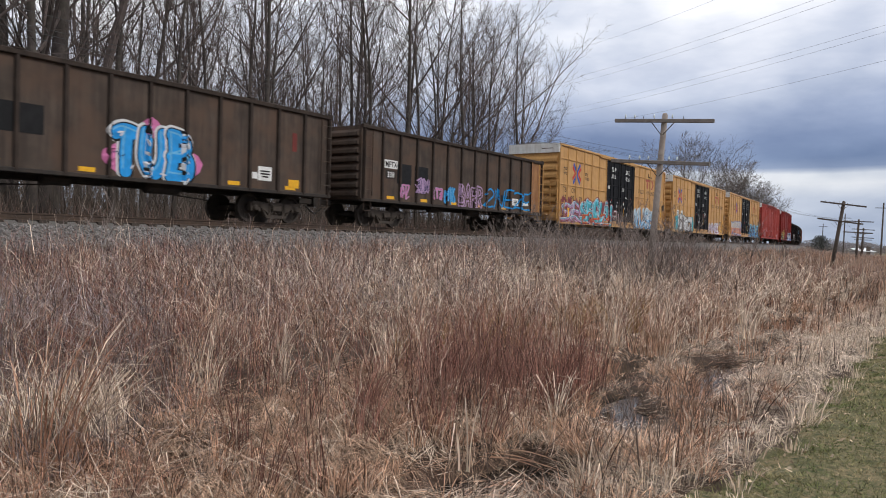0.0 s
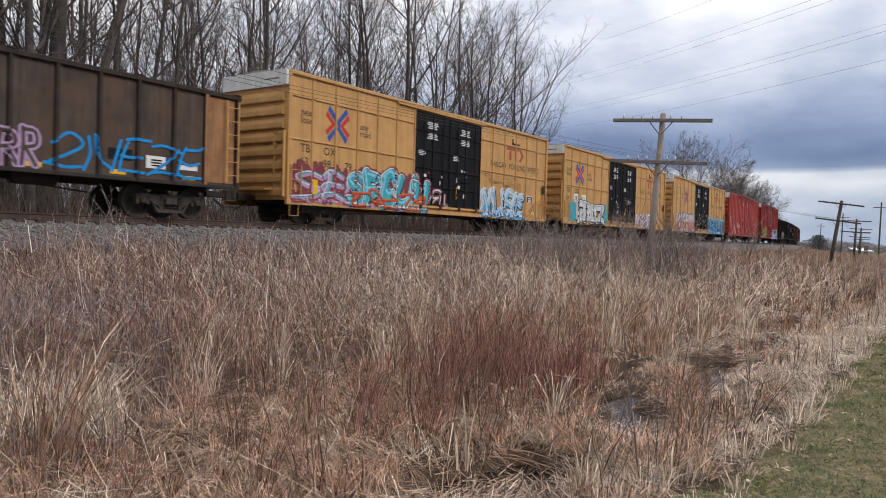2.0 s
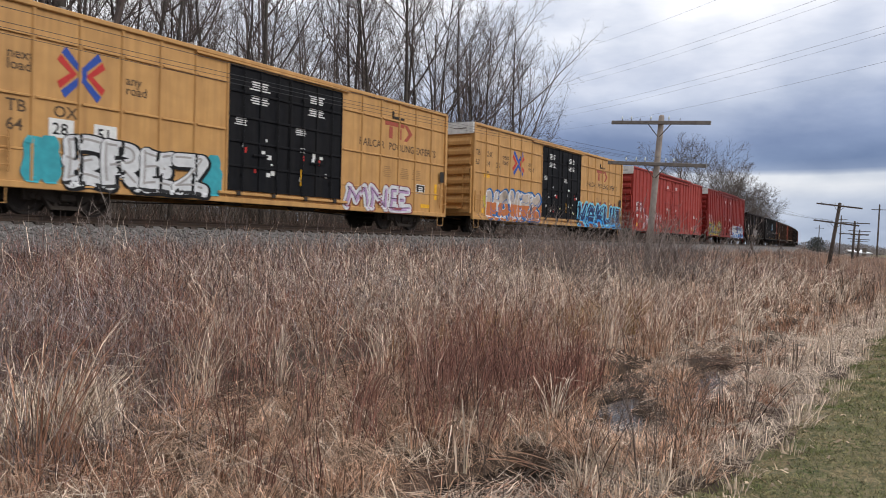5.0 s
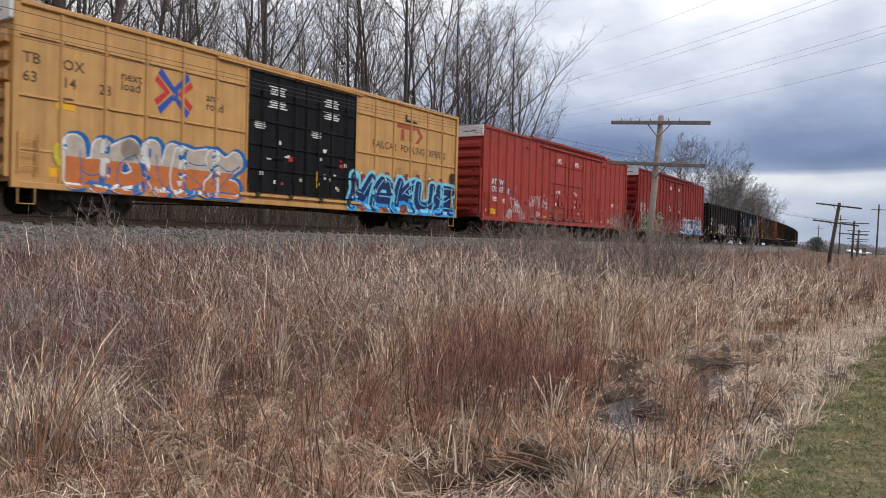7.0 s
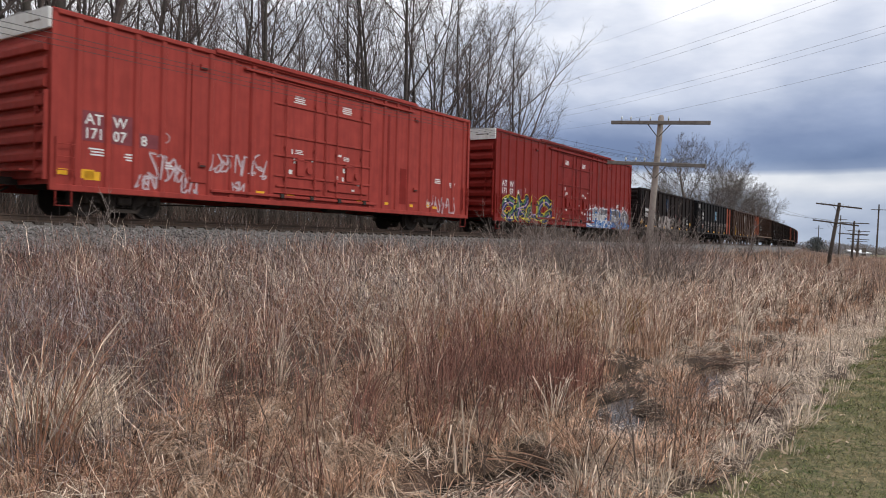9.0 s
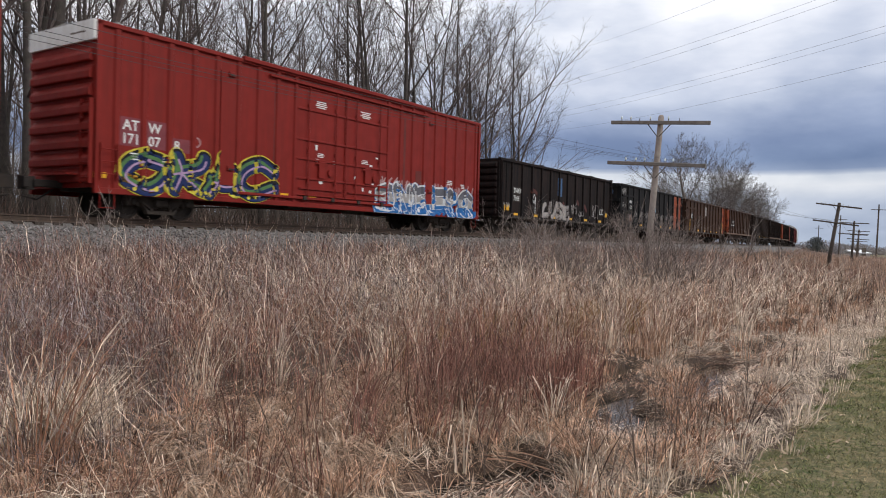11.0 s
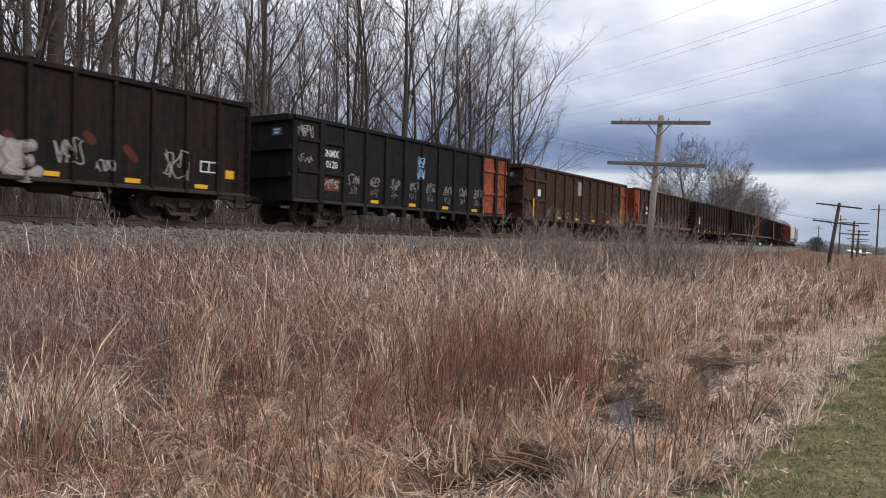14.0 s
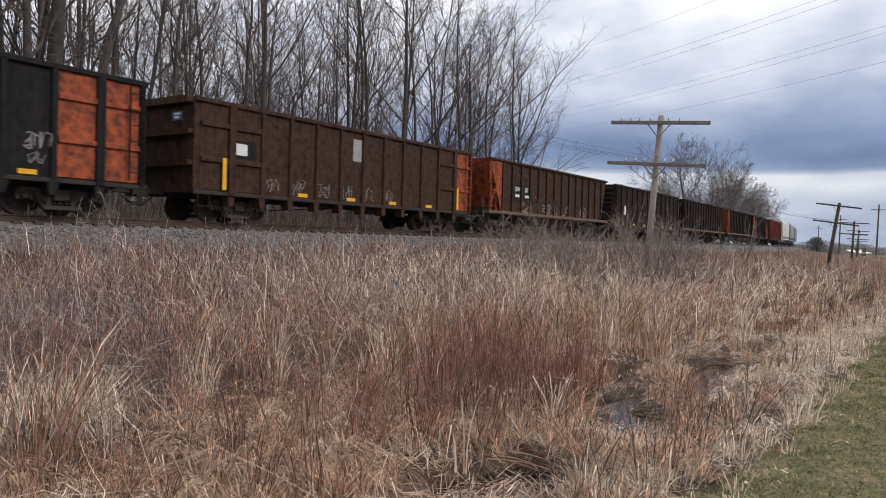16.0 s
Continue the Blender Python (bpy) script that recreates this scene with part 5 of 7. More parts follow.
LETTERS = {
    "A": [[(0, 0), (.42, 1)], [(.42, 1), (.58, 1), (1, 0)], [(.2, .36), (.8, .36)]],
    "B": [[(.08, 0), (.08, 1)], [(.08, .98), (.72, .95), (.78, .62), (.12, .52)], [(.12, .52), (.92, .46), (.92, .06), (.08, .02)]],
    "C": [[(.95, .82), (.55, 1), (.06, .72), (.06, .28), (.5, 0), (.97, .14)]],
    "D": [[(.1, 0), (.1, 1)], [(.1, .98), (.8, .88), (.94, .5), (.8, .12), (.1, .02)]],
    "E": [[(.1, 0), (.1, 1)], [(.1, .97), (.98, .97)], [(.1, .52), (.8, .52)], [(.1, .04), (1, .04)]],
    "F": [[(.1, 0), (.1, 1)], [(.1, .97), (1, .97)], [(.1, .5), (.8, .52)]],
    "H": [[(.08, 0), (.08, 1)], [(.92, 0), (.92, 1)], [(.08, .5), (.92, .5)]],
    "I": [[(.5, 0), (.5, .7)], [(.46, .98), (.56, .98)]],
    "K": [[(.1, 0), (.1, 1)], [(.95, 1), (.2, .5)], [(.25, .52), (1, 0)]],
    "L": [[(.1, 1), (.1, .03)], [(.1, .03), (.95, .03)]],
    "M": [[(.04, 0), (.1, 1)], [(.1, 1), (.5, .32)], [(.5, .32), (.9, 1)], [(.9, 1), (.96, 0)]],
    "N": [[(.08, 0), (.08, 1)], [(.08, .98), (.9, .04)], [(.92, 0), (.92, 1)]],
    "O": [[(.5, 1), (.06, .74), (.06, .26), (.5, 0), (.94, .26), (.94, .74), (.5, 1)]],
    "R": [[(.08, 0), (.08, 1)], [(.08, .97), (.82, .92), (.86, .58), (.12, .46)], [(.35, .48), (.98, 0)]],
    "S": [[(.92, .88), (.45, 1), (.08, .78), (.3, .56), (.75, .44), (.93, .22), (.5, 0), (.05, .1)]],
    "T": [[(0, .9), (.4, 1), (1, .88)], [(.5, .95), (.5, 0)]],
    "U": [[(.08, 1), (.08, .3), (.5, 0), (.92, .3), (.92, 1)]],
    "V": [[(.04, 1), (.5, 0)], [(.5, 0), (.96, 1)]],
    "X": [[(.05, 0), (.95, 1)], [(.05, 1), (.95, 0)]],
    "Z": [[(.05, .97), (.95, .97)], [(.95, .95), (.08, .05)], [(.05, .04), (1, .04)]],
    "2": [[(.08, .8), (.45, 1), (.9, .78), (.1, .05)], [(.05, .04), (.98, .04)]],
    "9": [[(.9, .75), (.5, 1), (.1, .75), (.5, .52), (.9, .75), (.85, .0)]],
}


def block_stroke(m, pts, width, surf, lift, low, high):
    """A band of even width with rounded ends, cut off below and above."""
    a, b = (pts[0] - pts[1]).normalized() * width, (pts[-1] - pts[-2]).normalized() * width
    rows = [(pts[0] + a * f, g) for f, g in ((.46, .30), (.36, .68), (.2, .92))] + [(p, 1) for p in pts] + [(pts[-1] + b * f, g) for f, g in ((.2, .92), (.36, .68), (.46, .30))]
    base, n = len(m.v), len(rows)
    for k, (p, g) in enumerate(rows):
        d = rows[min(k + 1, n - 1)][0] - rows[max(k - 1, 0)][0]
        d = d.normalized() if d.length else Vector((1, 0, 0))
        for j in range(6):
            o = (j / 5 - .5) * width * g
            x, z = p.x - d.y * o, min(high, max(low, p.y + d.x * o))
            m.v.append((x, -surf(x, z) - lift, z))
    for k in range(n - 1):
        for j in range(5):
            m.f.append((base + 6 * k + j, base + 6 * k + 6 + j, base + 6 * k + 7 + j, base + 6 * k + 1 + j))


def word(car, surf, text, x0, x1, z0, z1, layers, label, seed=0, fill=.86, slant=.05, jitter=.03, swing=.06, name="graffiti"):
    """Spray-painted capitals, each letter one piece. layers, from the back: (material, band width, shift x, shift z, low, high)."""
    r = random.Random(seed)
    w = (x1 - x0) / len(text)
    for i, ch in enumerate(text):
        gx, gw, gz, gh = x0 + w * i + w * (1 - fill) / 2, w * fill, z0 + (z1 - z0) * .07 * r.random(), (z1 - z0) * (.88 + .12 * r.random())
        lines = [[(gx + (a + slant * (b - .5) + r.gauss(0, jitter)) * gw, gz + (b + r.gauss(0, jitter * .6)) * gh) for a, b in line] for line in LETTERS[ch]]
        # straight strokes get a slight swing
        for line in lines:
            if len(line) == 2:
                (a, b), (c, d) = line
                line.insert(1, ((a + c) / 2 + r.gauss(0, swing) * gw, (b + d) / 2 + r.gauss(0, swing) * gh))
        letter = None
        for k, (material, width, sx, sz, *cut) in enumerate(layers):
            low, high = cut if cut else (.60, 9.0)
            m = Mesh()
            for j, line in enumerate(lines):
                block_stroke(m, smooth_path([(a + sx, b + sz) for a, b in line], .07), width, surf, .004 + .006 * i + .001 * k + .0002 * j, max(low, .61), high)
            layer = part("paint_layer" if letter else name, m, material, letter or car, "" if letter else label)
            letter = letter or layer


def daub(car, surf, material, width, paths, label, lift=.003):
    """Broad freehand sprayed bands."""
    m = Mesh()
    for k, path in enumerate(paths):
        stroke(m, smooth_path(path, .07), width, surf, lift + .0004 * k, .64)
    part("graffiti", m, material, car, label)


def star(car, x, z, size, surf, material):
    m = Mesh()
    pts = [(x + size * (1 if k % 2 == 0 else .42) * math.sin(k * math.pi / 5), z + size * (1 if k % 2 == 0 else .42) * math.cos(k * math.pi / 5)) for k in range(10)]
    y = -surf(x, z)
    m.prism_y(pts, y - .016, y - .012)
    part("painted_star", m, material, car)


def spray(car, surf, x0, x1, z0, z1, material, seed, n=26, width=.4):
    """An uneven cloud of overspray behind a painting."""
    r = random.Random(seed)
    m = Mesh()
    for k in range(n):
        x = x0 + (x1 - x0) * (k + .5) / n
        za, zb = z0 + .1 * r.random(), z1 - (z1 - z0) * .25 * r.random()
        stroke(m, smooth_path([(x, za), (x + .1 * r.gauss(0, 1), (za + zb) / 2), (x + .1 * r.gauss(0, 1), zb)], .08), width, surf, .0025 + .0004 * (k % 3), z0 - .03)
    tagged(part("overspray", m, material, car), kind="stuff")


def paint(name, c):
    return mat(name, c, tuple(v * .8 for v in c), 6, .55, .03, 40, stain=tuple(v * .55 + .02 for v in c), samt=.35, sscale=2, spec=.18)


P_BLUE, P_SKY, P_WHITE, P_PINK = paint("spray_blue", (.015, .13, .38)), paint("spray_sky_blue", (.14, .44, .72)), paint("spray_white", (.66, .67, .68)), paint("spray_pink", (.62, .18, .38))
P_TEAL, P_NAVY, P_CYAN, P_LILAC = paint("spray_teal", (.05, .36, .42)), paint("spray_navy", (.012, .025, .10)), paint("spray_cyan", (.20, .58, .75)), paint("spray_lilac", (.45, .30, .48))
P_ORANGE, P_GREY, P_RED, P_YEL, P_BLACK, P_MAROON = paint("spray_orange", (.55, .17, .05)), paint("spray_grey", (.36, .34, .33)), paint("spray_red", (.50, .035, .03)), paint("spray_yellow", (.60, .50, .05)), paint("spray_black", (.007, .007, .008)), paint("spray_maroon", (.22, .05, .06))
P_YELPALE = paint("spray_pale_yellow", (.72, .68, .36))
P_FOREST, P_DARKGREY = paint("spray_forest_green", (.09, .20, .07)), paint("spray_dark_grey", (.12, .12, .14))
P_RUSTRED = paint("rust_red_blotch", (.085, .020, .014))
P_PALELILAC = paint("spray_pale_lilac", (.60, .50, .54))
P_AZURE = paint("spray_azure", (.022, .31, .74))
P_BRIGHT = paint("spray_bright_blue", (.012, .26, .62))
P_LILACW = paint("spray_thin_white", (.44, .27, .27))
P_BEIGE = paint("spray_beige", (.50, .42, .35))
P_FADEBLUE = paint("faded_blue_paint", (.055, .12, .24))
P_PALEBLUE, P_GHOST = paint("spray_pale_blue", (.36, .55, .68)), paint("spray_faint_white", (.24, .21, .20))
LOGO_FADED = plain("faded_logo_red", (.36, .075, .045))
LOGO_RED, LOGO_BLUE = plain("logo_red", (.52, .035, .03)), plain("logo_blue", (.025, .075, .36))


def corrugated_end(car, half, z0, z1, half_w, material, ribs, name="end_wall", deep=.12):
    """The end wall that faces the camera's side of the train, with horizontal corrugations; and its plain twin."""
    m = Mesh().box(-half, -half + .06, -half_w, half_w, z0, z1)
    part(name, m, material, car)
    rib = Mesh()
    hgt = (z1 - z0 - .2) / ribs
    prof = [(0, .0), (-deep * .9, .02 * hgt), (-deep, .08 * hgt), (-deep, .40 * hgt), (-deep * .85, .50 * hgt), (0, .80 * hgt)]
    rib.prism_y([(a, b) for a, b in prof], -half_w + .09, half_w - .09)
    me = rib.data("corrugation", material)
    for k in range(ribs):
        part("corrugation", me, material, car, at=pose(-half, 0, z0 + .12 + hgt * k))
    part(name, Mesh().box(half - .06, half, -half_w, half_w, z0, z1), material, car)


def boxcar(label, L, material, yellow, seed):
    car = thing("boxcar", label, "boxcar", "cars of the train")
    half, z0, z1, pan, out = L / 2, .60, 5.0, 1.525, 1.60
    d0, d1 = (-2.42, 2.66) if yellow else (-2.3, 2.6)
    # side sheets, left and right of the doors, and the whole far side
    for a, b in ((-half, d0), (d1, half)):
        part("side_panel", Mesh().box(a, b, -pan, -pan + .04, z0 + .06, z1 - .05), material, car)
    part("side_panel", Mesh().box(-half, half, pan - .04, pan, z0 + .06, z1 - .05), material, car)
    posts = []
    npan = 6 if yellow else 7
    for a, b in ((-half, d0), (d1, half)):
        for k in range(npan + 1):
            posts.append(a + (b - a) * k / npan if yellow else (d0 - .8 * k if a < 0 else d1 + .8 * k))
    if not yellow:
        posts += [d0 - 6.4, d1 + 6.4 if d1 + 6.4 < half - .2 else d1]
    # sheets over and under the doors
    for za, zb in ((z0 + .06, .99), (4.60, z1 - .05)):
        part("door_header", Mesh().box(d0, d1, -pan, -pan + .04, za, zb), material, car)
    pw, ph = (.05, .045) if yellow else (.11, .055)
    prof = [(-pw, 0), (-pw * .55, -ph), (pw * .55, -ph), (pw, 0)]
    pm = Mesh()
    b = 0
    pm.v = [(x, -pan + y, z) for z in (z0 + .05, z1 - .12) for x, y in prof]
    pm.f = [(0, 1, 5, 4), (1, 2, 6, 5), (2, 3, 7, 6), (3, 0, 4, 7), (0, 3, 2, 1), (4, 5, 6, 7)]
    pme = pm.data("side_post", material)
    for k, x in enumerate(posts):
        part("side_post", pme, material, car, at=pose(min(max(x, -half + pw), half - pw), 0, 0))
    # corner posts, top and bottom rails
    for s in (-1, 1):
        part("corner_post", Mesh().box(*sorted((s * half, s * (half - .14))), -out, -pan + .02, z0, z1 - .02, .012), material, car)
        part("corner_post", Mesh().box(*sorted((s * half, s * (half - .14))), pan - .02, out, z0, z1 - .02, .012), material, car)
    part("top_rail", Mesh().box(-half, half, -out, -pan + .03, z1 - .13, z1, .02), material, car)
    part("top_rail", Mesh().box(-half, half, pan - .03, out, z1 - .13, z1, .02), material, car)
    sill = Mesh().box(-half, half, -out + .01, -pan + .03, z0, z0 + .16, .015)
    part("side_sill", sill, material, car)
    part("side_sill", Mesh().box(-half, half, pan - .03, out - .01, z0, z0 + .16, .015), material, car)
    # roof: low gable with cross ribs
    part("roof", Mesh().sweep_x([(-out + .02, z1 - .01), (0, z1 + .09), (out - .02, z1 - .01), (out - .02, z1 - .07), (-out + .02, z1 - .07)], -half, half), M_GALV, car, "dull galvanized roof")
    rr = Mesh()
    for k in range(15):
        x = -half + .6 + (L - 1.2) * k / 14
        rr.prism_y([(x - .05, z1 + .0), (x + .05, z1 + .0), (x + .05, z1 + .06), (x - .05, z1 + .06)], -out + .05, out - .05)
    part("roof_rib", rr, M_GALV, car)
    # floor and ends
    part("floor", Mesh().box(-half + .05, half - .05, -pan + .06, pan - .06, .95, 1.05), M_UNDER, car)
    corrugated_end(car, half, z0 + .15, z1 - .52, out - .08, material, 8)
    part("end_header", Mesh().box(-half - .09, -half + .05, -out + .03, out - .03, z1 - .52, z1 - .01, .03), M_WHITEEND, car, "white-painted upper end panel")
    part("end_marking", Mesh().box(-half - .094, -half - .09, -1.2, -.5, z1 - .30, z1 - .26), M_DKTEXT, car)
    # end ladder, brake platform
    e = Mesh()
    for k in range(6):
        e.tube([(-half - .12, -1.50, 1.0 + .38 * k), (-half - .12, -1.08, 1.0 + .38 * k)], .014, 5)
    for y in (-1.5, -1.08):
        e.box(-half - .13, -half - .02, y - .02, y + .02, .85, 3.0)
    part("end_ladder", e, material, car)
    part("end_platform", Mesh().box(-half - .42, -half, -1.0, .55, 1.05, 1.10, .01), material, car)
    ladder(car, half - .30, -out, .95, 1.95, 3, material, .40)
    ladder(car, -half + .36, -out, .95, 1.9, 3, material, .46)
    for s in (-1, 1):
        step(car, s * (half - .36), z0 + .02, material)
    # doors: two plug doors with stiffening ribs and locking rods
    dz0, dz1 = (.98, 4.74) if yellow else (1.0, 4.62)
    dm = M_BLACKDOOR if yellow else material
    mid = (d0 + d1) / 2
    for a, b in ((d0 + .03, mid - .015), (mid + .015, d1 - .03)):
        door = part("door", Mesh().box(a, b, -pan - .02, -pan + .05, dz0, dz1, .01), dm, car, "black plug door" if yellow else "red plug door")
        fr = Mesh()
        for k in range(6):
            zz = dz0 + (dz1 - dz0) * (k / 5 if yellow else (0, .16, .34, .52, .80, 1)[k])
            fr.box(a, b, -pan - .06, -pan - .02, max(dz0, zz - .035), min(dz1, zz + .035), .008)
        for f in (0, .5, 1) if yellow else (0, 1):
            xx = a + (b - a) * f
            fr.box(max(a, xx - .035), min(b, xx + .035), -pan - .055, -pan - .02, dz0, dz1)
        part("door_frame", fr, dm, door)
        rod = Mesh()
        for f in (.22, .78):
            xx = a + (b - a) * f
            rod.tube([(xx, -pan - .085, dz0 - .05), (xx, -pan - .085, dz1 + .02)], .02, 6)
            for zz in (dz0 + .5, dz0 + 1.5, dz1 - .6):
                rod.box(xx - .04, xx + .04, -pan - .10, -pan - .05, zz - .05, zz + .05)
        if not yellow:
            gear = Mesh().box((a + b) / 2 - .16, (a + b) / 2 + .16, -pan - .10, -pan - .03, dz0 + .62, dz0 + 1.2, .015).box(a + .15, b - .15, -pan - .075, -pan - .03, dz0 + .22, dz0 + .27)
            gear.lathe_y([(.0, -.03), (.13, -.03), (.13, 0), (0, 0)], (a + b) / 2 + .45, -pan - .05, dz0 + .85, 14)
            part("door_gear", gear, dm, door)
        part("locking_rod", rod, dm, door)
        part("door_handle", Mesh().box((a + b) / 2 - .3, (a + b) / 2 + .3, -pan - .10, -pan - .07, dz0 + 1.10, dz0 + 1.16, .01), dm, door)
    part("door_track", Mesh().box(d0 - (2.4 if not yellow else .3), d1 + .3, -out - .03, -pan, dz0 - .14, dz0 - .05, .015), material, car)
    part("door_track", Mesh().box(d0 - 1.2, d1 + 2.6 if not yellow else d1 + .3, -out - .03, -pan, dz1 + .05, dz1 + .12, .01), material, car)
    hook = Mesh().box(-.07, .07, -out - .07, -out + .02, dz0 - .16, dz0 - .02, .01).data("door_roller", M_UNDER)
    for k in range(4):
        part("door_roller", hook, M_UNDER, car, at=pose(d0 + .4 + (d1 - d0 - .8) * k / 3, 0, 0))
    r = random.Random(seed)
    yb = -pan - .062
    # notices on the doors
    for k, a in enumerate((d0 + .82, mid + .80) if yellow else (d0 + .9, mid + .8)):
        if yellow:
            bars(car, a, -pan - .022, 4.12, .86, .30, 4, M_WHITE, seed=seed + k)
            bars(car, a, -pan - .022, 3.70, .86, .30, 4, M_WHITE, seed=seed + k + 9)
            bars(car, a - .55, -pan - .022, 2.98, .5, .26, 4, M_WHITE, seed=seed + k + 19)
        else:
            bars(car, a, -pan - .022, 4.02, .58, .26, 4, M_WHITE, seed=seed + k); bars(car, a + .1, -pan - .022, 2.35, .4, .16, 3, M_WHITE, seed=seed + k + 5)
    for a in (d0 + .5, mid + .45):
        for j in range(9 if yellow else 6):
            x, z, w, h = a + 1.5 * r.random(), 1.25 + 1.35 * r.random(), .05 + .16 * r.random(), .05 + .14 * r.random()
            plate(car, x, x + w, z, z + h, -pan - .022, M_WHITE if j % 7 else (P_RED if yellow else M_WHITE), "sticker")
    if yellow:
        plate(car, mid + .5, mid + .6, 1.3, 1.85, -pan - .064, M_REFLEC, "reflector")
        # horizontal stiffeners between the posts
        for z in (4.2, 2.78, 1.52):
            st = Mesh().box(0, (d0 + half) / npan - .14, -pan - (.045 if z > 2 else .022), -pan, z - .03, z + .03, .01)
            sme = st.data("stiffener", material)
            for a, b in ((-half, d0), (d1, half)):
                for q in range(npan):
                    part("stiffener", sme, material, car, at=pose(a + (b - a) * q / npan + .07, 0, 0))
    for x, z, w in ((-half + .9, .92, .42), (half - 3.1, .95, .3)):
        plate(car, x, x + w, z, z + .22, -pan, M_REFLEC, "reflector")
    underframe(car, half, z0 + .12)
    for s in (-1, 1):
        truck(car, s * (half - 2.28))
    surf = lambda x, z: out + .002 if z < z0 + .17 else pan + (ph if min(abs(x - p) for p in posts) < pw * .75 else .022 if yellow else 0) if not (d0 < x < d1) else pan + .03
    return car, half, surf, pan


def yellow_marks(car, half, pan, number, late):
    y = -pan - .003
    u = half
    nx, ax, cx, cz = (-6.65, -3.95, -5.03, 3.52) if late else (-8.75, -5.75, -6.95, 3.50)
    for t, x, z in (("next", nx, 3.60), ("load", nx, 3.34), ("any", ax, 3.50), ("road", ax, 3.24)):
        letters(car, t, x, y, z, .34, M_DKTEXT)
    # a cross whose arms are blue on their outer and red on their inner side
    for sx in (-1, 1):
        for sz in (-1, 1):
            for m, lo, hi in ((LOGO_BLUE, .0, .17), (LOGO_RED, -.20, -.02)):
                pts = [(cx + sx * .02, cz + sz * max(lo, -.02)), (cx + sx * .52, cz + sz * (.46 + lo)), (cx + sx * (.52 - .10), cz + sz * (.46 + hi)), (cx + sx * .02, cz + sz * (.02 + max(hi, .06)))]
                if m is LOGO_RED:
                    pts = [(cx + sx * .12, cz), (cx + sx * .30, cz), (cx + sx * .62, cz + sz * .26), (cx + sx * .54, cz + sz * .42)]
                part("emblem", Mesh().prism_y(pts, y - .005, y), m, car, "crossed red and blue stripes emblem")
    part("emblem", Mesh().prism_y([(cx - .10, cz + .16), (cx + .02, cz - .02), (cx - .06, cz - .22), (cx + .10, cz - .16), (cx + .14, cz), (cx + .10, cz + .2)], y - .006, y), LOGO_BLUE, car, "blue middle of the emblem")
    tx, tz, ts = (-9.15, 3.56, .36) if late else (-8.75, 2.38, .40)
    for k, (a, b) in enumerate((("TB", number[:2]), ("OX", number[2:4]), ("", number[4:]))):
        x = tx + (.95 if late else 1.10) * k
        if a:
            letters(car, a, x, y, tz, ts, M_DKTEXT)
        letters(car, b, x, y, tz - .44, ts, M_DKTEXT)
    if late:
        plate(car, -8.35, -7.85, 2.58, 2.76, y, M_REFLEC, "reflector"); bars(car, -8.3, y, 2.82, .4, .1, 1, M_DKTEXT)
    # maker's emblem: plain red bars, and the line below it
    part("emblem", Mesh().box(5.10, 6.30, y - .004, y, 3.98, 4.14), LOGO_FADED, car, "faded red emblem bar")
    for x in (5.36, 5.92):
        part("emblem", Mesh().box(x, x + .22, y - .004, y, 3.50, 3.95), LOGO_FADED, car, "faded red emblem bar")
    part("emblem", Mesh().prism_y([(6.30, 4.12), (6.52, 4.12), (6.86, 3.80), (6.52, 3.48), (6.30, 3.48), (6.62, 3.80)], y - .004, y), LOGO_FADED, car, "faded red chevron")
    for t, x in (("RAILCAR", 3.62), ("POOLING", 5.36), ("EXPERTS", 7.08)):
        letters(car, t, x, y, 3.06, .39, M_DKTEXT, squeeze=.95)
    for q, x in enumerate((5.0, 6.1, 6.9)):
        bars(car, x, y, 2.0, .6, .44, 6, M_FAINTTEXT, seed=q + 31)
    plate(car, u - 2.1, u - 1.5, 1.48, 1.86, y, M_WHITE)
    plate(car, u - 2.07, u - 1.53, 1.51, 1.83, y - .004, M_UNDER)
    bars(car, u - 2.0, y - .012, 1.55, .40, .24, 3, M_WHITE, seed=4)
    plate(car, u - .80, u - .62, 1.30, 1.95, y, M_REFLEC, "reflector")
    plate(car, u - 1.75, u - 1.15, .92, 1.07, y, M_REFLEC, "reflector")
    plate(car, u - .52, u - .22, 2.05, 2.5, -1.605, M_UNDER, "placard_holder")
    part("roof_vent", Mesh().box(u - 3.75, u - 3.65, y - .02, y, 4.28, 4.55).box(u - 3.75, u - 3.0, y - .02, y, 4.28, 4.36), M_UNDER, car)
    plate(car, -u + 1.1, -u + 1.45, .85, 1.25, y, M_REFLEC, "reflector")


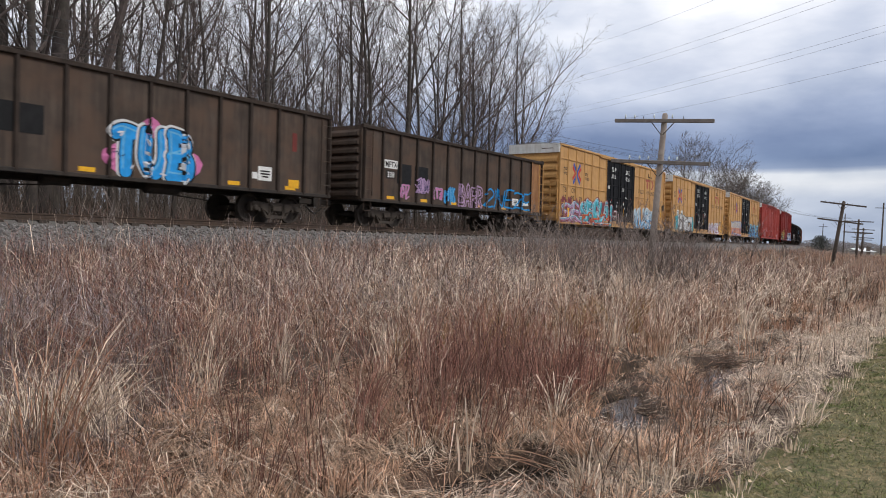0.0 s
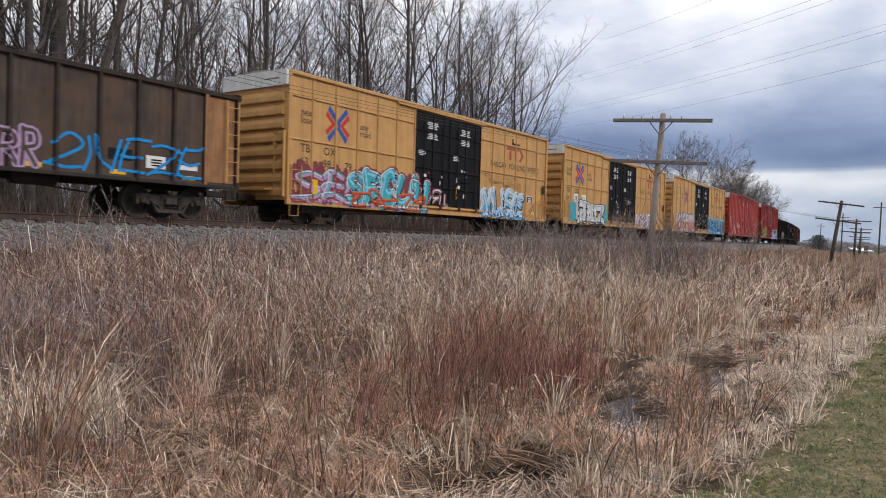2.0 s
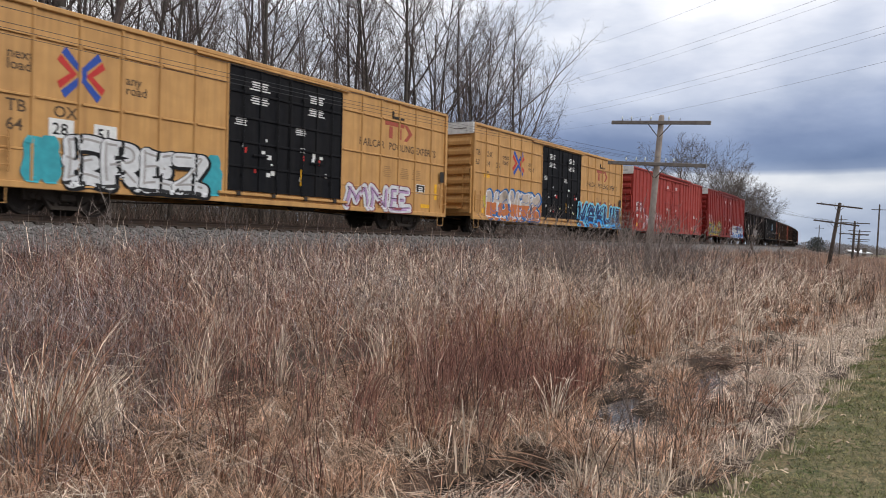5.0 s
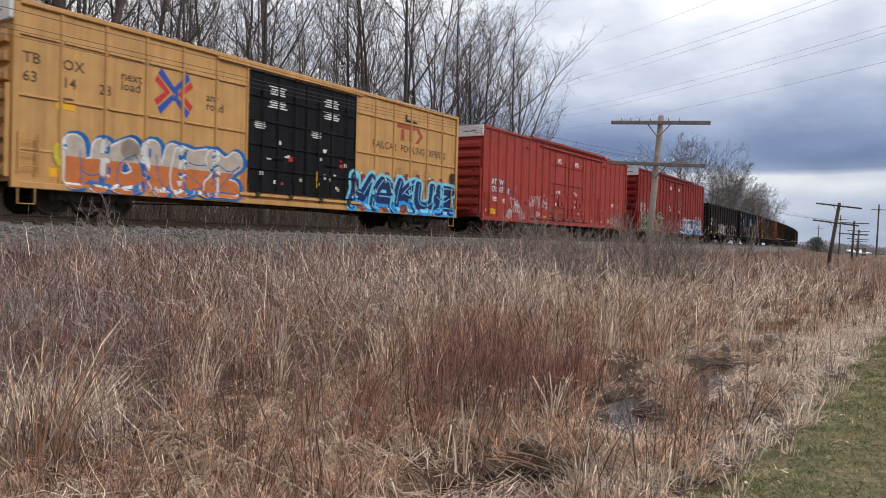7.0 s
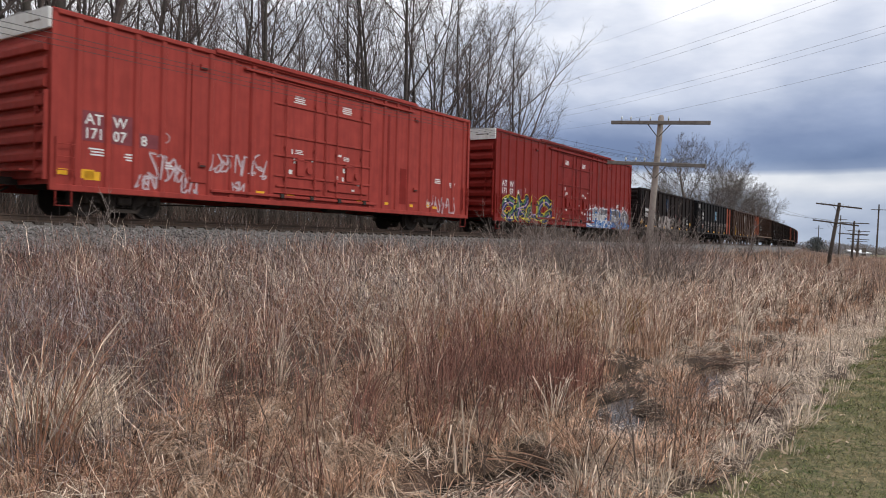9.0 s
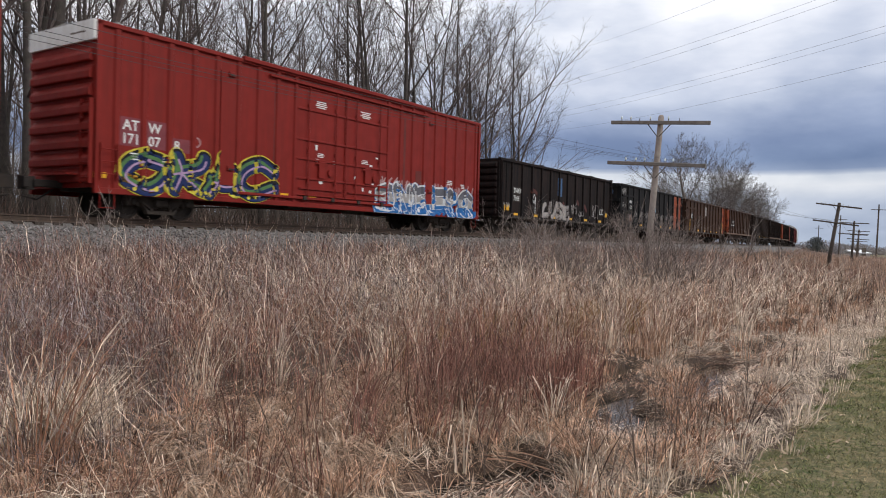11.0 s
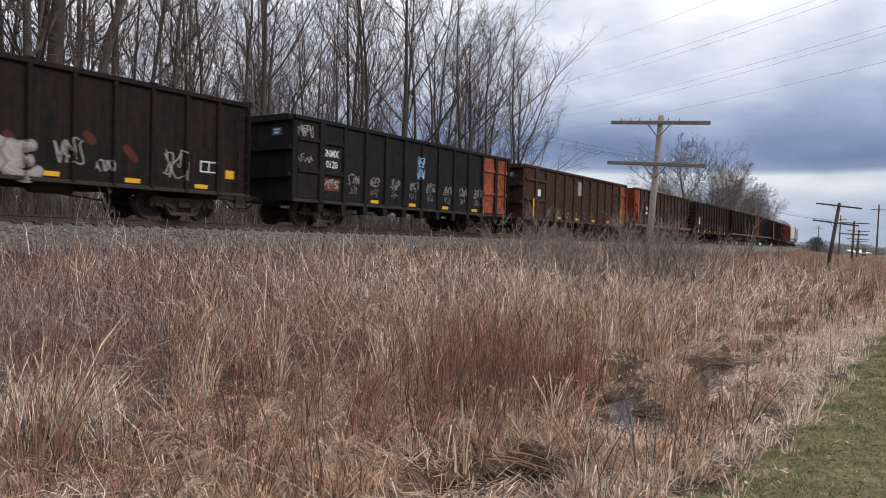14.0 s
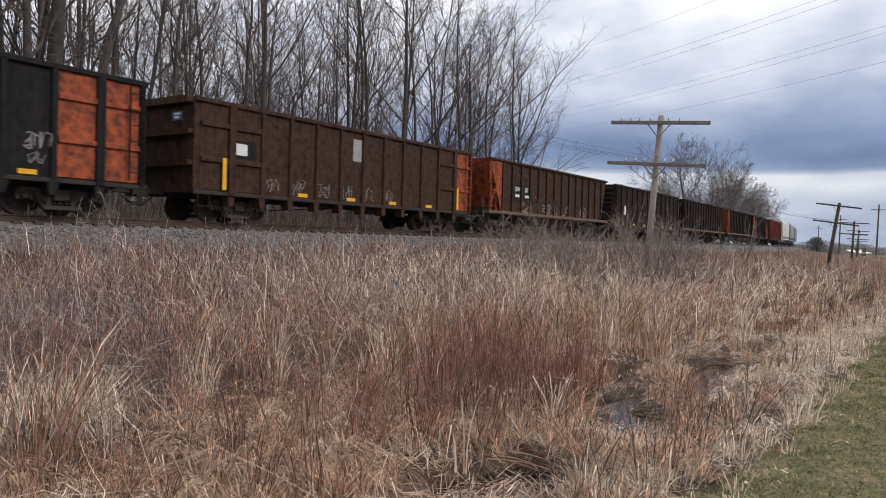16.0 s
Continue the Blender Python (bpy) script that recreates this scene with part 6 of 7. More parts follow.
def gondola(label, L, z0, z1, ribs, material, ends="corrugated", end_bay=None, rw=.07, rung=None, post_paint=None):
    car = thing("gondola_car", label, "gondola car", "cars of the train")
    half, pan, out = L / 2, 1.50, 1.60
    bays = [-half + .12 + (L - .24) * k / ribs for k in range(ribs + 1)]
    for s in (-1, 1):
        part("side_panel", Mesh().box(-half, half, s * pan - .02, s * pan + .02, z0, z1), material, car)
        part("top_chord", Mesh().box(-half, half, *sorted((s * (pan - .06), s * (out + .01))), z1 - .10, z1 + .04, .02), post_paint or material, car)
        part("side_sill", Mesh().box(-half, half, *sorted((s * (pan - .04), s * (out - .02))), z0 - .06, z0 + .05, .015), M_UNDER, car, "dark side sill")
    pme = Mesh()
    pme.v = [(x, -pan + y, z) for z in (z0, z1 - .08) for x, y in ((-rw, 0), (-rw * .7, -.10), (rw * .7, -.10), (rw, 0))]
    pme.f = [(0, 1, 5, 4), (1, 2, 6, 5), (2, 3, 7, 6), (3, 0, 4, 7), (0, 3, 2, 1), (4, 5, 6, 7)]
    post = pme.data("side_post", post_paint or material)
    foot = Mesh().prism_y([(-rw - .05, z0), (rw + .05, z0), (rw, z0 - .36), (-rw, z0 - .36)], -pan - .07, -pan + .25).data("post_foot", material) if ends != "corrugated" else None
    cap = Mesh().box(-rw - .05, rw + .05, -out - .02, -pan + .02, z1 + .04, z1 + .075).data("post_cap", post_paint or material)
    for k, x in enumerate(bays):
        if k or not end_bay:
            part("side_post", post, material, car, at=pose(x, 0, 0))
        if foot and 0 < k < ribs:
            part("post_foot", foot, material, car, at=pose(x, 0, 0))
        if k % 3 == 1 and not end_bay:
            part("post_cap", cap, material, car, at=pose(x, 0, 0))
    part("floor", Mesh().box(-half + .05, half - .05, -pan, pan, z0, z0 + .1), M_UNDER, car)
    if ends == "corrugated":
        corrugated_end(car, half, z0, z1, pan, material, 8, deep=.12)
    else:
        m = Mesh().box(-half, -half + .06, -pan, pan, z0, z1)
        part("end_wall", m, material, car)
        part("end_wall", Mesh().box(half - .06, half, -pan, pan, z0, z1), material, car)
        for k, zz in enumerate((z0 + .75, z0 + 1.65)):
            part("end_beam", Mesh().box(-half - .17, -half, -pan + .02, pan - .02, zz, zz + .16, .03), material, car)
        part("end_beam", Mesh().box(-half - .22, -half, -pan + .02, pan - .02, z1 - .16, z1 + .04, .03), material, car)
    for s in (-1, 1):
        if s > 0 or ends == "corrugated":
            ladder(car, s * (half - .32), -out, z0 + .15, z1 - .15, 6, rung if rung and s > 0 else material, .42)
        step(car, s * (half - .34), z0 - .02, material)
    if end_bay:
        part("end_post", Mesh().box(bays[1] - .12, bays[1] + .12, -out - .02, -pan, z0 - .06, z1, .02), material, car)
        part("end_post", Mesh().box(bays[-2] - .11, bays[-2] + .11, -out - .02, -pan, z0 - .06, z1, .02), material, car)
        part("marking_plate", Mesh().box(-half - .012, -half, -.98, -.52, z1 - .62, z1 - .36), P_FADEBLUE, car)
        part("marking_plate", Mesh().box(-half - .018, -half - .012, -.9, -.6, z1 - .46, z1 - .40).box(-half - .018, -half - .012, -.86, -.62, z1 - .57, z1 - .50), M_WHITE, car)
        # end bays with horizontal beams
        for a, b, m2 in ((bays[0], bays[1], end_bay[0]), (bays[1], bays[2], end_bay[0]), (bays[-3], bays[-2], end_bay[1]), (bays[-2], bays[-1], end_bay[-1])):
            part("end_bay", Mesh().box(a + rw, b - rw, -pan - .035, -pan - .02, z0 + .1, z1 - .1), m2, car)
            for f in (.36, .74):
                zz = z0 + (z1 - z0) * f
                part("bay_beam", Mesh().box(a + rw, b - rw, -out, -pan - .03, zz - .07, zz + .07, .015), m2, car)
    for k in range(1, ribs, 2):
        x = (bays[k] + bays[k + 1]) / 2 if k + 1 < len(bays) else bays[k]
        plate(car, x - .22, x + .22, z0 + .10, z0 + .22, -pan - .02, M_REFLEC, "reflector")
    underframe(car, half, z0 - .08)
    for s in (-1, 1):
        truck(car, s * (half - 2.05))
    surf = lambda x, z: pan + .02 + (.08 if min(abs(x - p) for p in bays) < rw * .85 else 0)
    return car, half, surf, pan + .02


def hopper(label, L, z0, z1, ribs, material, end_material, seed=0):
    """An open hopper or drop-bottom car with sloping ends and a flat walkway along the sill."""
    car = thing("open_hopper_car", label, "hopper car", "cars of the train")
    half, pan, out = L / 2, 1.48, 1.60
    a, b = -half + 1.25, half - .9
    for s in (-1, 1):
        m = Mesh().prism_y([(a, z0 + .1), (b, z0 + .1), (half - .15, z1), (-half + .15, z1)], s * pan - .02, s * pan + .02)
        part("side_panel", m, material, car)
        part("top_chord", Mesh().box(-half + .1, half - .1, *sorted((s * (pan - .05), s * out)), z1 - .08, z1 + .04, .02), material, car)
        part("side_sill", Mesh().box(-half, half, *sorted((s * (pan - .2), s * out)), z0 - .05, z0 + .10, .015), M_RUSTDECK, car, "rusty flat side sill")
    post = Mesh().box(-.045, .045, -out + .02, -pan, z0 + .1, z1 - .05, .01).data("side_post", material)
    for k in range(ribs + 1):
        part("side_post", post, material, car, at=pose(a + .1 + (b - a - .2) * k / ribs, 0, 0))
    # sloping ends
    part("end_slope", Mesh().prism_y([(-half + .12, z1), (-half + .2, z1), (a + .2, z0 + .1), (a + .1, z0 + .1)], -pan, pan), end_material, car)
    part("end_slope", Mesh().prism_y([(half - .12, z1), (half - .2, z1), (b - .2, z0 + .1), (b - .1, z0 + .1)], -pan, pan), end_material, car)
    part("end_panel", Mesh().prism_y([(-half + .15, z1 - .05), (a + .25, z1 - .05), (a + .25, z0 + .1), (a, z0 + .1)], -pan - .035, -pan - .022), end_material, car, "bright rust-orange end panel")
    br = Mesh().tube([(-half + .15, -pan - .04, z1 - .1), (-half + .18, -pan - .04, z0 + .1)], .05, 6).tube([(-half + .2, -pan - .02, z0 + .15), (a - .1, -pan - .02, z1 - .4)], .04, 5)
    part("end_brace", br, end_material, car)
    ladder(car, -half + .32, -out, z0 + .1, z1 - .2, 6, end_material, .42)
    for s in (-1, 1):
        step(car, s * (half - .34), z0 - .02, material)
    part("hopper_bottom", Mesh().prism_y([(-half + 3.6, z0), (half - 3.6, z0), (half - 4.4, z0 - .45), (-half + 4.4, z0 - .45)], -1.1, 1.1), material, car)
    underframe(car, half, z0 - .02)
    for s in (-1, 1):
        truck(car, s * (half - 2.0))
    surf = lambda x, z: pan + .02
    return car, half, surf, pan + .02


def covered_hopper(label, L, z0, z1, material, seed=0):
    car = thing("covered_hopper_car", label, "covered hopper", "cars of the train")
    half = L / 2
    prof = []
    for k in range(13):
        a = math.pi * k / 12
        prof.append((-1.6 * math.cos(a), z1 - 1.1 + 1.1 * math.sin(a)))
    prof += [(1.6, z0 + .5), (1.2, z0), (-1.2, z0), (-1.6, z0 + .5)]
    part("body", Mesh().sweep_x(prof, -half + .3, half - .3), material, car, smooth=False)
    part("roof_walk", Mesh().box(-half + .3, half - .3, -.35, .35, z1 + .04, z1 + .09), M_GALV, car)
    part("side_sill", Mesh().box(-half, half, -1.58, 1.58, z0 - .1, z0 + .08, .02), material, car)
    for k in range(4):
        x = -half + 2.6 + (L - 5.2) * k / 3
        part("hopper_bottom", Mesh().prism_y([(x - 1.3, z0), (x + 1.3, z0), (x + .4, z0 - .5), (x - .4, z0 - .5)], -1.0, 1.0), material, car)
    ladder(car, -half + .35, -1.6, z0, z1 - .6, 8, material)
    underframe(car, half, z0 - .02)
    for s in (-1, 1):
        truck(car, s * (half - 2.0))
    return car, half, (lambda x, z: 1.6), 1.6


M_GALV = mat("galvanized_roof", (.36, .36, .35), (.28, .28, .275), 3, .6, .05, 20, metal=.3, stain=(.20, .12, .07), samt=.5)
M_RUSTPATCH = mat("rust_patch", (.16, .06, .035), (.10, .04, .025), 5, .8, .1, 30)
M_RUSTDECK = mat("rusty_sill", (.16, .10, .065), (.11, .07, .048), 5, .85, .15, 30)
M_HOPWHITE = mat("offwhite_hopper_paint", (.60, .60, .57), (.52, .52, .50), 2, .55, .04, 20, stain=(.25, .2, .14), samt=.5, streak=True)
M_HOPGREY = mat("grey_hopper_paint", (.26, .27, .27), (.21, .22, .22), 2, .55, .04, 20, stain=(.12, .1, .08), samt=.5, streak=True)
M_DKRED = mat("dull_red_paint", (.15, .024, .018), (.12, .020, .016), 2, .65, .06, 20, stain=(.07, .016, .012), samt=.5, streak=True)

TRAIN = []          # (car, arc length of its middle at the start)


def couple(made, s_left, s_right):
    TRAIN.append((made[0], (s_left + s_right) / 2))
    return made


def build_train():
    # two brown gondolas
    c, h, sf, pan = couple(gondola("brown high-sided steel gondola with blue bubble graffiti", 15.3, .98, 3.72, 13, M_BROWNGON, rw=.06, post_paint=M_BROWNPOST), 3.95, 19.25)
    daub(c, sf, P_PINK, .50, [[(-.62, 1.75), (-.42, 1.45), (-.05, 1.22)], [(-.55, 1.6), (-.1, 1.6)], [(.45, 2.3), (.62, 2.42), (.85, 2.28)], [(1.75, 1.62), (2.1, 1.55), (1.8, 1.3)]], "pink sprayed shading")
    word(c, sf, "TUB", -.50, 1.95, 1.14, 2.30, [(P_WHITE, .50, -.02, .02), (P_BLACK, .43, .01, -.01), (P_AZURE, .34, 0, 0), (P_SKY, .05, -.08, .08)], "blue bubble letter edged in black and white", 5, .80, .04)
    daub(c, over_paint(sf), P_WHITE, .05, [[(-.38, 2.16), (-.2, 2.2), (-.3, 2.08)], [(.5, 2.1), (.55, 1.9)], [(1.72, 2.1), (1.78, 1.95)], [(.02, 1.26), (.1, 1.36)], [(.9, 1.2), (1.1, 1.17)]], "white spray highlights", .012)
    daub(c, sf, P_NAVY, .025, [[(-.5, 1.62), (-.35, 1.68), (-.3, 1.55), (-.12, 1.62)], [(1.86, 1.52), (1.95, 1.6), (2.05, 1.5)]], "thin dark scribble", .008)
    plate(c, -3.4, -2.25, 1.85, 2.55, -pan, P_BLACK, "paint_patch"); plate(c, -4.6, -3.65, 1.85, 2.55, -pan, P_BLACK, "paint_patch")
    plate(c, 4.42, 4.98, 1.30, 1.74, -pan, M_WHITE); plate(c, 4.18, 4.40, 1.34, 1.54, -pan, M_WHITE); bars(c, 4.5, -pan - .008, 1.40, .40, .26, 3, M_BLACKGON, seed=2)
    plate(c, 5.85, 6.05, 2.35, 2.95, -pan, M_DKRED, "paint_patch")
    plate(c, 5.72, 6.18, 1.15, 1.42, -pan, M_REFLEC, "reflector")
    c, h, sf, pan = couple(gondola("brown high-sided steel gondola with pink and blue tags", 14.5, .98, 3.70, 13, M_BROWNGON, rw=.06, rung=M_YELLOW, post_paint=M_BROWNPOST), 20.9, 35.4)
    plate(c, -h + 1.36, -h + 2.16, 2.26, 2.58, -pan, M_WHITE); letters(c, "MFTX", -h + 1.40, -pan - .010, 2.31, .31, M_BLACKGON, squeeze=.92); plate(c, -h + 1.42, -h + 2.1, 1.86, 2.20, -pan, M_UNDER, "paint_patch"); letters(c, "338", -h + 1.52, -pan - .010, 1.92, .30, M_WHITE)
    plate(c, -h + 2.15, -h + 3.07, 1.72, 2.5, -pan, P_BLACK, "paint_patch"); plate(c, -h + 3.3, -h + 4.22, 1.72, 2.5, -pan, P_BLACK, "paint_patch")
    graffiti(c, sf, -h + 2.2, -h + 2.95, 1.15, 1.65, 3, 7, [(P_LILAC, .10, 0, 0), (P_PINK, .04, 0, 0)], "pink spray tag")
    graffiti(c, over_paint(sf), -h + 3.35, -h + 4.2, 1.45, 2.05, 4, 8, [(P_LILAC, .22, 0, 0), (P_NAVY, .03, 0, 0)], "lilac spray tag")
    graffiti(c, sf, -h + 4.5, -h + 5.25, 1.25, 1.75, 3, 9, [(P_LILAC, .14, 0, 0), (P_PINK, .05, 0, 0)], "pink spray tag")
    graffiti(c, sf, -h + 5.45, -h + 6.25, 1.10, 1.85, 4, 10, [(P_BRIGHT, .15, 0, 0), (P_SKY, .05, 0, 0)], "blue spray tag")
    word(c, sf, "BARR", -h + 6.55, -h + 8.5, 1.08, 1.95, [(P_LILAC, .20, 0, 0), (M_BROWNGON, .085, 0, 0)], "lilac outlined letter", 12, .84)
    word(c, sf, "2NEZE", -h + 8.75, -h + 13.2, 1.12, 1.98, [(P_BRIGHT, .080, 0, 0)], "bright blue thin spray letter", 14, .92, .25, .10, .12)
    part("end_bay", Mesh().box(h - 1.17, h - .20, -pan - .012, -pan + .002, 1.09, 3.58), M_OCHRE, c, "ochre-painted rusty end panel")
    part("end_bay", Mesh().box(h - 1.30, h - 1.19, -1.606, -1.596, 1.0, 3.62), M_OCHRE, c, "ochre-painted end post")
    spray(c, sf, h - 1.1, h - .6, 1.25, 1.9, P_GHOST, 77, 7, .06)
    plate(c, -h + 11.35, -h + 11.95, 1.32, 1.66, -pan - .01, M_WHITE); bars(c, -h + 11.48, -pan - .018, 1.38, .36, .22, 3, M_BLACKGON, seed=6)
    plate(c, -h + 12.35, -h + 13.0, 1.36, 1.50, -pan - .01, M_WHITE); plate(c, -h + 10.25, -h + 10.95, 1.45, 1.75, -pan, P_BLACK, "paint_patch")
    # three yellow boxcars
    spots = ((37.36, 56.11, "639879"), (58.22, 76.8, "642851"), (78.95, 97.72, "631423"))
    for k, (a, b, number) in enumerate(spots):
        lab = ("yellow high-cube boxcar, black plug doors, teal and red graffiti", "yellow high-cube boxcar, black plug doors, white block graffiti",
               "yellow high-cube boxcar, black plug doors, orange and navy graffiti")[k]
        c, h, sf, pan = couple(boxcar(lab, b - a, M_YELLOW, True, 40 + k), a, b)
        yellow_marks(c, h, pan, number, k == 2)
        if k == 0:
            spray(c, sf, -h + .2, -1.5, .66, 2.15, P_MAROON, 3, 34, .3)
            spray(c, sf, -h + .6, -h + 4.5, .66, 1.75, P_LILAC, 13, 14, .26)
            word(c, sf, "SREUN", -h + 3.0, -1.55, .78, 1.86, [(P_MAROON, .56, .04, .02), (P_WHITE, .47, 0, 0), (P_NAVY, .41, .02, -.02), (P_TEAL, .35, 0, 0), (P_CYAN, .10, -.07, .08)], "teal letter edged in navy, white and maroon", 31, .94, .16, .09, .14)
            graffiti(c, over_paint(sf), -h + 3.2, -1.7, .72, 1.3, 5, 39, [(P_ORANGE, .10, 0, 0), (P_RED, .05, .02, -.03)], "orange and red spray strokes")
            word(c, sf, "SE", -h + .45, -h + 2.9, .78, 1.7, [(P_MAROON, .34, .03, 0), (P_LILAC, .20, 0, 0), (P_TEAL, .06, .08, .05), (P_WHITE, .04, -.10, .06)], "mauve letter shaded maroon", 30, .9, .1, .10, .14)
            plate(c, -h + 1.15, -h + 1.45, 1.0, 1.5, -pan - .03, M_REFLEC, "reflector")
            graffiti(c, sf, -1.9, .1, .98, 1.6, 3, 35, [(P_MAROON, .22, 0, 0), (P_WHITE, .07, 0, 0)], "maroon and white spray strokes")
            graffiti(c, sf, 3.0, 6.4, 2.15, 2.65, 4, 55, [(M_OCHRE, .03, 0, 0)], "faint brown scribble", .1)
            word(c, sf, "NUSE", 2.8, 6.8, .80, 1.82, [(P_WHITE, .50, 0, 0), (P_NAVY, .44, .05, -.04), (P_SKY, .35, 0, 0), (P_PALEBLUE, .35, 0, 0, 1.25, 9.0), (P_WHITE, .05, -.07, .09), (P_NAVY, .03, .08, -.07)], "pale blue bubble letter shaded navy", 33, .88, .20, .10, .14)
        elif k == 1:
            daub(c, sf, P_TEAL, .50, [[(-h + 1.35, 1.7), (-h + 1.3, 1.3), (-h + 1.35, .85)], [(-h + 1.5, 1.5), (-h + 1.7, 1.0)], [(-h + 6.15, 1.72), (-h + 6.25, 1.2), (-h + 6.3, .8)], [(-h + 6.45, 1.6), (-h + 6.5, .85)], [(-h + 1.2, 1.85), (-h + 1.15, .75)], [(-h + 1.55, 1.9), (-h + 1.6, .75)], [(-h + 6.4, 1.95), (-h + 6.45, .75)]], "teal sprayed edge")
            word(c, sf, "EREZ", -h + 1.9, -h + 6.1, .84, 1.80, [(P_BLACK, .52, .04, -.03), (P_WHITE, .38, 0, 0), (P_GREY, .06, -.05, .08)], "white block letter shaded black", 36, .86, .02, .02)
            word(c, sf, "MNE", 2.9, 6.6, .78, 1.5, [(P_MAROON, .42, .03, 0), (P_WHITE, .35, 0, 0), (P_LILAC, .14, .04, -.02), (P_BLACK, .03, -.04, .02)], "white and lilac letter", 37, .88, .05, .05)
            for px, t in ((-7.75, "28"), (-6.6, "51")):
                plate(c, px, px + .62, 1.88, 2.34, -pan - .006, M_WHITE); letters(c, t, px + .08, -pan - .014, 1.96, .40, M_BLACKDOOR)
        else:
            spray(c, sf, -h + 1.7, -2.5, .68, 1.9, P_ORANGE, 5, 30, .36)
            daub(c, sf, P_YEL, .34, [[(-2.75, 1.5), (-2.65, 1.1), (-2.6, .8)], [(-h + 1.15, 1.75), (-h + 1.2, 1.2)]], "yellow-green sprayed edge")
            word(c, sf, "HOVEZ", -h + 1.35, -2.75, .84, 1.82, [(P_BLUE, .74, .06, .03), (P_WHITE, .60, -.02, .02), (P_ORANGE, .54, 0, 0), (P_BEIGE, .54, 0, 0, 1.46, 9.0), (P_BLUE, .03, .14, -.12)], "beige and orange bubble letter shaded blue", 41, .80, .08, .05, .12)
            spray(c, sf, 2.75, h - .25, .64, 2.25, P_MAROON, 6, 26, .36)
            word(c, sf, "MAKUE", 2.35, h - .35, .84, 1.84, [(P_CYAN, .66, 0, 0), (P_AZURE, .60, .03, -.05, .62, 1.2), (P_NAVY, .42, 0, 0), (P_SKY, .05, .08, .08)], "navy block letter edged in cyan", 45, .86, .14, .06, .10)
            for q in range(9):
                star(c, 3.0 + .72 * q, 2.02 + .14 * math.sin(q * 2.3), .085, sf, P_YELPALE)
            for px, pz in ((-.1, 1.5), (.75, 1.45), (1.35, 1.62), (1.75, 1.3)):
                star(c, px, pz, .09, lambda x, z: 1.55, P_YELPALE)
    # two red boxcars
    for k, (a, b) in enumerate(((99.87, 118.7), (121.03, 139.62))):
        M = M_REDCAR if k == 0 else M_REDCAR2
        lab = ("faded red double-door boxcar with white scrawled tags", "deep red double-door boxcar with blue and white graffiti")[k]
        c, h, sf, pan = couple(boxcar(lab, b - a, M, False, 60 + k), a, b)
        y = -pan
        for pa, pb, pt in ((-8.60, -7.98, 2.66), (-7.82, -7.18, 2.66), (-7.02, -6.42, 2.28)):
            plate(c, pa, pb, 1.90, pt, y, P_MAROON, "paint_patch")
        letters(c, "AT", -8.52, y - .010, 2.33, .38, M_WHITE); letters(c, "W", -7.76, y - .010, 2.33, .38, M_WHITE)
        letters(c, "171", -8.55, y - .010, 1.97, .38, M_WHITE, squeeze=.95); letters(c, "07", -7.76, y - .010, 1.97, .38, M_WHITE)
        letters(c, "8", -6.95, y - .010, 1.95, .38, M_WHITE)
        plate(c, -8.75, -8.25, .95, 1.18, y, M_REFLEC, "reflector"); plate(c, -9.3, -8.95, 1.0, 1.15, y, M_REFLEC, "reflector")
        for vx in (-5.1, 5.3):
            part("vent_panel", Mesh().box(vx - .28, vx + .28, -pan - .035, -pan, 1.1, 4.5, .01), M, c)
            for vz in (1.55, 4.36):
                part("vent", Mesh().box(vx - .02, vx + .22, -pan - .09, -pan - .03, vz, vz + .14, .01), M, c)
                # dark strip on the box stands in for the vent's shadow
                part("vent_shadow", Mesh().box(vx, vx + .2, -pan - .092, -pan - .089, vz + .015, vz + .06), M_UNDER, c)
        for vx, w, za, zb in ((-3.25, .14, 1.2, 4.4), (3.6, .14, 1.3, 4.4), (4.45, .4, 1.0, 2.4)):
            plate(c, vx, vx + w, za, zb, -pan, M_REDCAR2 if k == 0 else M_DKRED, "paint_patch", "darker red paint patch")
        part("door_hood", Mesh().box(-4.6, 5.3, -1.66, -1.5, 4.93, 5.07, .02), M, c)
        for q, (x, z) in enumerate(((-h + 1.0, 1.55), (-h + 1.95, 1.5), (-h + 3.0, 1.4), (h - 2.6, 2.0), (h - 1.5, 1.9))):
            bars(c, x, -pan - .003, z, .5, .22, 3, M_WHITE, seed=q + 70)
        for px in (-2.9, -1.6, 1.9, 3.4, 5.0, 6.7):
            plate(c, px, px + .34, .92, 1.02, -pan - .002, M_REFLEC, "reflector")
        ring = Mesh().lathe_y([(.11, 0), (.15, 0), (.15, -.006), (.11, -.006), (.11, 0)], -6.2, -pan - .002, 2.25, 20)
        part("painted_ring", ring, P_LILACW, c)
        if k == 0:
            for q, (x0, x1, z0, z1, n) in enumerate(((-6.75, -5.6, 1.05, 1.8, 5), (-4.75, -3.9, 1.45, 2.0, 4), (-3.8, -2.5, 1.4, 2.1, 5), (-4.0, -3.4, .85, 1.25, 3), (-7.15, -6.45, .8, 1.2, 3), (-5.7, -5.1, .75, 1.25, 3), (6.3, 8.4, .75, 1.5, 5))):
                graffiti(c, sf, x0, x1, z0, z1, n, 80 + q, [(P_LILACW, .075, .02, .02), (P_PALELILAC, .034, 0, 0)], "white scrawled tag", .15)
        else:
            word(c, sf, "OKAC", -h + .9, -h + 6.0, .86, 1.82, [(P_YEL, .56, 0, 0), (P_BLACK, .50, .02, -.01), (P_NAVY, .40, .03, -.04), (P_FOREST, .10, -.07, .07), (P_LILAC, .06, .08, -.08)], "navy and green letter edged in yellow", 90, .88, .10, .08, .12)
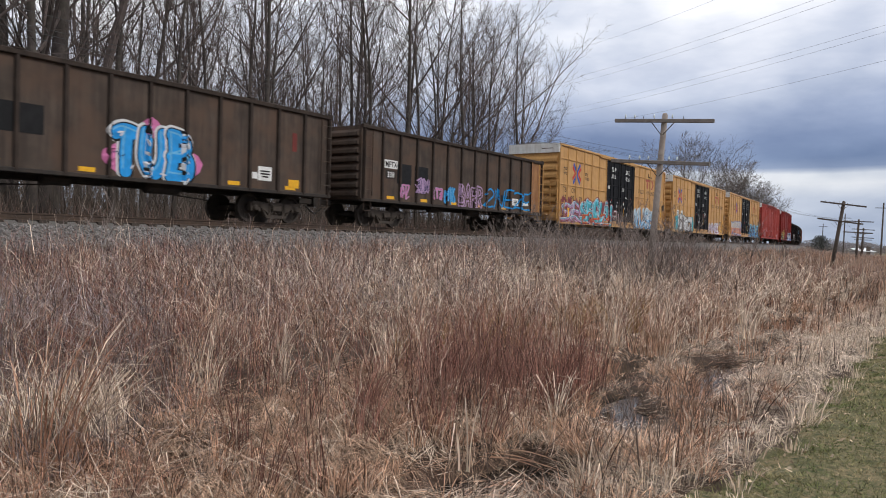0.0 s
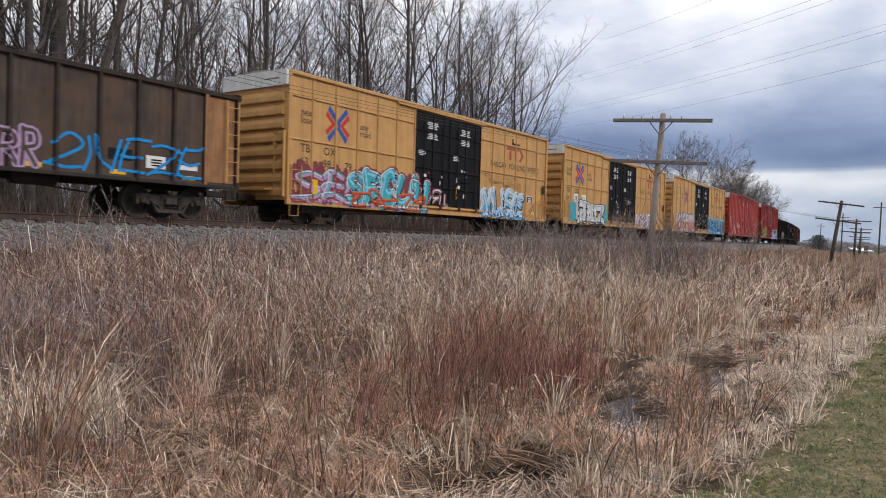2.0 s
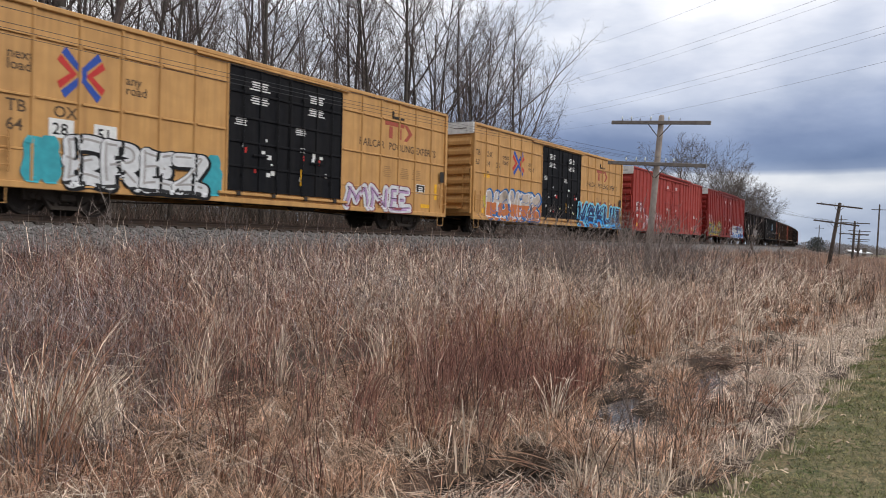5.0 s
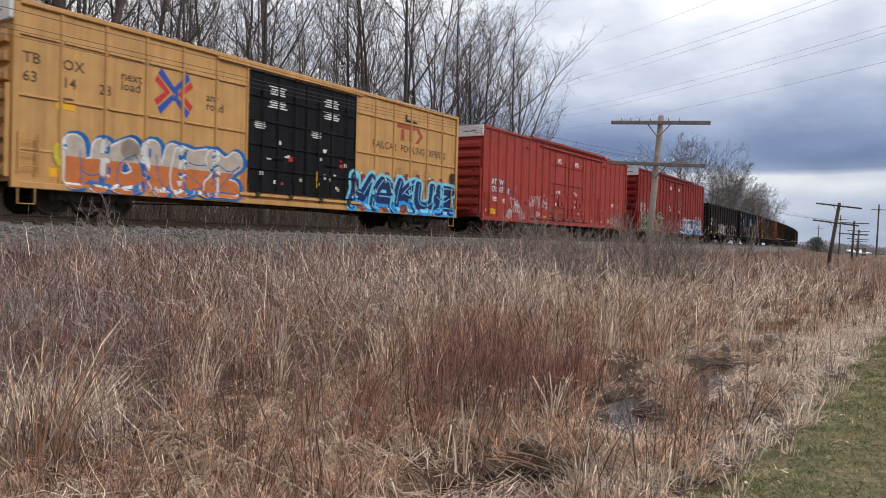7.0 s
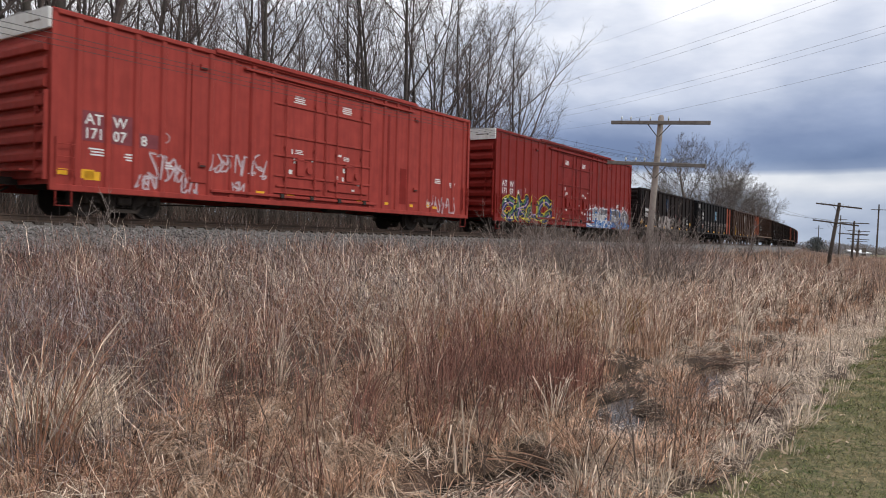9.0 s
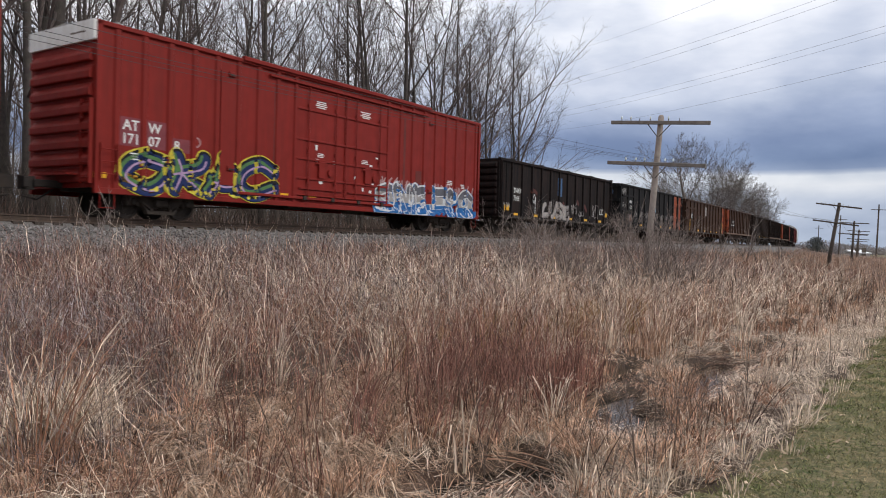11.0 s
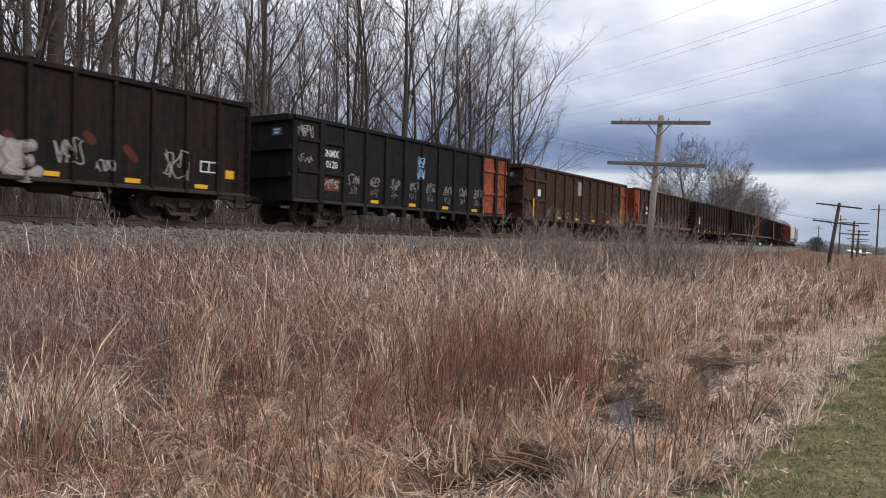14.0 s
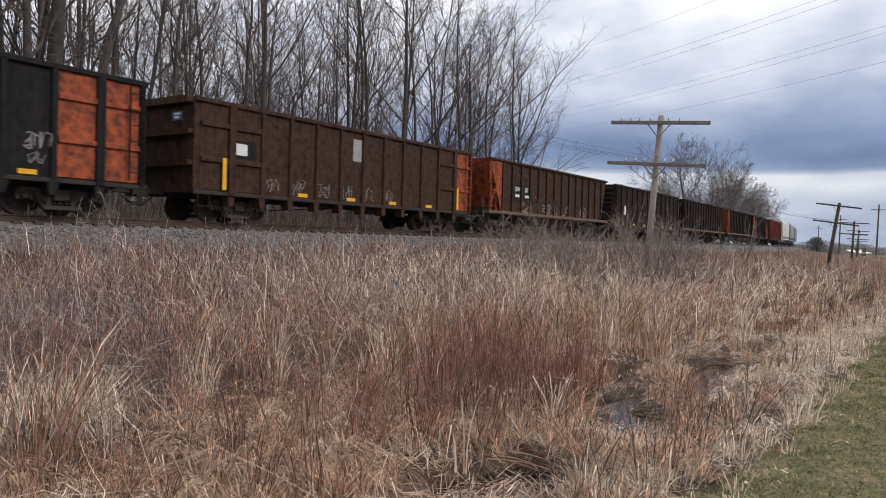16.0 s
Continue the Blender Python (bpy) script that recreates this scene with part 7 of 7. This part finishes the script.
            spray(c, sf, h - 7.3, h - .45, 1.3, 2.05, P_LILACW, 8, 38, .10)
            spray(c, sf, h - 7.4, h - .45, .66, 1.0, P_BLUE, 18, 38, .34)
            word(c, sf, "SNEFIS", h - 7.3, h - .6, .72, 1.60, [(P_BLUE, .66, .02, -.02), (P_WHITE, .57, 0, .02), (P_BLUE, .46, .02, -.02, .62, 1.08), (P_GREY, .46, 0, 0, 1.06, 9.0), (P_DARKGREY, .46, 0, 0, 1.42, 9.0), (P_WHITE, .05, .08, -.08)], "white-edged letter, grey above and blue below", 92, .86, .10, .07, .12)
    # dark gondolas and hoppers
    c, h, sf, pan = couple(gondola("sooty black gondola with white spray tags", 14.54, .84, 3.62, 13, M_BLACKGON), 141.55, 156.09)
    for zz, t in ((2.06, "SNMX"), (1.68, "7506")):
        plate(c, -h + 1.42, -h + 2.32, zz - .06, zz + .30, -pan, M_UNDER, "paint_patch"); letters(c, t, -h + 1.48, -pan - .010, zz, .36, M_WHITE, squeeze=.84)
    plate(c, -h + .55, -h + 1.05, 1.15, 1.42, -pan, M_REFLEC, "reflector")
    word(c, sf, "LUSE", -h + 4.7, -h + 8.1, .98, 1.72, [(P_GHOST, .30, 0, 0), (P_GREY, .20, .02, .02), (P_BEIGE, .035, -.05, .05)], "silver spray letter", 101, .86, .16, .12, .14)
    word(c, sf, "9", -h + 3.55, -h + 3.95, 1.15, 2.15, [(P_WHITE, .055, 0, 0)], "white spray tag with an arrow", 102)
    daub(c, sf, P_RUSTRED, .22, [[(-h + 3.3, 2.2), (-h + 3.7, 2.3), (-h + 4.1, 2.15)], [(-h + 7.3, 1.9), (-h + 7.5, 1.6)], [(-h + 9.2, 2.1), (-h + 9.5, 1.85)], [(-h + 10.3, 1.9), (-h + 10.7, 1.5)]], "rust-red blotch")
    plate(c, -h + 6.6, -h + 7.15, 2.2, 3.2, -pan, P_FADEBLUE, "paint_patch", "faded blue painted patch")
    for q, (x0, x1, za, zb) in enumerate(((-h + 8.5, -h + 9.2, 1.3, 1.9), (-h + 9.5, -h + 10.0, 1.15, 1.5), (-h + 11.4, -h + 12.3, 1.15, 1.95), (-h + .5, -h + 1.1, 1.3, 1.55))):
        graffiti(c, sf, x0, x1, za, zb, 4, 105 + q, [(P_GHOST, .05, 0, 0), (P_GREY, .022, .01, .01)], "white spray tag")
    plate(c, 5.45, 6.05, 1.42, 1.75, -pan, M_WHITE); plate(c, 5.49, 5.73, 1.46, 1.71, -pan - .004, M_BLACKGON); plate(c, 5.77, 6.01, 1.46, 1.71, -pan - .004, M_BLACKGON)
    plate(c, 6.36, 6.68, 1.3, 1.55, -pan, M_REFLEC, "reflector")
    c, h, sf, pan = couple(gondola("sooty black gondola with one rust-orange end bay", 14.5, .84, 3.62, 12, M_BLUEBLACK, "beams", (M_BLUEBLACK, M_ORANGE), rw=.10), 157.94, 172.44)
    for q in range(9):
        x = -h + 2.75 + 1.225 * q
        graffiti(c, sf, x, x + .6, 1.55, 1.95, 4, 110 + q, [(P_GHOST, .042, 0, 0), (P_GREY, .010, .01, 0)], "faint white spray tag")
        graffiti(c, sf, x + .05, x + .5, 1.2, 1.5, 3, 210 + q, [(P_GHOST, .022, 0, 0)], "faint white spray tag")
    graffiti(c, lambda x, z: pan + .02, -h + .2, -h + .95, 2.98, 3.42, 3, 230, [(P_GREY, .035, 0, 0)], "white spray tag"); graffiti(c, lambda x, z: pan + .02, -h + .2, -h + .95, 2.1, 2.4, 3, 231, [(P_GREY, .03, 0, 0)], "white spray tag")
    for zz, t in ((2.42, "SNMX"), (2.04, "10120")):
        letters(c, t, -h + 1.42, -pan - .024, zz, .36, M_WHITE, squeeze=.8)
    plate(c, -h + 1.4, -h + 2.25, 1.25, 1.66, -pan - .018, M_RUSTPATCH, "paint_patch"); graffiti(c, lambda x, z: pan + .03, -h + 1.42, -h + 2.25, 1.28, 1.64, 3, 233, [(P_GREY, .05, 0, 0)], "pale spray tag")
    plate(c, -h + 6.95, -h + 7.38, 2.05, 3.0, -pan, P_FADEBLUE, "paint_patch", "faded blue and white painted patch")
    over = lambda x, z: sf(x, z) + .007
    graffiti(c, over, -h + 6.97, -h + 7.36, 2.55, 2.95, 3, 236, [(P_PALEBLUE, .06, 0, 0)], "pale blue brush marks")
    graffiti(c, over, -h + 6.97, -h + 7.36, 2.1, 2.5, 3, 237, [(P_SKY, .09, 0, 0), (P_WHITE, .03, 0, .02)], "pale blue brush marks")
    c, h, sf, pan = couple(gondola("rusty dark brown gondola with scrawled tags", 14.9, .84, 3.55, 12, M_DARKBROWN, "beams", (M_DARKBROWN, M_DARKBROWN, M_ORANGE), rw=.09, rung=M_ORANGE), 174.0, 188.9)
    plate(c, -h + 1.4, -h + 2.3, 1.95, 2.5, -pan - .02, P_BLACK, "paint_patch"); plate(c, -h + 1.5, -h + 1.95, 2.05, 2.4, -pan - .027, M_WHITE)
    plate(c, -h + .98, -h + 1.12, .95, 1.9, -pan - .085, M_REFLEC, "reflector"); plate(c, h - 1.2, h - 1.06, .95, 1.9, -pan - .085, M_REFLEC, "reflector")
    plate(c, -h + 6.9, -h + 7.4, 2.4, 3.2, -pan, P_GREY, "paint_patch", "bleached painted patch")
    for q in range(6):
        graffiti(c, sf, -h + 2.75 + 1.19 * q, -h + 3.3 + 1.19 * q, 1.0, 1.5, 3, 130 + q, [(P_GHOST, .026, 0, 0)], "faint white spray tag")
    c, h, sf, pan = couple(hopper("dark brown open hopper with a rust-orange sloping end", 14.85, 1.0, 3.55, 13, M_DARKBROWN, M_ORANGE, 6), 190.5, 205.35)
    for px, t in ((-h + 2.55, "SW"), (-h + 3.6, "IX")):
        plate(c, px, px + .75, 1.75, 2.5, -pan, P_BLACK, "paint_patch"); letters(c, t, px + .12, -pan - .012, 2.14, .34, M_WHITE); bars(c, px + .12, -pan - .008, 1.86, .5, .24, 1, M_WHITE, seed=5)
    for q in range(4):
        graffiti(c, sf, -h + 3.4 + 2.4 * q, -h + 4.4 + 2.4 * q, 1.15, 1.7, 2, 140 + q, [(P_GHOST, .07, 0, 0)], "faint white spray tag")
    c, h, sf, pan = couple(gondola("dark brown gondola with corrugated end", 14.6, .84, 3.5, 13, M_SOOTBROWN), 206.7, 221.3)
    plate(c, -h + 1.9, -h + 2.3, 1.6, 2.2, -pan, M_WHITE)
    couple(hopper("dark brown open hopper with flat rusty sill", 16.0, 1.0, 3.5, 14, M_SOOTBROWN, M_SOOTBROWN, 8), 223.0, 239.0)
    couple(hopper("brown open hopper with orange sloping end", 14.4, 1.0, 3.5, 13, M_SOOTBROWN, M_ORANGE, 9), 240.8, 255.2)
    couple(gondola("sooty gondola with orange end bays", 14.0, .84, 3.5, 12, M_BLACKGON, "beams", (M_ORANGE, M_ORANGE)), 257.2, 271.2)
    couple(gondola("dull red gondola with corrugated end", 15.2, .84, 3.6, 13, M_DKRED), 273.0, 288.2)
    couple(covered_hopper("off-white round-sided covered hopper", 16.0, 1.1, 4.6, M_HOPWHITE, 12), 290.0, 306.0)
    couple(covered_hopper("grey round-sided covered hopper", 16.0, 1.1, 4.6, M_HOPGREY, 13), 308.0, 324.0)
    couple(covered_hopper("grey round-sided covered hopper", 16.0, 1.1, 4.6, M_HOPGREY, 14), 326.0, 342.0)


build_train()


def travelled(t):
    return 10.053 * t - .0023 * t * t


def on_line(s_near, spread=6.2):
    """The pose of a car whose middle is s along the near side: it stands on the line with its two trucks."""
    s = S0 + (s_near - S0) * (RAD / (RAD + 1.6)) if s_near > S0 else s_near
    ax, ay, *_ = track(s - spread)
    bx, by, *_ = track(s + spread)
    return pose((ax + bx) / 2, (ay + by) / 2, RAIL_Z, 0, 0, math.degrees(math.atan2(by - ay, bx - ax)))


def motions():
    times = [k * .5 for k in range(33)]
    for car, s in TRAIN:
        walk(car, [(t, on_line(s - travelled(t))) for t in times])
    # every wheelset rolls on the rail
    for w, sx in ROLLING:
        walk(w, [(k / 15, pose(sx, 0, WHEEL_R, 0, -math.degrees(travelled(k / 15) / WHEEL_R), 0)) for k in range(241)])


motions()
